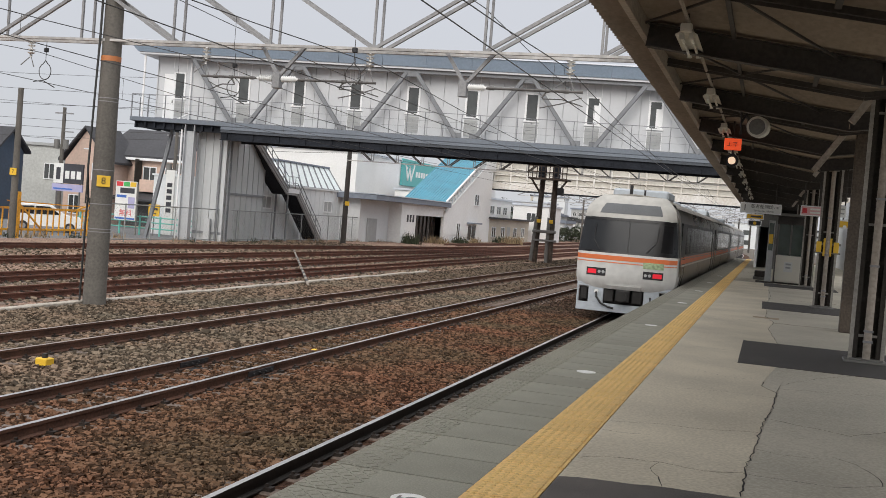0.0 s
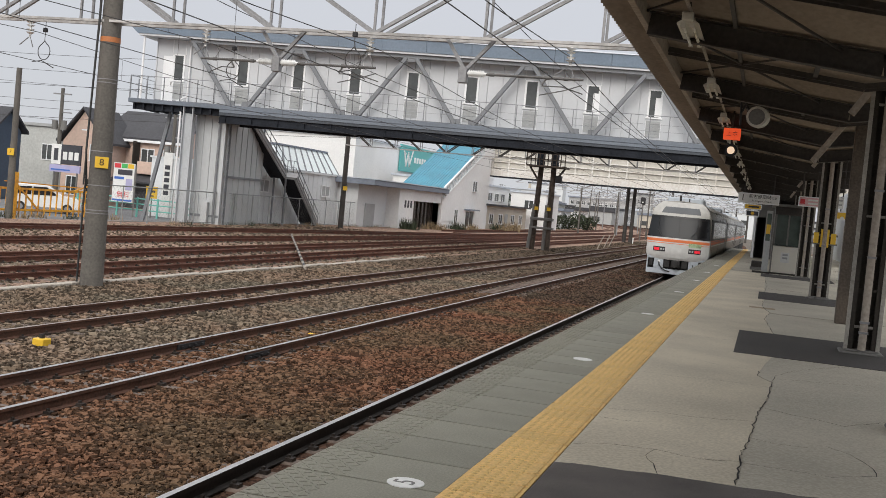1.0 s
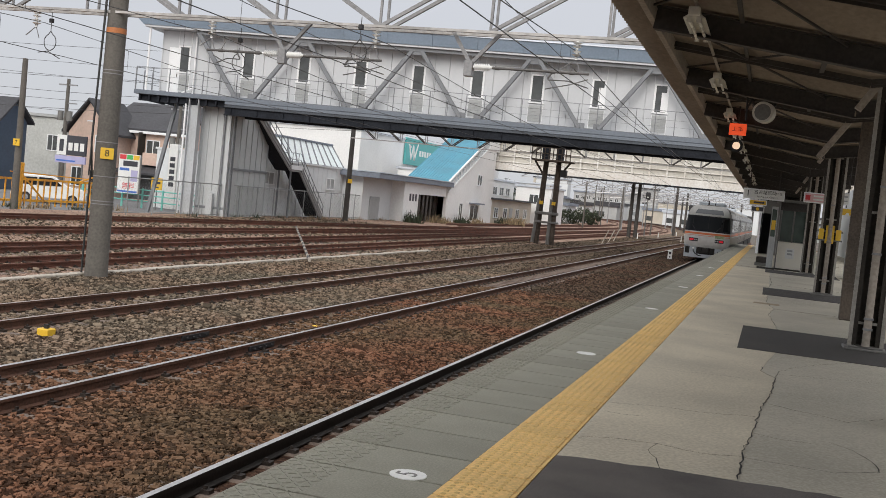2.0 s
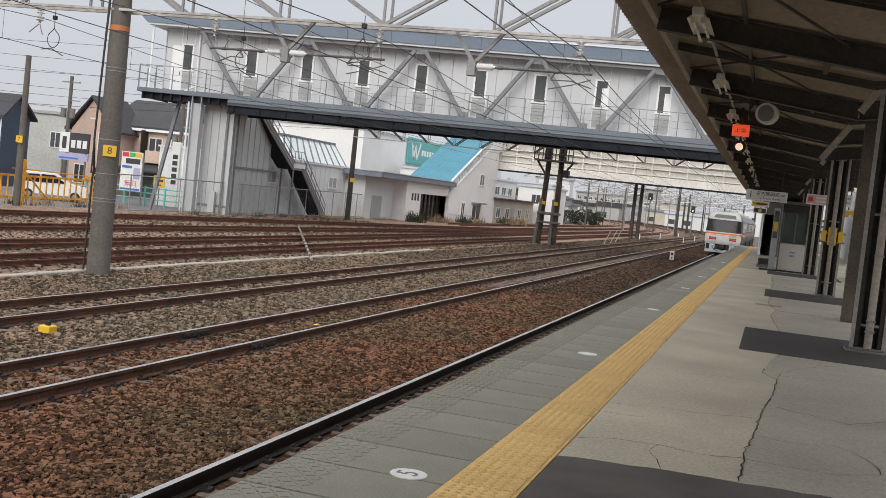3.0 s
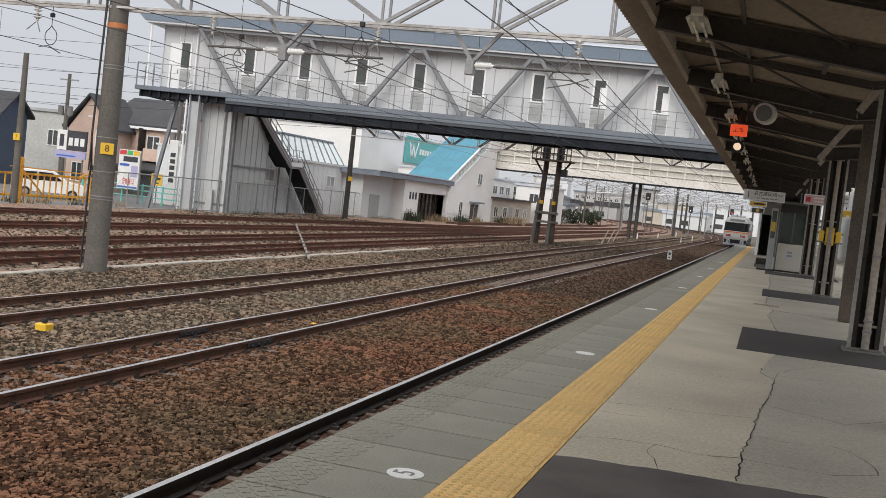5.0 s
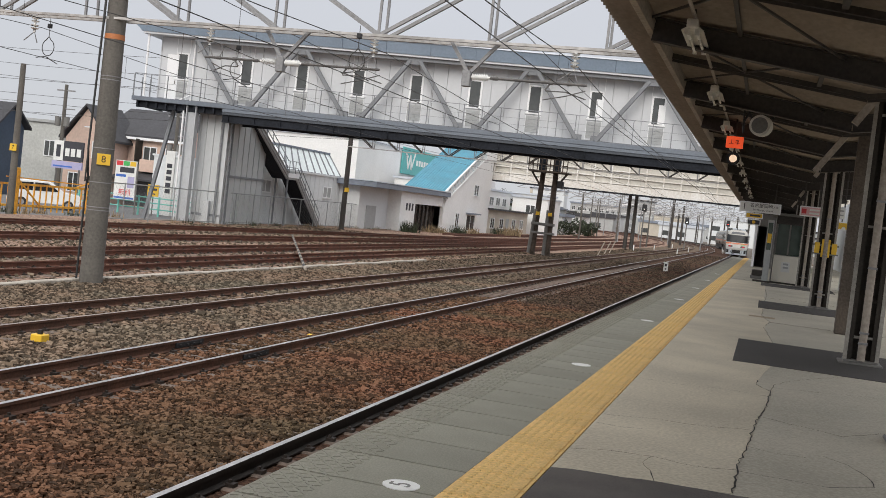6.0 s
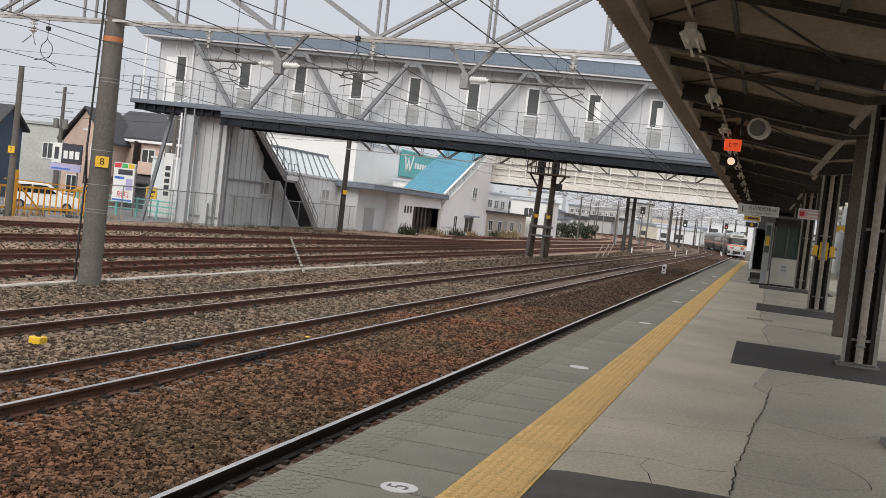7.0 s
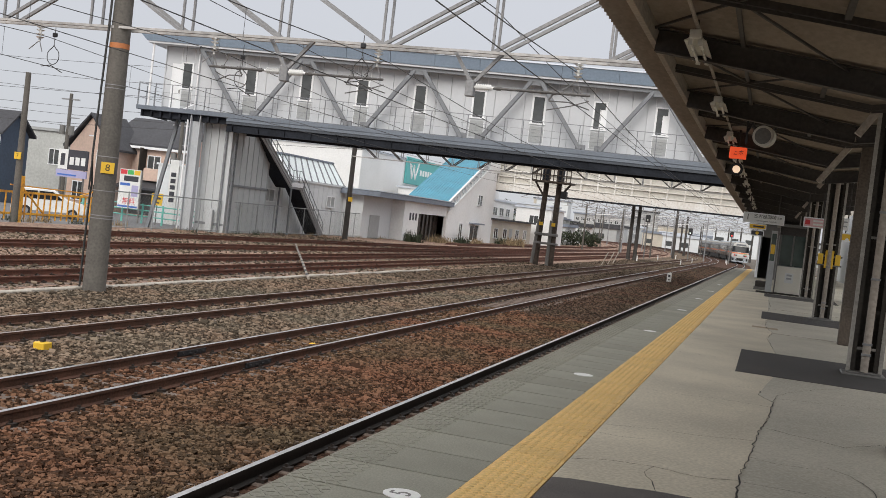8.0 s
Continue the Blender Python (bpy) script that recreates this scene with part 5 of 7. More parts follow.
part("wall", slab_wall(-0.3, 0, 0, 18, 0, slope(0) - 0.3, slope(14.5) - 0.3), M_WALLWHITE, SH)
part("wall", slab_wall(-4.2, -3.9, 0, 18, 0, slope(0) - 0.3, slope(14.5) - 0.3), M_WALLWHITE, SH)
part("wall", Shape().box(-3.9, 17.7, 0, -0.3, 18, slope(14)), M_WALLWHITE, SH)
rf = part("roof", slab_wall(-4.5, 0.05, -0.6, 14.4, 3.9, slope(-0.6), slope(14.4)), M_TEAL, SH, "teal ribbed metal roof")
for k in range(16):
    x = -4.4 + k * 0.29
    part("roof_rib", Shape().bar((x, -0.6, slope(-0.6) + 0.02), (x, 14.4, slope(14.4) + 0.02), 0.06, 0.06), M_TEAL, rf)
part("stair_top", Shape().box(-4.3, 14.4, slope(11), 0.05, 19, slope(14.6)), M_WALLWHITE, SH)
for k in range(28):
    y = 0.2 + k * 0.51
    part("parapet_baluster", Shape().box(0.07, y, slope(y) - 0.95, 0.16, y + 0.14, slope(y) + 0.05), M_WALLWHITE, SH)
for d in (1.0, -0.05):
    part("parapet_rail", Shape().bar((0.12, 0, slope(0) - d), (0.12, 14.4, slope(14.4) - d), 0.16, 0.16), M_WALLWHITE, SH)
part("side_panel", slab_wall(0.001, 0.06, 0.2, 14.4, 1.0, slope(0.2) - 0.9, slope(14.4) - 0.9), M_WALLWHITE, SH)
east_window(SH, 0.07, 10.6, 4.35, 1.7, 1.1)
east_window(SH, 0.07, 8.6, 0.5, 3.2, 1.6)
east_window(SH, 0.07, 4.4, 0.0, 1.2, 2.2)
part("awning", Shape().box(0.06, 8.2, 2.25, 0.7, 12.3, 2.4), M_ROOFGREY, SH)

# white hall with the teal signboard
WH = block("white_hall", -75, 112, -45.2, 176, 9.3, M_WALLWHITE, "large white windowless hall behind the station", M_ROOFWHITE)
sg = thing("signboard", pose(-45.0, 135, 7.6), "large teal signboard with a white emblem on the hall", "sign")
part("board", Shape().box(-0.15, -8.2, -1.7, 0.1, 8.2, 1.7), M_TEALSIGN, sg, bevel=0.03)
s = Shape()
for (ya, za), (yb, zb) in (((-6.9, 0.7), (-6.1, -1.0)), ((-6.1, -1.0), (-5.4, 0.8)), ((-5.4, 0.8), (-4.8, -1.0)), ((-4.8, -1.0), (-3.6, 1.1))):
    s.bar((0.13, ya, za), (0.13, yb, zb), 0.05, 0.36)
s.bar((0.13, -7.2, 0.85), (0.13, -6.3, 0.55), 0.05, 0.22)
part("emblem", s, M_WHITE, sg, "white emblem")
for k in range(9):
    part("letter_bar", Shape().box(0.1, -2.9 + k * 1.05, -0.40, 0.13, -2.2 + k * 1.05, 0.32), M_WHITE, sg)

# low buildings under the second bridge
LB = block("cream_shed", -38, 119, -31.2, 141, 3.0, M_CREAM, "cream shed with a dark flat roof edge", M_ROOFTILE, 0.22, 0.5)
for y in (-9, -4.5, 2, 6.5):
    east_window(LB, 3.42, y, 0.9, 1.8, 1.1)
part("shed_door", Shape().box(3.4, -1.3, 0, 3.46, 0.2, 2.1), M_VENT, LB)
OB = block("white_office", -44, 122, -36, 150, 5.6, M_WALLWHITE, "white two-storey office with ribbon windows", M_ROOFWHITE)
for k in range(7):
    east_window(OB, 4.02, -12.5 + k * 3.6, 3.7, 2.2, 1.0)
W3 = block("white_house", -34, 143, -29.0, 152, 5.2, M_WALLWHITE, "plain white house beside the line", M_ROOFWHITE)
south_window(W3, -0.5, -4.5, 3.2, 1.2, 1.0)
for i, (x, y, w, d, h, m, r, lab) in enumerate((
        (-44, 165, 9, 12, 4.0, M_WALLWHITE, M_ROOFTILE, "white house with a dark roof"),
        (-36, 178, 7, 9, 3.2, M_WALLGREY, M_ROOFGREY, "grey house near the line"),
        (-52, 195, 12, 14, 5.0, M_CREAM, M_ROOFWHITE, "cream apartment block far down the line"),
        (-38, 205, 8, 9, 3.6, M_WALLWHITE, M_ROOFTILE, "white house with a dark roof"),
        (-66, 250, 14, 12, 7, M_WALLWHITE, M_ROOFWHITE, "white apartment block far down the line"),
        (-52, 262, 10, 10, 4.5, M_WALLGREY, M_ROOFTILE, "grey house far down the line"),
        (-78, 330, 24, 16, 9, M_WALLGREY, M_ROOFWHITE, "grey apartment block on the skyline"),
        (-60, 400, 22, 16, 9, M_VENT, M_ROOFGREY, "grey block on the skyline"),
        (-20, 420, 18, 12, 5.5, M_VENT, M_ROOFGREY, "grey block on the skyline"),
        (-2, 390, 12, 10, 4.5, M_WALLGREY, M_ROOFTILE, "grey house beyond the curve"),
        (16, 330, 9, 9, 5, M_VENT, M_ROOFTILE, "grey house beyond the curve"))):
    ob = block("far_house", x - w / 2, y - d / 2, x + w / 2, y + d / 2, h, m, lab, r, 0.5, 0.4)
    for k in range(int(w // 2.2)):
        for f in range(int(h // 2.8)):
            south_window(ob, -w / 2 + 0.7 + k * 2.1, -d / 2, 1.0 + f * 2.8, 1.2, 1.2)
    for k in range(int(d // 2.6)):
        for f in range(int(h // 2.8)):
            east_window(ob, w / 2, -d / 2 + 0.7 + k * 2.5, 1.0 + f * 2.8, 1.3, 1.2)

# the town beyond the curve
rnd = random.Random(11)
for i in range(64):
    ang = radians(-4 + 34 * (i + rnd.random()) / 64)
    far = rnd.uniform(340, 640)
    x, y = -math.sin(ang) * far, math.cos(ang) * far
    w, d, h = rnd.uniform(8, 22), rnd.uniform(8, 14), rnd.choice((5.5, 6.5, 7.5, 9, 12, 15)) * (far / 520)
    # mostly greys: distance haze is put into the wall colours
    m = rnd.choice((M_VENT, M_WALLGREY, M_VENT, M_CREAM, M_WALLGREY))
    ob = block("far_house", x - w / 2, y - d / 2, x + w / 2, y + d / 2, h, m, rnd.choice(("grey town house on the far skyline", "pale town house on the far skyline", "flat-roofed block on the far skyline")), rnd.choice((M_ROOFTILE, M_ROOFGREY, M_ROOFWHITE)), 0.8, 0.4)
    for k in range(int(w // 5)):
        for f in range(max(1, int(h // 3.5))):
            part("window", Shape().box(-w / 2 + 1 + k * 4.6, -d / 2 - 0.05, 1.2 + f * 3.2, -w / 2 + 3.4 + k * 4.6, -d / 2, 2.7 + f * 3.2), M_WINDOW, ob)

GR = block("ribbed_warehouse", -41.5, 156, -35.0, 190, 4.4, mat("grey_green_sheet", (0.33, 0.36, 0.34), 0.7, vary=0.12, fine=4, coarse=0.4), "long grey-green ribbed warehouse beside the line", M_ROOFGREY, 0.3, 0.2)
for k in range(28):
    part("wall_rib", Shape().box(3.25, -16.6 + k * 1.2, 0.2, 3.33, -16.4 + k * 1.2, 4.3), M_VENT, GR)

# second bridge, cream painted
B2 = thing("second_footbridge", pose(0, 120, 0), "cream painted footbridge with railed sides behind the first one", "footbridge", kind="structure")
part("girder", Shape().box(-31.5, 0, 6.12, 14, 2.6, 6.95), M_BRIDGE2, B2, "cream girder")
part("girder_edge", Shape().box(-31.5, -0.08, 6.0, 14, 2.7, 6.12), M_UNDER, B2, "dark lower flange")
# greyer than the rails: shading is put into the panel colour
part("side_panel", Shape().box(-31.5, 0.25, 6.95, 14, 0.32, 10.4), mat("shaded_bridge_panel", (0.52, 0.50, 0.45), 0.8, vary=0.12, fine=3, coarse=0.3), B2, "cream side panels, greyed to stand for shade")
for z in (7.05, 7.75, 8.45, 9.3):
    part("long_rail", Shape().box(-31.5, 0.05, z, 14, 0.25, z + 0.12), M_BRIDGE2, B2)
for k in range(24):
    x = -31.2 + k * 1.95
    part("side_post", Shape().box(x, 0.02, 6.95, x + 0.16, 0.25, 10.4), M_BRIDGE2, B2)
for k in range(48):
    x = -31.2 + k * 0.96
    part("stiffener", Shape().box(x, -0.04, 6.12, x + 0.05, 0.0, 6.95), M_BRIDGE2, B2)
part("bridge_roof", Shape().box(-31.5, -0.3, 10.4, 14, 3.0, 10.6), M_ROOFWHITE, B2)
part("bridge_pier", Shape().box(6.5, 0.5, -0.4, 7.3, 2, 6.0), M_BRIDGE2, B2)

# boundary fence of posts, rails and wire
FE = thing("boundary_fence", pose(-32.4, 46, -0.4), "galvanised wire fence along the sidings", "fence")
for k in range(20):
    y = k * 2.45
    part("fence_post", Shape().rod((0, y, 0), (0, y, 2.25), 0.035, 8), M_FENCE, FE)
part("top_rail", Shape().rod((0, 0, 2.2), (0, 46.6, 2.2), 0.03, 8), M_FENCE, FE)
part("bottom_rail", Shape().rod((0, 0, 0.35), (0, 46.6, 0.35), 0.025, 8), M_FENCE, FE)
s = Shape()
for k in range(-7, 156):
    y = k * 0.3
    for d in (0, 1):
        a = (0, y, 0.3) if d == 0 else (0, y + 1.9, 0.3)
        b = (0, y + 1.9, 2.2) if d == 0 else (0, y, 2.2)
        s.bar(a, b, 0.0035, 0.0035)
part("wire_mesh", s, M_FENCE, FE, "diamond wire mesh", kind="stuff")

# orange gate and rails by the lane
OG = thing("orange_barrier", pose(-36.9, 41, -0.42), "weathered orange steel barrier with upright bars", "barrier")
for y in (4.3, 10.9):
    part("gate_post", Shape().box(-0.17, y, 0, 0.17, y + 0.36, 2.45), M_ORANGEGATE, OG, bevel=0.02)
for z in (0.45, 1.55):
    part("bar_rail", Shape().box(-0.04, -4, z, 0.04, 11, z + 0.11), M_ORANGEGATE, OG)
for k in range(30):
    y = -4 + k * 0.5
    part("upright_bar", Shape().box(-0.03, y, 0.2, 0.03, y + 0.06, 1.6), M_ORANGEGATE, OG)
part("brace", Shape().bar((0, 4.5, 2.0), (0, 6.6, 0.5), 0.07, 0.07), M_ORANGEGATE, OG)
part("brace", Shape().bar((0, 10.9, 2.0), (0, 9.0, 1.5), 0.07, 0.07), M_ORANGEGATE, OG)
part("upper_rail", Shape().bar((-0.4, 4.3, 1.95), (-0.4, 10.9, 1.8), 0.06, 0.06), M_ORANGEGATE, OG)

# parked white car
CAR = thing("parked_car", pose(-42.6, 55.4, -0.41, 0, 0, 37), "white family car with dark windows parked beside the lane", "car")
M_CARWHITE = mat("white_car_paint", (0.76, 0.76, 0.74), 0.25, vary=0.05, bump=0)
side = [(-2.1, 0.32), (-2.15, 0.75), (-2.02, 1.02), (-1.85, 1.5), (-1.5, 1.68), (0.2, 1.68), (1.05, 1.12), (1.95, 0.98), (2.15, 0.7), (2.12, 0.32)]
s = Shape()
n = len(side)
for y in (-0.84, 0.84):
    s.v += [(x, y * (0.86 if z > 1.2 else 1), z) for x, z in side]
s.f += [tuple(range(n))[::-1], tuple(range(n, 2 * n))] + [(i, (i + 1) % n, n + (i + 1) % n, n + i) for i in range(n)]
s.mi += [0] * (n + 2)
part("body", s, M_CARWHITE, CAR, bevel=0.04)
for y in (-0.80, 0.80):
    d = -0.016 if y < 0 else 0.016
    for pts in ([(-1.62, 1.08), (-1.50, 1.52), (-0.75, 1.56), (-0.75, 1.06)], [(-0.65, 1.06), (-0.65, 1.56), (0.12, 1.56), (0.78, 1.10)]):
        q = Shape()
        q.v = [(x, y * (0.96 if z > 1.2 else 1.0) + d * 5, z) for x, z in pts] + [(x, y * 0.90, z) for x, z in pts]
        q.f = [(0, 1, 2, 3), (7, 6, 5, 4), (0, 4, 5, 1), (1, 5, 6, 2), (2, 6, 7, 3), (3, 7, 4, 0)]
        q.mi = [0] * 6
        part("side_window", q, M_TRAINBLACK, CAR)
for x in (-1.35, 1.35):
    for y in (-0.86, 0.70):
        wh = part("wheel", Shape().rod((x, y, 0.31), (x, y + 0.16, 0.31), 0.31, 18), M_BLACK, CAR)
        part("hub", Shape().rod((x, y - 0.01, 0.31), (x, y + 0.17, 0.31), 0.18, 12), M_GALV, wh)
part("tail_light", Shape().box(-2.12, -0.82, 0.85, -1.95, -0.62, 1.15), M_BARRED, CAR)
part("bumper", Shape().box(-2.2, -0.8, 0.35, -2.0, 0.8, 0.6), M_CARWHITE, CAR, bevel=0.04)

# houses behind the lane
def gabled(name, x0, y0, x1, y1, eave, ridge, wall, label, along_x=True, roof_m=None):
    ob = thing(name, pose((x0 + x1) / 2, (y0 + y1) / 2, -0.42), label, "house")
    dx, dy = (x1 - x0) / 2, (y1 - y0) / 2
    s = Shape()
    if along_x:
        p = [(-dx, -dy, 0), (dx, -dy, 0), (dx, dy, 0), (-dx, dy, 0), (-dx, -dy, eave), (dx, -dy, eave), (dx, dy, eave), (-dx, dy, eave), (-dx, 0, ridge), (dx, 0, ridge)]
        f = [(0, 1, 5, 4), (2, 3, 7, 6), (1, 2, 6, 9, 5), (3, 0, 4, 8, 7), (4, 5, 9, 8), (6, 7, 8, 9), (0, 3, 2, 1)]
        roofs = [((-dx - 0.4, -dy - 0.4, eave - 0.1), (dx + 0.4, -dy - 0.4, eave - 0.1), (dx + 0.4, 0, ridge + 0.08), (-dx - 0.4, 0, ridge + 0.08)),
                 ((dx + 0.4, dy + 0.4, eave - 0.1), (-dx - 0.4, dy + 0.4, eave - 0.1), (-dx - 0.4, 0, ridge + 0.08), (dx + 0.4, 0, ridge + 0.08))]
    else:
        p = [(-dx, -dy, 0), (dx, -dy, 0), (dx, dy, 0), (-dx, dy, 0), (-dx, -dy, eave), (dx, -dy, eave), (dx, dy, eave), (-dx, dy, eave), (0, -dy, ridge), (0, dy, ridge)]
        f = [(0, 1, 5, 8, 4), (2, 3, 7, 9, 6), (1, 2, 6, 5), (3, 0, 4, 7), (5, 6, 9, 8), (7, 4, 8, 9), (0, 3, 2, 1)]
        roofs = [((dx + 0.4, -dy - 0.4, eave - 0.1), (dx + 0.4, dy + 0.4, eave - 0.1), (0, dy + 0.4, ridge + 0.08), (0, -dy - 0.4, ridge + 0.08)),
                 ((-dx - 0.4, dy + 0.4, eave - 0.1), (-dx - 0.4, -dy - 0.4, eave - 0.1), (0, -dy - 0.4, ridge + 0.08), (0, dy + 0.4, ridge + 0.08))]
    part("wall", s.add(p, f), wall, ob)
    for r in roofs:
        q = Shape()
        q.add([Vector(v) for v in r] + [Vector(v) + Vector((0, 0, 0.18)) for v in r], [(0, 1, 2, 3), (7, 6, 5, 4), (0, 4, 5, 1), (1, 5, 6, 2), (2, 6, 7, 3), (3, 7, 4, 0)])
        part("roof", q, roof_m or M_ROOFTILE, ob, "dark tiled roof")
    return ob


N1 = gabled("navy_house", -65.5, 66, -55.6, 69, 5.2, 6.8, M_NAVY, "dark navy house with a grey roof")
south_window(N1, 1.4, -1.5, 3.2, 2.2, 1.6)
part("air_conditioner", Shape().box(3.6, -1.9, 0.6, 4.5, -1.52, 1.3), M_FRAMEW, N1, "white air conditioner", bevel=0.03)
part("corner_pipe", Shape().rod((4.85, -1.56, 0), (4.85, -1.56, 5.1), 0.05, 8), M_FRAMEW, N1)
part("awning", Shape().box(0.2, -2.1, 2.6, 4.2, -1.5, 2.75), M_ROOFTILE, N1)
part("shutter", Shape().box(-0.5, -1.54, 0.2, 3.6, -1.5, 2.2), M_VENT, N1)
N2 = block("grey_house", -68, 80, -60.6, 83, 6.3, mat("dull_white_siding", (0.50, 0.51, 0.49), 0.8, vary=0.15, fine=5, coarse=0.4), "dull white flat-roofed house between its neighbours", M_VENT)
south_window(N2, 2.2, -1.5, 3.4, 1.0, 1.3)
N3 = gabled("peach_house", -54.0, 72, -50.2, 76, 5.0, 7.5, M_PINK, "peach rendered house with a gabled dark roof", along_x=False)
south_window(N3, -1.2, -2.0, 3.4, 0.7, 1.1)
south_window(N3, 0.7, -2.0, 3.6, 0.6, 1.2)
south_window(N3, -1.3, -2.0, 0.8, 0.9, 1.4)
part("vent", Shape().box(-0.25, -2.03, 5.9, 0.25, -2.0, 6.0), M_FRAMEW, N3)
part("door", Shape().box(0.6, -2.06, 0, 1.5, -2.0, 2.1), M_BROWNSTEEL, N3)
N4 = gabled("long_house", -52.6, 75, -45.2, 83, 5.7, 7.9, M_PINK, "long peach house with a dark roof and balcony", along_x=True)
for x in (-2.6, 0.2, 2.2):
    south_window(N4, x, -4.0, 3.5, 1.1, 1.4)
part("balcony", Shape().box(0.4, -4.9, 2.9, 3.7, -4.0, 3.9), M_PINK, N4, "peach balcony parapet", bevel=0.03)
part("porch_roof", Shape().add([(-3.9, -6.2, 2.3), (3.9, -6.2, 2.3), (3.9, -4, 3.0), (-3.9, -4, 3.0), (-3.9, -6.2, 2.15), (3.9, -6.2, 2.15), (3.9, -4, 2.7), (-3.9, -4, 2.7)],
                               [(0, 1, 2, 3), (7, 6, 5, 4), (0, 4, 5, 1), (1, 5, 6, 2), (2, 6, 7, 3), (3, 7, 4, 0)]), M_ROOFTILE, N4, "dark porch roof")
part("eave_fascia", Shape().box(-4.1, -4.46, 5.42, 4.1, -4.40, 5.62), M_FRAMEW, N4, "white eave board")
part("balcony_post", Shape().box(-0.1, -4.9, 2.9, 0.0, -4.0, 5.5), M_BROWNSTEEL, N4)
part("shop_front", Shape().box(-3.5, -4.05, 0.1, 3.4, -4.0, 2.4), M_DEST, N4, "dark ground-floor shop front")
N5 = block("white_annex", -38.6, 72, -36.0, 80, 3.6, M_WALLWHITE, "small white annex beside the stair tower", M_ROOFWHITE)

# boards and posts along the lane
BB = thing("lane_billboard", pose(-48.0, 64.5, -0.1) @ Matrix.Diagonal((0.69, 1, 0.86, 1)), "black and lilac billboard with illegible white writing on posts", "billboard")
part("board", Shape().box(-0.6, -0.08, 3.2, 1.75, 0.08, 4.85), M_BARDARK, BB, "black board")
part("board", Shape().box(-1.75, -0.08, 3.2, -0.6, 0.08, 4.85), M_WHITE, BB, "white board")
part("lower_board", Shape().box(-1.9, -0.08, 2.55, 1.75, 0.08, 3.15), M_PURPLE, BB, "lilac board")
for k in range(3):
    part("letter_bar", Shape().box(-0.35 + k * 0.7, -0.1, 3.6, 0.15 + k * 0.7, -0.08, 4.25), M_WHITE, BB)
part("letter_bar", Shape().box(-1.45, -0.1, 3.5, -0.95, -0.08, 4.5), M_BARDARK, BB)
part("letter_bar", Shape().box(-1.7, -0.1, 2.68, 0.6, -0.08, 2.8), M_BARBLUE, BB)
for x in (-1.5, 1.3):
    part("post", Shape().rod((x, 0.12, -0.52), (x, 0.12, 4.8), 0.08, 8), M_STEEL, BB)
TS = thing("tall_signboard", pose(-41.1, 61.5, -0.42), "tall white signboard with coloured bars of illegible print", "sign")
part("board", Shape().box(-0.85, -0.06, 0.95, 0.75, 0.06, 3.55), M_WHITE, TS)
for x0, x1, z0, z1, m in ((-0.8, -0.3, 3.2, 3.5, M_BARRED), (-0.25, 0.2, 3.2, 3.5, M_BARGREEN), (0.25, 0.7, 3.2, 3.5, M_SIGNYEL), (-0.5, 0.6, 2.75, 3.1, M_BARDARK), (-0.75, 0.0, 2.45, 2.62, M_BARBLUE),
                          (0.15, 0.65, 1.75, 2.5, M_PURPLE), (-0.8, 0.7, 1.0, 1.12, M_BARBLUE)):
    part("print_bar", Shape().box(x0, -0.075, z0, x1, -0.06, z1), m, TS)
lettering("無料", 0.5, M_BARRED, TS, pose(0.0, -0.066, 1.4, 90), "lettering")
part("post", Shape().rod((0.82, 0, 0), (0.82, 0, 3.4), 0.05, 8), M_STEEL, TS)
YS = thing("yellow_notice", pose(-39.6, 62.5, -0.42), "yellow notice board with black pictogram on the fence", "sign")
part("board", Shape().box(-0.42, -0.03, 1.35, 0.42, 0.03, 2.15), M_SIGNYEL, YS)
part("pictogram", Shape().box(-0.3, -0.045, 1.75, 0.3, -0.03, 1.9), M_BARDARK, YS)
part("pictogram", Shape().box(-0.25, -0.045, 1.48, 0.2, -0.03, 1.56), M_BARDARK, YS)
part("post", Shape().rod((0, 0.05, 0), (0, 0.05, 1.4), 0.04, 8), M_STEEL, YS)
LF = thing("mint_fence", pose(-45, 62.0, -0.42), "low mint-green pipe fence along the lane", "fence")
for k in range(7):
    part("fence_post", Shape().rod((k * 1.5, 0.1 * k, 0), (k * 1.5, 0.1 * k, 1.35), 0.07, 8), M_TEALFENCE, LF)
for z in (0.5, 0.9, 1.25):
    part("pipe_rail", Shape().rod((-0.3, 0, z), (9.3, 0.6, z), 0.04, 8), M_TEALFENCE, LF)
WP = thing("white_sign_post", pose(-40.6, 66, -0.42), "tall white sign pillar with grey marks", "sign")
part("pillar", Shape().box(-0.35, -0.15, 0, 0.35, 0.15, 4.6), M_WHITE, WP, bevel=0.02)
for k in range(5):
    part("print_bar", Shape().box(-0.2, -0.165, 1.6 + k * 0.45, 0.2, -0.15, 1.9 + k * 0.45), M_BARDARK, WP)
for x, y, h in ((-52.5, 69.5, 8.9), (-41.3, 67.5, 7.6)):
    UP = thing("utility_pole", pose(x, y, -0.42), "grey utility pole with a cross arm and transformer cans", "pole", "utility poles")
    part("shaft", Shape().rod((0, 0, 0), (0, 0, h), 0.18, 12, 0.13), M_POLE, UP)
    part("cross_arm", Shape().box(-0.8, -0.06, h - 0.5, 0.8, 0.06, h - 0.4), M_GALV, UP)
    part("ladder_arm", Shape().box(0.1, -0.06, h - 1.9, 0.9, 0.06, h - 1.82), M_GALV, UP)
    for d in (-0.35, 0.45):
        part("transformer_can", Shape().rod((d, -0.2, h - 3.2), (d, -0.2, h - 2.5), 0.22, 12), M_STEEL, UP, "grey transformer can")
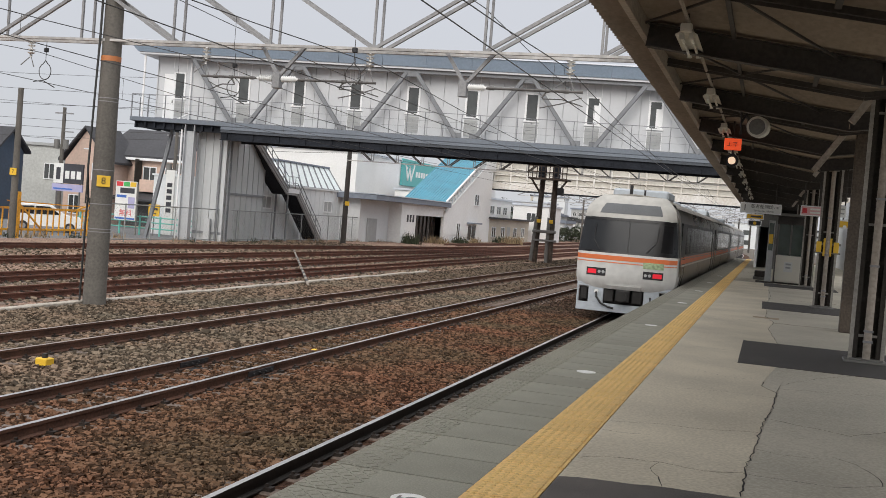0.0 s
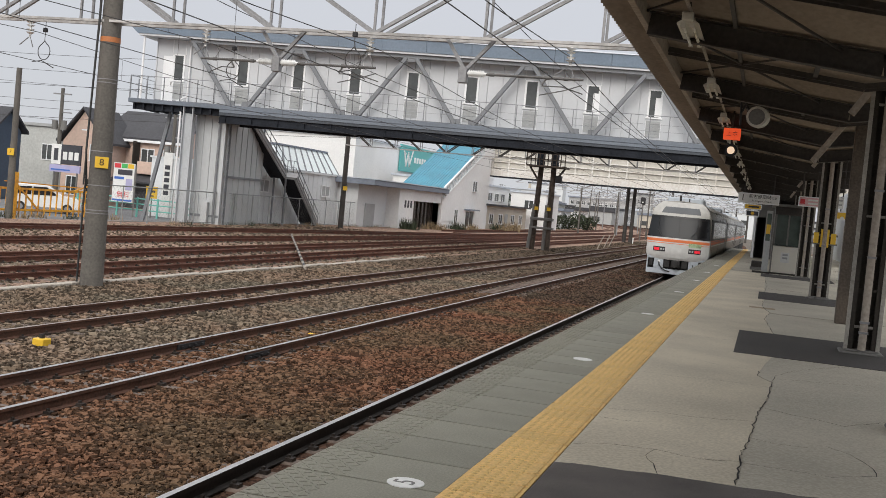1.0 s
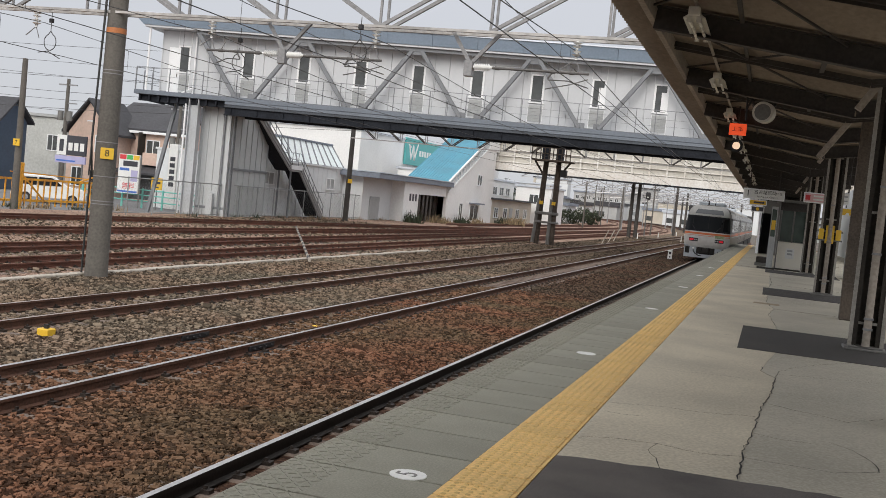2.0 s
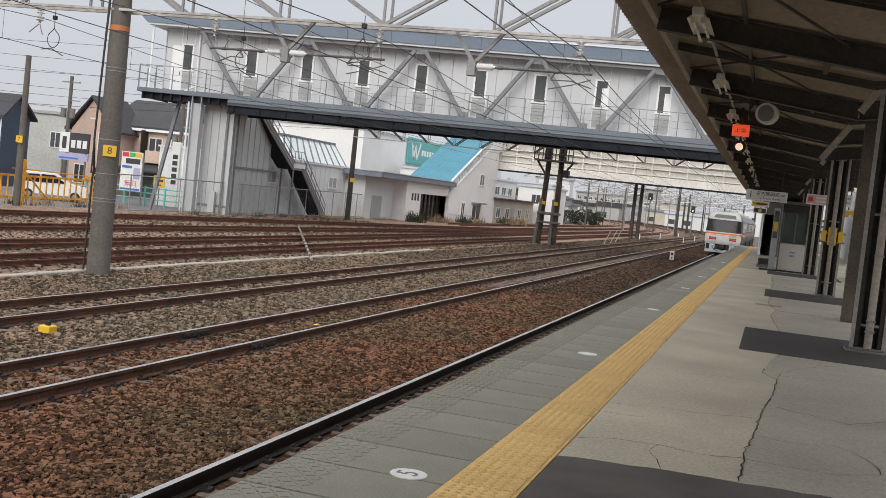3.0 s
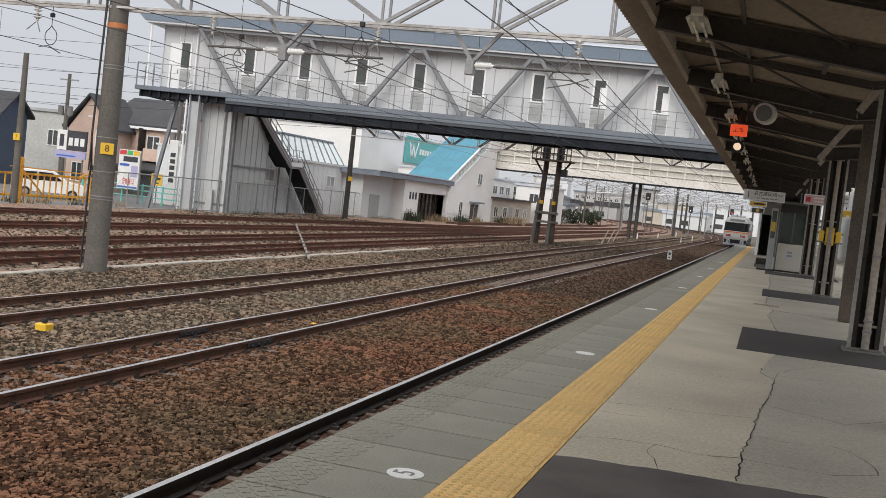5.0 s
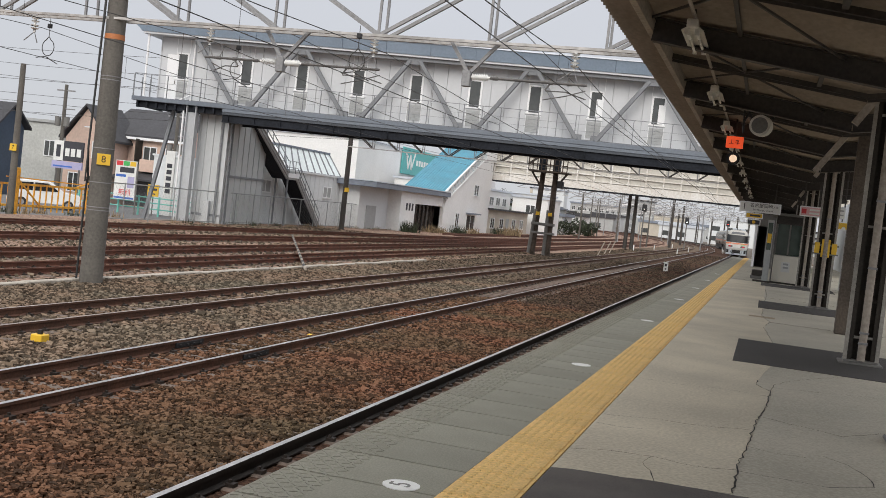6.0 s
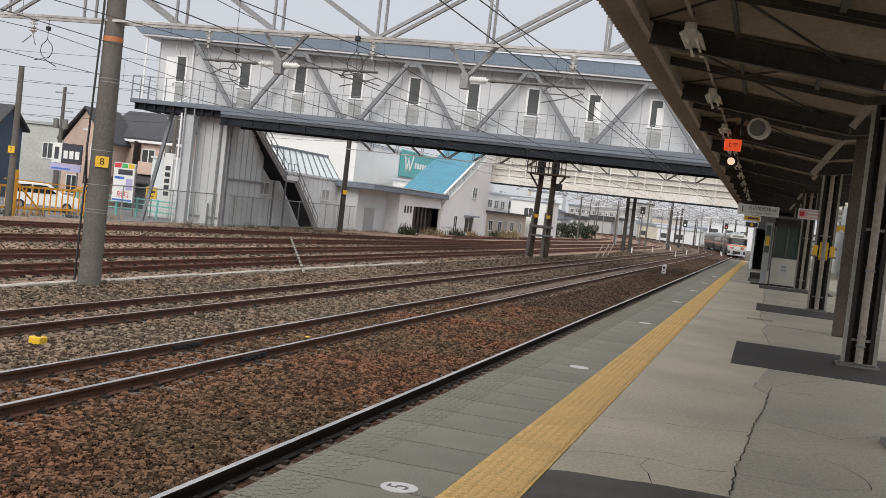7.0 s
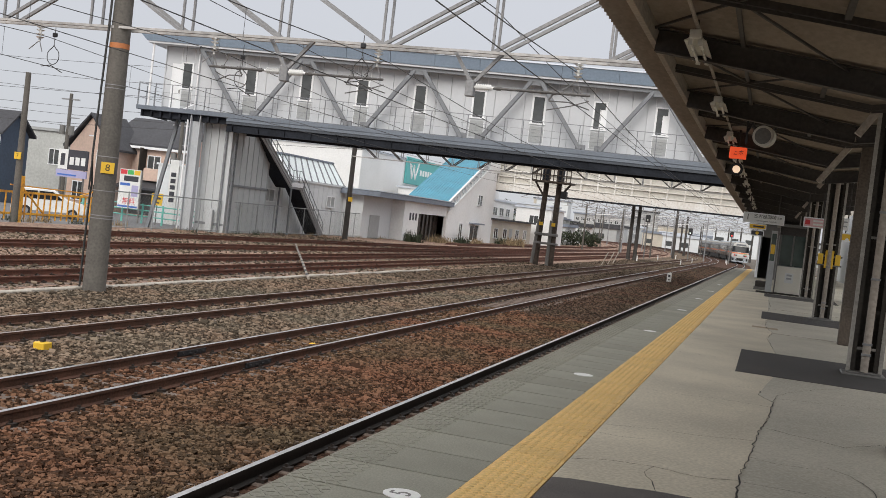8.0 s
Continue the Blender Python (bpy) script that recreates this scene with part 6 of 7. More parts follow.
for i in range(8):
    s = Shape()
    z = 6.5 + 0.58 * ((i * 4) % 9)
    a, b = Vector((-90, 52 + 3 * i, z + 0.8)), Vector((-41 + 1.5 * i, 66 + 2 * i, z - 0.2 + 0.2 * (i % 3)))
    pts = [a.lerp(b, f / 10) - Vector((0, 0, 1.1 * 4 * (f / 10) * (1 - f / 10))) for f in range(11)]
    s.wire(pts, 0.014, 4)
    single("power_line", s, M_WIRE, "sagging power line over the houses", "wire", "power lines")

# ---- things on and over the platform ----
def hung_sign(name, x0, x1, z0, z1, y, face_m, label, category="sign", deep=0.12, hang=True):
    ob = thing(name, pose((x0 + x1) / 2, y, (z0 + z1) / 2), label, category)
    w, h = (x1 - x0) / 2, (z1 - z0) / 2
    part("case", Shape().box(-w, -deep / 2, -h, w, deep / 2, h), M_FRAMEW, ob, bevel=0.015)
    part("face", Shape().box(-w + 0.03, -deep / 2 - 0.006, -h + 0.03, w - 0.03, -deep / 2, h - 0.03), face_m, ob)
    if hang:
        top = roof_z((x0 + x1) / 2) - (z0 + z1) / 2 + 0.03
        for d in (-0.7, 0.7):
            part("hanger", Shape().rod((d * w, 0, h), (d * w, 0, top), 0.018, 6), M_BEAM, ob)
    return ob


D1 = hung_sign("direction_sign", -1.07, 0.37, 3.58, 3.95, 40, M_WHITE, "white hanging platform sign with black lettering", "sign")
lettering("1", 0.30, M_BLACK, D1, pose(-0.55, -0.071, 0.0, 90))
lettering("名古屋", 0.16, M_BLACK, D1, pose(-0.12, -0.071, 0.06, 90))
lettering("岡崎", 0.16, M_BLACK, D1, pose(0.28, -0.071, 0.06, 90))
lettering("方面", 0.09, M_BLACK, D1, pose(0.54, -0.071, 0.05, 90))
lettering("for Nagoya, Okazaki", 0.085, M_BLACK, D1, pose(0.12, -0.071, -0.09, 90))
D2 = hung_sign("yellow_direction_sign", -0.83, -0.22, 3.36, 3.56, 40.05, M_SIGNYEL, "small yellow hanging sign below the platform sign", hang=False)
part("print_bar", Shape().box(-0.15, -0.072, -0.03, 0.22, -0.068, 0.03), M_BARDARK, D2)
D3 = hung_sign("dark_sign", -0.75, -0.28, 3.12, 3.33, 40.05, M_BARDARK, "small dark hanging sign with a yellow ring", hang=False)
part("ring", Shape().rod((0, -0.07, 0), (0, -0.066, 0), 0.06, 16), M_SIGNYEL, D3)
D4 = hung_sign("no_smoking_sign", 0.84, 1.44, 3.45, 3.75, 33, M_PINKSIGN, "pink and white hanging notice with a red symbol", "sign")
part("symbol", Shape().box(-0.25, -0.075, -0.07, -0.12, -0.067, 0.07), M_BARRED, D4, "red symbol")
for z in (0.05, -0.05):
    part("print_bar", Shape().box(-0.03, -0.075, z - 0.025, 0.24, -0.067, z + 0.025), M_WHITE, D4)
D5 = hung_sign("white_notice", 1.72, 1.98, 3.42, 3.75, 31, M_WHITE, "small white hanging notice with grey print", "sign")
for z in (0.06, -0.06):
    part("print_bar", Shape().box(-0.08, -0.075, z - 0.02, 0.08, -0.067, z + 0.02), M_VENT, D5)
D6 = hung_sign("yellow_notice_sign", 1.75, 2.08, 3.12, 3.35, 31.0, M_SIGNYEL, "small yellow sign with a white lamp below", "sign", hang=False)
part("white_spot", Shape().rod((0.05, -0.09, -0.07), (0.05, -0.066, -0.07), 0.05, 12), M_WHITE, D6)
for ob, z0, z1 in ((D2, 0.1, 0.17), (D3, 0.1, 0.2), (D6, 0.11, 0.3)):
    part("hanger", Shape().rod((0, 0, z0), (0, 0, z1), 0.015, 6), M_BEAM, ob)

# red departure lamp board and the lamp below
RS = thing("red_signal_board", pose(-0.83, 21.9, 4.48), "glowing red board with two dark characters under the canopy", "sign")
part("board", Shape().box(-0.165, -0.05, -0.115, 0.165, 0.05, 0.115), M_RED, RS, bevel=0.01)
lettering("上本", 0.115, M_BARDARK, RS, pose(0, -0.053, 0.0, 90))
part("bracket", Shape().rod((0, 0, 0.115), (0, 0, 0.46), 0.02, 6), M_BEAM, RS)
RL = thing("round_signal_lamp", pose(-0.82, 21.9, 4.15), "round hooded signal lamp below the red board", "lamp")
part("hood", Shape().rod((0, -0.12, 0), (0, 0.12, 0), 0.13, 20, 0.11), M_BLACK, RL)
part("lens", Shape().rod((0, -0.126, 0), (0, -0.12, 0), 0.075, 16), glow("warm_lamp_lens", (1.0, 0.72, 0.5), 0.7), RL, "lit warm lens")
part("stem", Shape().rod((0, 0, 0.1), (0, 0, 0.22), 0.02, 6), M_BLACK, RL)
CK = thing("platform_loudspeaker", pose(-0.31, 18.5, 4.50, 0, 0, -14), "round grey drum on a forked dark bracket under the canopy", "loudspeaker")
part("drum", Shape().rod((0, -0.09, 0), (0, 0.10, 0.0), 0.175, 28), M_LAMPWHITE, CK)
part("drum_face", Shape().rod((0, -0.097, 0), (0, -0.09, 0), 0.135, 28), M_STEEL, CK, "dark round face")
for d in (-1, 1):
    part("fork", Shape().rod((d * 0.17, 0, 0.12), (d * 0.28, 0, 0.36), 0.018, 6), M_BLACK, CK)
s = Shape()
s.wire([(-0.80, 19.0, 4.99), (-0.62, 19.0, 4.84), (-0.60, 19, 4.40)], 0.018, 6)
s.wire([(-0.60, 19.0, 4.62), (-0.45, 19, 4.95)], 0.018, 6)
single("cable_bracket", s, M_BLACK, "forked black cable bracket under the canopy", "bracket")

# yellow and black guard on a column
YG = thing("column_guard", pose(1.4, 27.47, 2.58), "yellow guard boards strapped round a canopy column", "guard")
for x, w, h in ((-0.20, 0.06, 0.13), (0.0, 0.10, 0.22), (0.20, 0.06, 0.13)):
    part("guard_board", Shape().box(x - w, -0.02, -h, x + w, 0.02, h), M_SIGNYEL, YG, bevel=0.006)
part("guard_rail", Shape().box(-0.3, 0.0, 0.05, 0.3, 0.04, 0.1), M_STEEL, YG)
part("guard_rail", Shape().box(-0.3, 0.0, -0.16, 0.3, 0.04, -0.12), M_STEEL, YG)

# glazed booth
BO = thing("waiting_booth", pose(0.75, 41, PZ), "small glazed platform booth with a white lower panel", "booth")
part("lower_panel", Shape().box(-0.42, 0, 0.06, 0.50, 0.06, 1.05), mat("cream_panel", (0.80, 0.77, 0.68), 0.6, vary=0.06), BO, "cream lower panel", bevel=0.01)
part("base_plinth", Shape().box(-0.46, -0.04, 0, 0.54, 2.6, 0.06), M_BEAM, BO)
M_BOOTHGLASS = mat("greenish_glass", (0.06, 0.085, 0.072), 0.15, vary=0.25, fine=3, coarse=1, bump=0)
part("glass_pane", Shape().box(-0.38, 0.02, 1.08, 0.46, 0.04, 2.22), M_BOOTHGLASS, BO, "greenish pane")
for x in (-0.44, 0.02, 0.46):
    part("mullion", Shape().box(x, -0.01, 1.05, x + 0.06, 0.07, 2.3), M_STEEL, BO)
part("header", Shape().box(-0.46, -0.02, 2.2, 0.56, 0.08, 2.5), M_BEAM, BO)
part("booth_roof", Shape().box(-0.6, -0.12, 2.5, 0.66, 2.7, 2.6), M_STEEL, BO, bevel=0.01)
part("side_wall", Shape().box(0.48, 0.08, 0.06, 0.54, 2.6, 2.5), M_VENT, BO)
part("side_wall", Shape().box(-0.46, 0.08, 0.06, -0.40, 2.6, 2.5), M_STEEL, BO)
part("rear_wall", Shape().box(-0.4, 2.54, 0.06, 0.48, 2.6, 2.5), M_VENT, BO)
nt = part("notice", Shape().box(-0.12, -0.008, 0.45, 0.18, 0.0, 0.82), M_WHITE, BO, "white notice")
for z in (0.70, 0.58):
    part("print_bar", Shape().box(-0.06, -0.012, z, 0.12, -0.008, z + 0.07), M_VENT, nt)
CB = thing("control_cabinet", pose(0.10, 40.6, PZ), "narrow grey cabinet with a yellow label beside the booth", "cabinet")
part("cabinet_body", Shape().box(-0.11, 0, 0.05, 0.11, 0.25, 2.3), M_VENT, CB, bevel=0.01)
part("glass_front", Shape().box(-0.08, -0.01, 1.2, 0.08, 0.0, 2.2), M_BOOTHGLASS, CB)
part("yellow_label", Shape().box(-0.07, -0.02, 1.45, 0.07, -0.01, 1.80), M_SIGNYEL, CB, "yellow label")
part("foot", Shape().box(-0.42, -0.1, 0, 0.2, 0.4, 0.06), M_BEAM, CB)
BN = thing("low_bench", pose(-0.18, 43.6, PZ), "low dark bench box on the platform", "bench")
part("seat", Shape().box(-0.22, -0.4, 0.12, 0.2, 0.6, 0.34), M_BEAM, BN, bevel=0.02)
part("foot", Shape().box(-0.26, -0.45, 0, 0.24, 0.65, 0.12), M_STEEL, BN)

# stair house on the platform that leads up to the footbridge
PS = thing("platform_stair_house", pose(0.45, 62, PZ), "grey stair enclosure with a dark open doorway under the canopy", "stair enclosure", kind="structure")
part("wall", Shape().box(-1.12, 0, 0, -0.98, 0.2, 3.0), M_FRAMEW, PS, "pale grey jamb")
part("wall", Shape().box(-0.38, 0, 0, 1.4, 0.2, 3.0), M_STEEL, PS)
part("wall", Shape().box(-0.98, 0, 2.3, -0.38, 0.2, 3.0), M_STEEL, PS)
part("wall", Shape().box(-1.12, 0.2, 0, -1.0, 18, 3.0), M_VENT, PS)
part("wall", Shape().box(1.25, 0.2, 0, 1.4, 18, 3.0), M_VENT, PS)
part("ceiling_panel", Shape().box(-1.12, 0.2, 3.0, 1.4, 18, 3.1), M_BEAM, PS)
for k in range(14):
    part("step", Shape().box(-0.95, 2 + k * 0.28, k * 0.175, 1.2, 2.3 + k * 0.28, (k + 1) * 0.175), M_WALLCONC, PS)
VM = thing("vending_machine", pose(3.1, 39, PZ), "white vending machine with a pale blue panel on the platform", "vending machine")
part("machine_body", Shape().box(-0.5, 0, 0.05, 0.5, 0.7, 1.9), M_WHITE, VM, bevel=0.03)
part("display", Shape().box(-0.42, -0.02, 1.0, 0.42, 0.0, 1.75), M_SKYLIGHT, VM, "pale blue display")
part("chute", Shape().box(-0.3, -0.02, 0.25, 0.3, 0.0, 0.45), M_BLACK, VM)
part("foot", Shape().box(-0.45, 0.05, 0, 0.45, 0.65, 0.05), M_BLACK, VM)

# far side of the island platform
single("far_side_fence", Shape().box(9.0, -10, -0.42, 9.15, 160, 1.6), M_WALLCONC, "low concrete wall beyond the far side of the platform", "wall", kind="structure")
single("far_side_bed", Shape().box(5.2, -10, -0.6, 9.0, 170, -0.18), M_BALLAST_GREY, "grey ballast beyond the far side of the platform", "ballast", kind="structure")

# ---- small things by the track ----
YB = thing("yellow_box", pose(-10.28, 13.55, -0.17), "small yellow box on a short stake beside the track", "marker box")
part("box", Shape().box(-0.10, -0.10, 0.02, 0.10, 0.10, 0.135), M_SIGNYEL, YB, bevel=0.012)
part("stake", Shape().box(-0.03, -0.03, 0.135, 0.03, 0.03, 0.20), M_BLACK, YB)
for x, y in ((-8.645, 15.1), (-7.455, 15.1)):
    FJ = thing("rail_joint", pose(x, y, -0.15), "dark oily fishplate joint on a rail", "rail joint", "rail joints")
    for d in (-1, 1):
        part("fishplate", Shape().box(d * 0.02 - 0.022, -0.42, 0.03, d * 0.02 + 0.022, 0.42, 0.115), M_BLACK, FJ, bevel=0.006)
        for k in range(4):
            part("bolt", Shape().rod((d * 0.04, -0.3 + 0.2 * k, 0.07), (d * 0.075, -0.3 + 0.2 * k, 0.07), 0.017, 6), M_BLACK, FJ)
    part("oily_pad", Shape().box(-0.2, -0.35, -0.02, 0.2, 0.35, 0.004), M_BLACK, FJ, bevel=0.003)
YM = thing("yellow_tag", pose(-8.05, 18.6, -0.16), "small yellow tag lying between the rails", "tag")
part("plate", Shape().box(-0.05, -0.09, 0.0, 0.05, 0.09, 0.02), M_SIGNYEL, YM, bevel=0.008)
PP = thing("striped_rod", pose(0, 0, 0), "thin striped rod lying across the sidings", "rod")
a, b = Vector((-14.3, 32.0, -0.02)), Vector((-25.0, 53.7, -0.02))
for k in range(26):
    p, q = a.lerp(b, k / 26), a.lerp(b, (k + 1) / 26)
    part("stripe", Shape().rod(p, q, 0.05, 6), (M_PURLIN, M_BLACK)[k % 2], PP)
MK = thing("distance_marker", pose(-6.15, 71.8, -0.18), "small white marker post with dark marks between the tracks", "marker")
part("stone", Shape().box(-0.14, -0.1, 0, 0.14, 0.1, 0.62), M_WHITE, MK, bevel=0.02)
part("mark", Shape().box(-0.07, -0.11, 0.34, 0.07, -0.1, 0.5), M_BARDARK, MK)
part("mark", Shape().box(-0.05, -0.11, 0.12, 0.05, -0.1, 0.22), M_BARDARK, MK)
for i, (x, y) in enumerate(((-13.2, 88), (-13.4, 93), (-13.8, 99))):
    LS = thing("leaning_stake", pose(x, y, -0.2, 0, 22, 0), "pale leaning stake beside the track", "stake", "leaning stakes")
    part("shaft", Shape().rod((0, 0, -0.1), (0, 0, 1.3), 0.05, 6), M_PURLIN, LS)
for i, (s_, off) in enumerate(((128, -6.0), (150, -6.2), (172, -2.2), (185, -2.4), (166, -9.7), (140, -9.9), (120, -10.2))):
    q = along(off, s_)
    MK = thing("track_post", pose(q.x, q.y, -0.18), "short white post beside the track", "marker", "track posts")
    part("shaft", Shape().box(-0.06, -0.06, 0, 0.06, 0.06, 0.65), M_WHITE, MK, bevel=0.02)


def colour_signal(x, y, h, col):
    ob = thing("railway_signal", pose(x, y, -0.3), "black railway signal head on a slim post", "signal", "signals")
    part("post", Shape().rod((0, 0, 0), (0, 0, h), 0.09, 8), M_STEEL, ob)
    part("head", Shape().box(-0.30, -0.15, h - 0.1, 0.30, 0.15, h + 0.85), M_BLACK, ob, bevel=0.05)
    part("light", Shape().rod((0, -0.2, h + 0.2), (0, -0.15, h + 0.2), 0.08, 12), col, ob)


M_SIGRED = glow("red_signal_light", (1.0, 0.05, 0.04), 2.5)
colour_signal(-15.6, 140, 5.0, M_INSUL)
colour_signal(-11.6, 162, 4.1, glow("white_signal_light", (0.9, 1.0, 0.95), 2.0))
colour_signal(-6.2, 178, 4.6, M_SIGRED)

# tufts of dry weeds along the boundary and shrubs
def tuft(name, x, y, z, n, h, spread, material, label):
    s = Shape()
    for _ in range(n):
        a, r = random.uniform(0, math.tau), random.uniform(0, spread)
        p = Vector((math.cos(a) * r, math.sin(a) * r, 0))
        tip = p + Vector((random.uniform(-0.35, 0.35) * h, random.uniform(-0.35, 0.35) * h, random.uniform(0.4, 1) * h))
        w = Vector((random.uniform(-1, 1), random.uniform(-1, 1), 0)).normalized() * 0.045 * h
        s.add([p - w, p + w, tip], [(0, 1, 2)])
    single(name, s, material, label, "plant", "weeds", at=pose(x, y, z))


random.seed(4)
for k in range(46):
    y = 40 + k * 1.35 + random.uniform(-0.5, 0.5)
    tuft("weed_tuft", -31.6 - random.uniform(0, 0.7) - (4.0 if y < 53 else 0), y, -0.25, 46, random.uniform(0.2, 0.55), 0.5, M_DRY if random.random() < 0.6 else M_GREEN, "dry weeds along the boundary fence")
for x, y, h in ((-30.0, 88.2, 1.9), (-30.2, 95.5, 1.5), (-29.9, 97.2, 1.3), (-30, 104, 1.5), (-29.6, 108, 1.4), (-30.0, 121, 1.6), (-28, 116.5, 1.9), (-27.5, 118.2, 2.1)):
    tuft("roadside_shrub", x, y, -0.35, 190, h * 0.7, 0.9, M_DRY if x > -29.95 or y > 95 and y < 98 else M_GREEN, "bushy shrub beside the station wall")
for x, y, h, r in ((-52, 130, 8.0, 2.0), (-38, 152, 6.5, 2.6), (-32.5, 166, 2.4, 1.9), (-34, 171, 2.6, 2.0), (-31.5, 176, 2.2, 1.8), (-30, 186, 2.3, 1.7), (-33, 196, 2.6, 2.0), (-45, 188, 5.0, 2.6), (-47, 215, 6.0, 3.0), (-41, 232, 4.2, 2.6)):
    tr = thing("tree", pose(x, y, -0.4), "dark evergreen tree behind the buildings", "tree", "far trees")
    part("trunk", Shape().rod((0, 0, 0), (0, 0, h * 0.6), 0.2, 8, 0.1), M_POLEDARK, tr)
    s = Shape()
    for _ in range(2400):
        d = Vector((random.gauss(0, 1), random.gauss(0, 1), random.gauss(0, 1))).normalized() * random.uniform(0.5, 1) * r
        d.x += 0.35 * r * math.sin(d.z * 3)
        c = Vector((d.x, d.y, h * 0.62 + d.z * 0.8 + 0.3 * math.sin(d.x * 4)))
        e = [Vector((random.uniform(-1, 1), random.uniform(-1, 1), random.uniform(-1, 1))) * 0.15 for _ in range(3)]
        s.add([c + e[0], c + e[1], c + e[2]], [(0, 1, 2)])
    part("crown", s, M_GREEN, tr, kind="stuff")

# added wall, no known part: closes off the bright view behind the columns
single("added_backdrop_wall", Shape().box(4.85, 58, PZ, 5.0, 86, 5.6), M_WALLGREY, "plain pale grey wall added to close the view behind the columns", "wall", kind="structure")

# ---- pieces of the platform ----
slab = Shape()
slab.box(0, 0.012, -0.13, 0.866, 0.578, 0)
slab_me = slab.mesh("edge_slab", M_SLAB)
part("slab_bed", Shape().box(PEDGE + 0.1, -9, PZ - 0.14, -1.48, 86, PZ - 0.04), M_JOINT, plat, "dark joints")
y = -8.88
while y < 85:
    part("edge_slab", slab_me, None, plat, at=pose(PEDGE, y, PZ))
    y += 0.59
part("tactile_bed", Shape().box(-1.48, -9, 0.5, -1.085, 86, PZ - 0.004), M_JOINT, plat)
tb = Shape()
tb.box(0.002, 0.008, -0.03, 0.389, 0.2885, 0.006)
for i in range(5):
    for j in range(5):
        x, yy = 0.05 + 0.057 * i, 0.032 + 0.059 * j
        tb.add([(x - 0.014, yy - 0.014, 0.006), (x + 0.014, yy - 0.014, 0.006), (x + 0.014, yy + 0.014, 0.006), (x - 0.014, yy + 0.014, 0.006),
                (x - 0.008, yy - 0.008, 0.011), (x + 0.008, yy - 0.008, 0.011), (x + 0.008, yy + 0.008, 0.011), (x - 0.008, yy + 0.008, 0.011)],
               [(4, 5, 6, 7), (0, 1, 5, 4), (1, 2, 6, 5), (2, 3, 7, 6), (3, 0, 4, 7)], 1)
tb.box(0.345, 0.012, 0.006, 0.365, 0.285, 0.011, 1)
tile_me = tb.mesh("tactile_tile", M_YELLOW, M_YELWORN)
for k in range(-41, 278):
    part("tactile_tile", tile_me, None, plat, at=pose(-1.478, 3.3 + k * 0.2965, PZ))

# patches and marks on the platform
rim_rng = random.Random(21)
rim = [(-1.08 + 0.11 * k, 6.36 + 0.19 * (1 - math.exp(-0.11 * k * 1.1)) + rim_rng.uniform(-0.022, 0.022)) for k in range(56)]
outline = [(5.0, -8.0)] + rim[::-1] + [(-1.08, -8.0)]
n = len(outline)
single("asphalt_patch", Shape().add([(x, y, PZ + 0.008) for x, y in outline] + [(x, y, PZ - 0.05) for x, y in outline],
                                    [tuple(range(n))] + [(i, n + i, n + (i + 1) % n, (i + 1) % n) for i in range(n)]),
       M_ASPH, "dark asphalt patch with a ragged edge on the platform", "asphalt patch", kind="structure")
for x0, x1, y0, y1 in ((-0.22, 2.4, 13.6, 16.7), (0.0, 2.4, 25.0, 27.95), (0.0, 2.4, 37.5, 40.2)):
    single("asphalt_patch", Shape().box(x0, y0, PZ - 0.05, x1, y1, PZ + 0.006), M_ASPHDARK, "dark asphalt patch round a canopy column", "asphalt patch", kind="structure")
for i, y in enumerate((5.35, 11.12, 17.6, 24.2, 30.1, 36.1, 43.2)):
    ob = thing("boarding_mark", pose(-1.70, y, PZ), "round white boarding mark with a dark figure on the platform", "floor mark", "boarding marks")
    part("disc", Shape().rod((0, 0, 0), (0, 0, 0.005), 0.102, 32), M_WHITE, ob)
    if i == 0:
        lettering("5", 0.17, M_STEEL, ob, pose(0.0, 0, 0.0065, 0, 0, 90), "figure")
# checkered rim of the edge slabs
s = Shape()
y = 4.0
row = 0
while y < 26:
    for i in range(6):
        x = -2.32 + i * 0.052
        d = 1 if (row + i) % 2 else -1
        s.bar((x - 0.016, y - 0.016 * d, PZ + 0.001), (x + 0.016, y + 0.016 * d, PZ + 0.0005), 0.008, 0.005)
    y += 0.058
    row += 1
part("anti_slip_rim", s, M_SLAB, plat, "raised anti-slip studs along the edge", kind="stuff")
s = Shape()
for i in range(5):
    x = -2.31 + i * 0.065
    s.box(x, 26, PZ - 0.003, x + 0.022, 85, PZ + 0.003)
part("anti_slip_groove", s, mat("groove_concrete", (0.17, 0.16, 0.135), 0.9, vary=0.2), plat, kind="stuff")


def crack(pts, w, seed):
    """A wandering crack: a thin dark strip that follows rough way points."""
    rng = random.Random(seed)
    path = [Vector((*pts[0], 0))]
    for a, b in zip(pts, pts[1:]):
        a, b = Vector((*a, 0)), Vector((*b, 0))
        n = max(2, int((b - a).length / 0.09))
        for k in range(1, n + 1):
            path.append(a.lerp(b, k / n) + Vector((rng.uniform(-0.013, 0.013), rng.uniform(-0.013, 0.013), 0)))
    s = Shape()
    for k, p in enumerate(path):
        d = (path[min(k + 1, len(path) - 1)] - path[max(k - 1, 0)]).normalized()
        o = Vector((-d.y, d.x, 0)) * w * rng.uniform(0.3, 1.0)
        s.v += [(p.x - o.x, p.y - o.y, PZ + 0.0045), (p.x + o.x, p.y + o.y, PZ + 0.0045)]
    for k in range(len(path) - 1):
        s.f.append((2 * k, 2 * k + 1, 2 * k + 3, 2 * k + 2))
        s.mi.append(0)
    part("crack", s, M_JOINT, plat, "dark crack in the concrete")


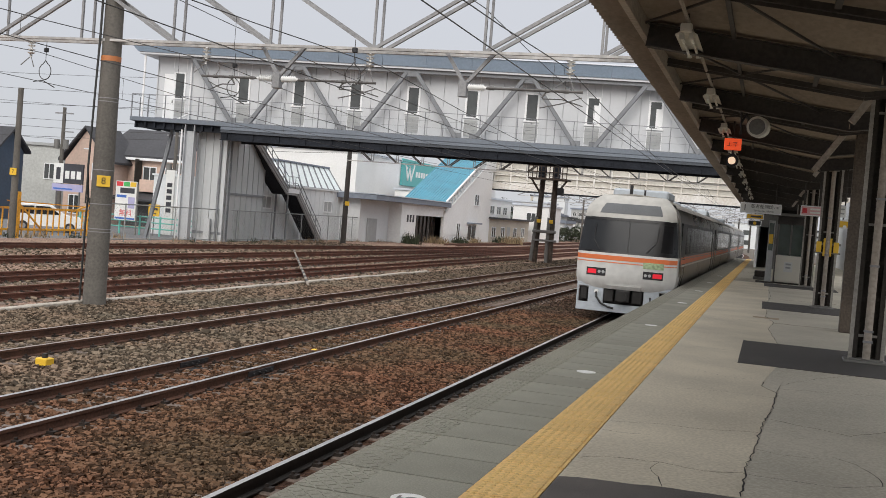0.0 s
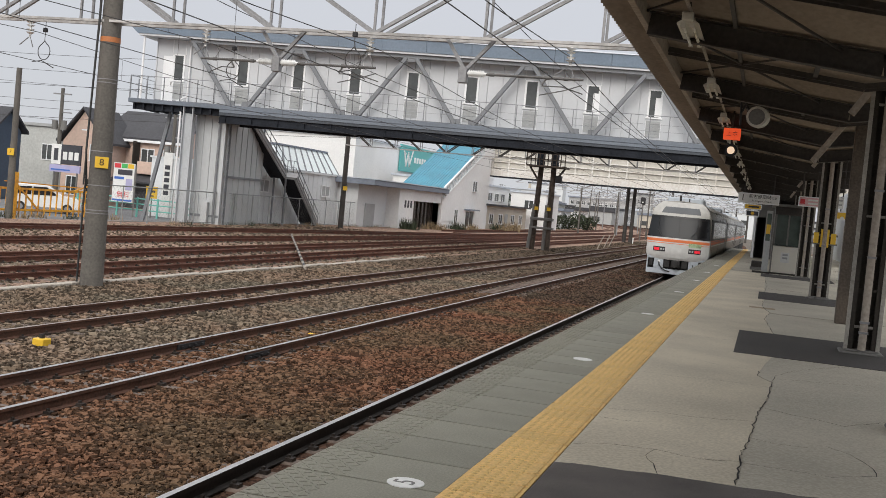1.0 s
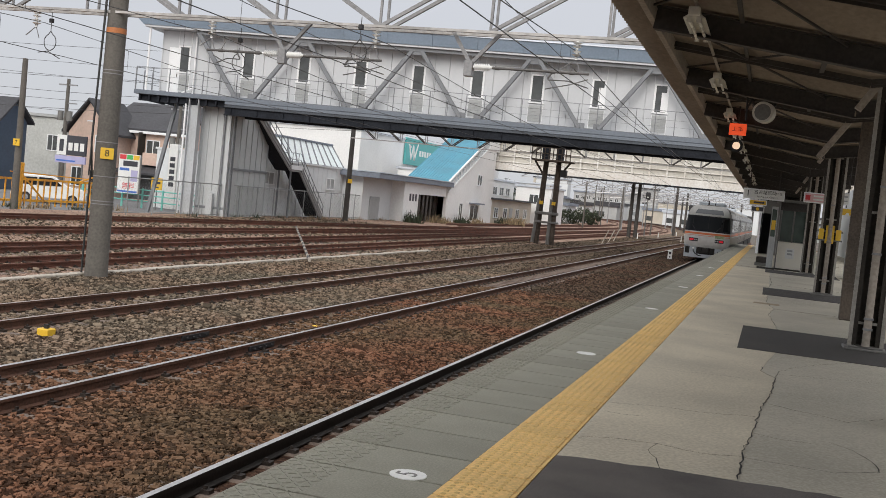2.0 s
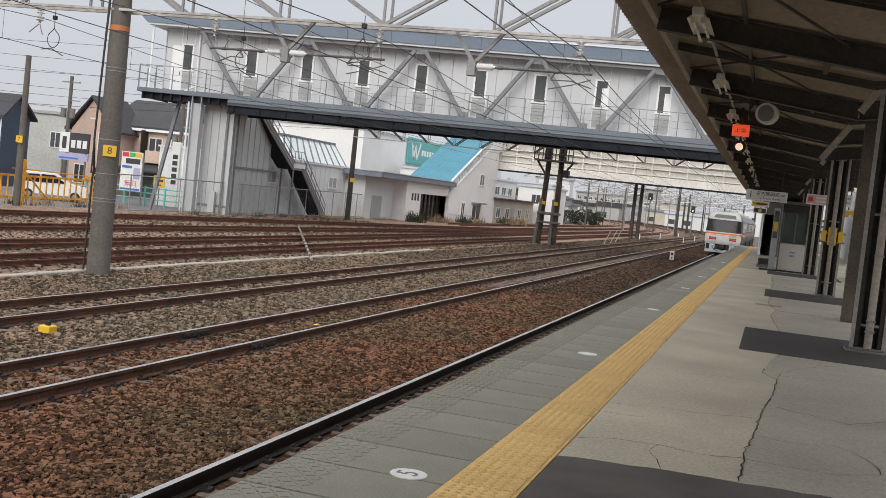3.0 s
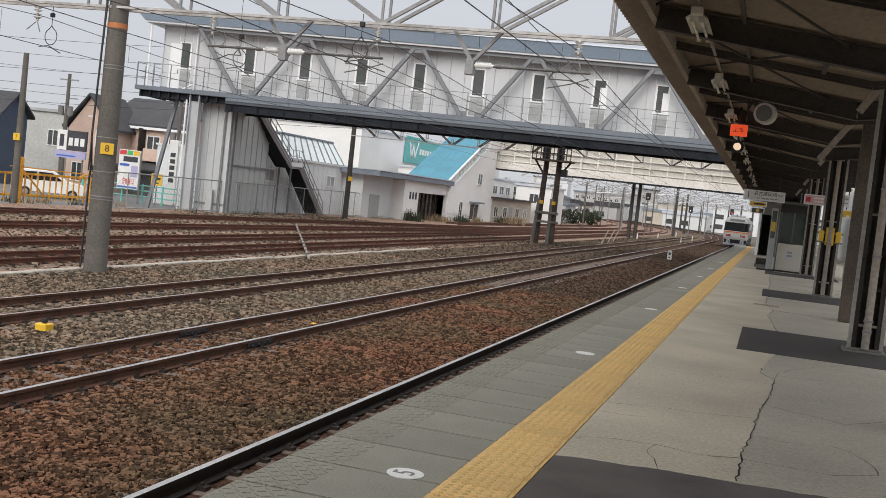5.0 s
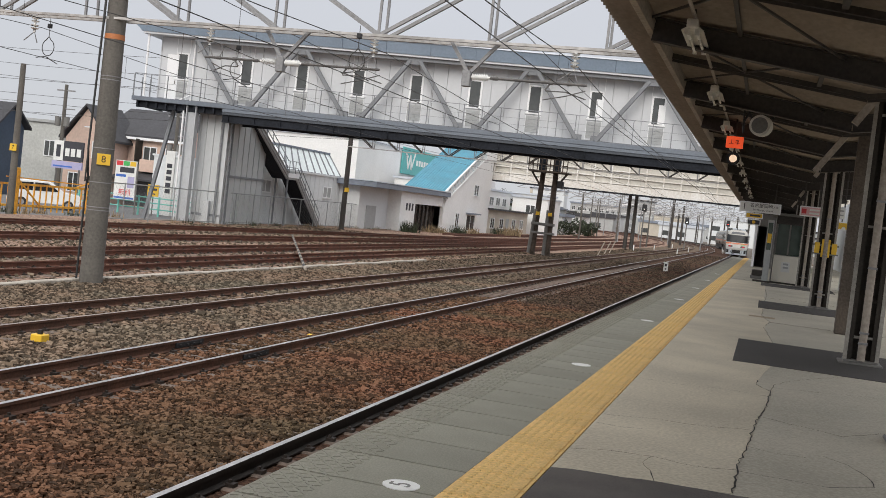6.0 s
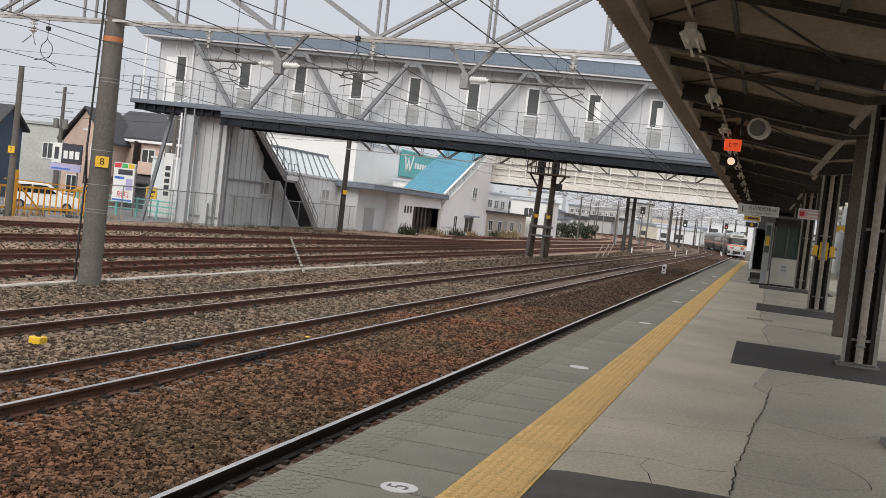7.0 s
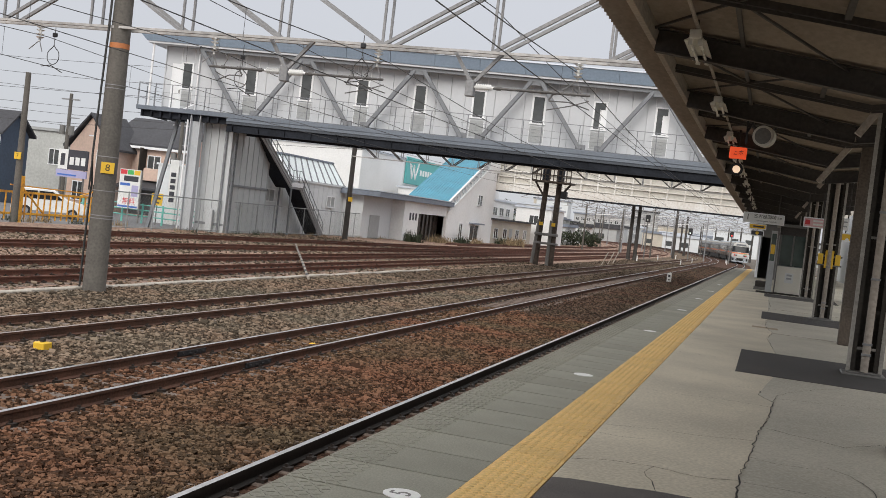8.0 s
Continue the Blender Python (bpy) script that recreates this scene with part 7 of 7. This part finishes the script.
MAIN_CRACK = [(-0.01, 6.53), (0.0, 7.0), (0.0, 7.47), (0.05, 7.95), (0.07, 8.65), (0.10, 9.25), (0.18, 10.09), (0.20, 10.7), (0.22, 11.27), (0.08, 11.67), (0.10, 12.04)]
bay = MAIN_CRACK + [(0.16, 12.8), (0.28, 14.0), (0.34, 15.6), (0.2, 18.2), (0.16, 19.6), (0.24, 21.0), (0.1, 22.6), (0.13, 25.0), (0.16, 40.0), (-1.084, 40.0), (-1.084, 6.34)]
n = len(bay)
s = Shape().add([(x, y, PZ + 0.002) for x, y in bay] + [(x, y, PZ - 0.03) for x, y in bay],
                [tuple(range(n))] + [(i, n + i, n + (i + 1) % n, (i + 1) % n) for i in range(n)])
part("concrete_bay", s, M_CONCPALE, plat, "paler bay of concrete beside the yellow strip")
crack(MAIN_CRACK, 0.0075, 1)
crack([(0.22, 11.27), (0.26, 11.8), (0.39, 12.24), (0.7, 12.9), (1.06, 13.47), (1.49, 14.06)], 0.0035, 10)
crack([(0.32, 14.4), (0.35, 15.55), (0.28, 16.7), (0.2, 18.2), (0.15, 19.5), (0.24, 21), (0.1, 22.5), (0.12, 24.9)], 0.0060, 2)
crack([(0.14, 28), (0.2, 31), (0.15, 35)], 0.0065, 3)
crack([(-1.06, 8.45), (-0.63, 8.63), (-0.36, 8.62), (0.06, 8.82)], 0.0040, 4)
crack([(-1.07, 8.05), (-0.9, 8.02), (-0.72, 8.1)], 0.0040, 14)
crack([(-1.07, 6.95), (-1.0, 7.03), (-0.82, 7.13), (-0.55, 7.18), (-0.26, 7.09), (-0.01, 7.22)], 0.0045, 5)
crack([(-0.55, 7.18), (-0.58, 6.95), (-0.53, 6.75), (-0.46, 6.47)], 0.0045, 8)
crack([(0.16, 9.55), (0.36, 9.42), (0.52, 9.36), (0.78, 9.2), (1.12, 9.66), (1.6, 9.9)], 0.0050, 6)
crack([(-0.01, 7.19), (0.31, 7.18), (0.58, 7.17), (0.86, 7.40), (0.85, 7.74), (0.74, 8.03), (0.6, 8.2)], 0.0045, 7)
crack([(0.05, 8.1), (0.25, 8.0), (0.45, 8.05)], 0.0040, 9)
crack([(-1.05, 10.8), (-0.72, 10.77), (-0.23, 10.92), (0.18, 10.9)], 0.0028, 11)
crack([(0.24, 11.6), (0.7, 11.75), (1.3, 12.0)], 0.0035, 12)
crack([(-0.55, 12.3), (-0.3, 12.1), (0.05, 12.15)], 0.0025, 13)
for yj in (15.0, 20.9, 29.8, 41.0, 52.0):
    part("screed_joint", Shape().box(-1.08, yj, PZ - 0.01, 4.5, yj + 0.012, PZ + 0.002), M_JOINT, plat)
single("stained_patch", Shape().box(-0.15, 21.9, PZ - 0.01, 0.35, 22.3, PZ + 0.003), mat("tan_stain", (0.34, 0.27, 0.18), 0.9, vary=0.2), "tan repaired patch in the concrete", "patch", kind="structure")

# ---- loose stones of the ballast ----
def stones(name, n, x0, x1, y0, y1, size, material, seed, label, lift=0.0, taper=1.6):
    """Angular stones strewn thickly near the platform, more thinly further off; none on the rails."""
    rng = np.random.default_rng(seed)
    x = rng.uniform(x0, x1, n)
    y = y0 + (y1 - y0) * rng.uniform(0, 1, n) ** taper
    ok = np.ones(n, bool)
    for c in (C1 - 0.575, C1 + 0.575, C1 - 4.775, C1 - 3.585, C1 - 8.36, C1 - 7.14):
        ok &= np.abs(x - c) > 0.12
    for c in (C1, C1 - 4.18, C1 - 7.75):
        sl = (np.abs(x - c) < 0.98) & (np.abs((y - 4.0) % 0.575) < 0.2)
        ok &= ~(sl & (rng.uniform(0, 1, n) < 0.75))
    x, y = x[ok], y[ok]
    n = len(x)
    base = np.array([(sx, sy, sz) for sz in (-1, 1) for sy in (-1, 1) for sx in (-1, 1)], float) * 0.5
    s = size * rng.lognormal(0, 0.28, n) * (1 + 0.35 * (y - y0) / (y1 - y0))
    v = base[None] * np.stack([s * rng.uniform(0.9, 1.5, n), s * rng.uniform(0.7, 1.1, n), s * rng.uniform(0.5, 0.85, n)], 1)[:, None, :]
    v = v * rng.uniform(0.5, 1.2, v.shape)
    a, b = rng.uniform(0, math.tau, n), rng.normal(0, 0.45, n)
    ca, sa, cb, sb = np.cos(a)[:, None], np.sin(a)[:, None], np.cos(b)[:, None], np.sin(b)[:, None]
    X, Y, Z = v[..., 0], v[..., 1] * cb - v[..., 2] * sb, v[..., 1] * sb + v[..., 2] * cb
    v = np.stack([X * ca - Y * sa + x[:, None], X * sa + Y * ca + y[:, None], Z - 0.165 + lift + rng.uniform(-0.008, 0.022, n)[:, None]], 2)
    quad = np.array([(0, 2, 3, 1), (4, 5, 7, 6), (0, 1, 5, 4), (2, 6, 7, 3), (0, 4, 6, 2), (1, 3, 7, 5)])
    f = (quad[None] + (np.arange(n) * 8)[:, None, None]).reshape(-1, 4)
    me = bpy.data.meshes.new(name)
    me.vertices.add(n * 8)
    me.vertices.foreach_set("co", v.reshape(-1))
    me.loops.add(len(f) * 4)
    me.loops.foreach_set("vertex_index", f.reshape(-1).astype(np.int32))
    me.polygons.add(len(f))
    me.polygons.foreach_set("loop_start", np.arange(0, len(f) * 4, 4, dtype=np.int32))
    me.update(calc_edges=True)
    me.polygons.foreach_set("use_smooth", [False] * len(f))
    me.materials.append(material)
    tagged(new(name, me), label, "ballast", kind="stuff")


stones("ballast_stones", 70000, -8.7, -4.5, 4.5, 32, 0.037, M_STONE, 1, "loose reddish brown ballast stones beside the platform track")
stones("ballast_stones", 52000, -15.2, -8.5, 9.0, 40, 0.043, M_STONE_GREY, 2, "loose pale brown ballast stones between the outer tracks", taper=1.4)
stones("ballast_stones", 16000, -31.5, -15.5, 18.0, 75, 0.065, M_STONE_GREY, 3, "loose rust-stained stones of the sidings", taper=1.2)
stones("ballast_stones", 26000, -8.0, -4.5, 31, 140, 0.045, M_STONE_DARK, 4, "loose reddish brown ballast stones further down the line", taper=1.2)
stones("ballast_stones", 20000, -15.2, -8.5, 38, 130, 0.05, M_STONE_BROWN, 5, "loose brown ballast stones further down the line", taper=1.2)

motions()
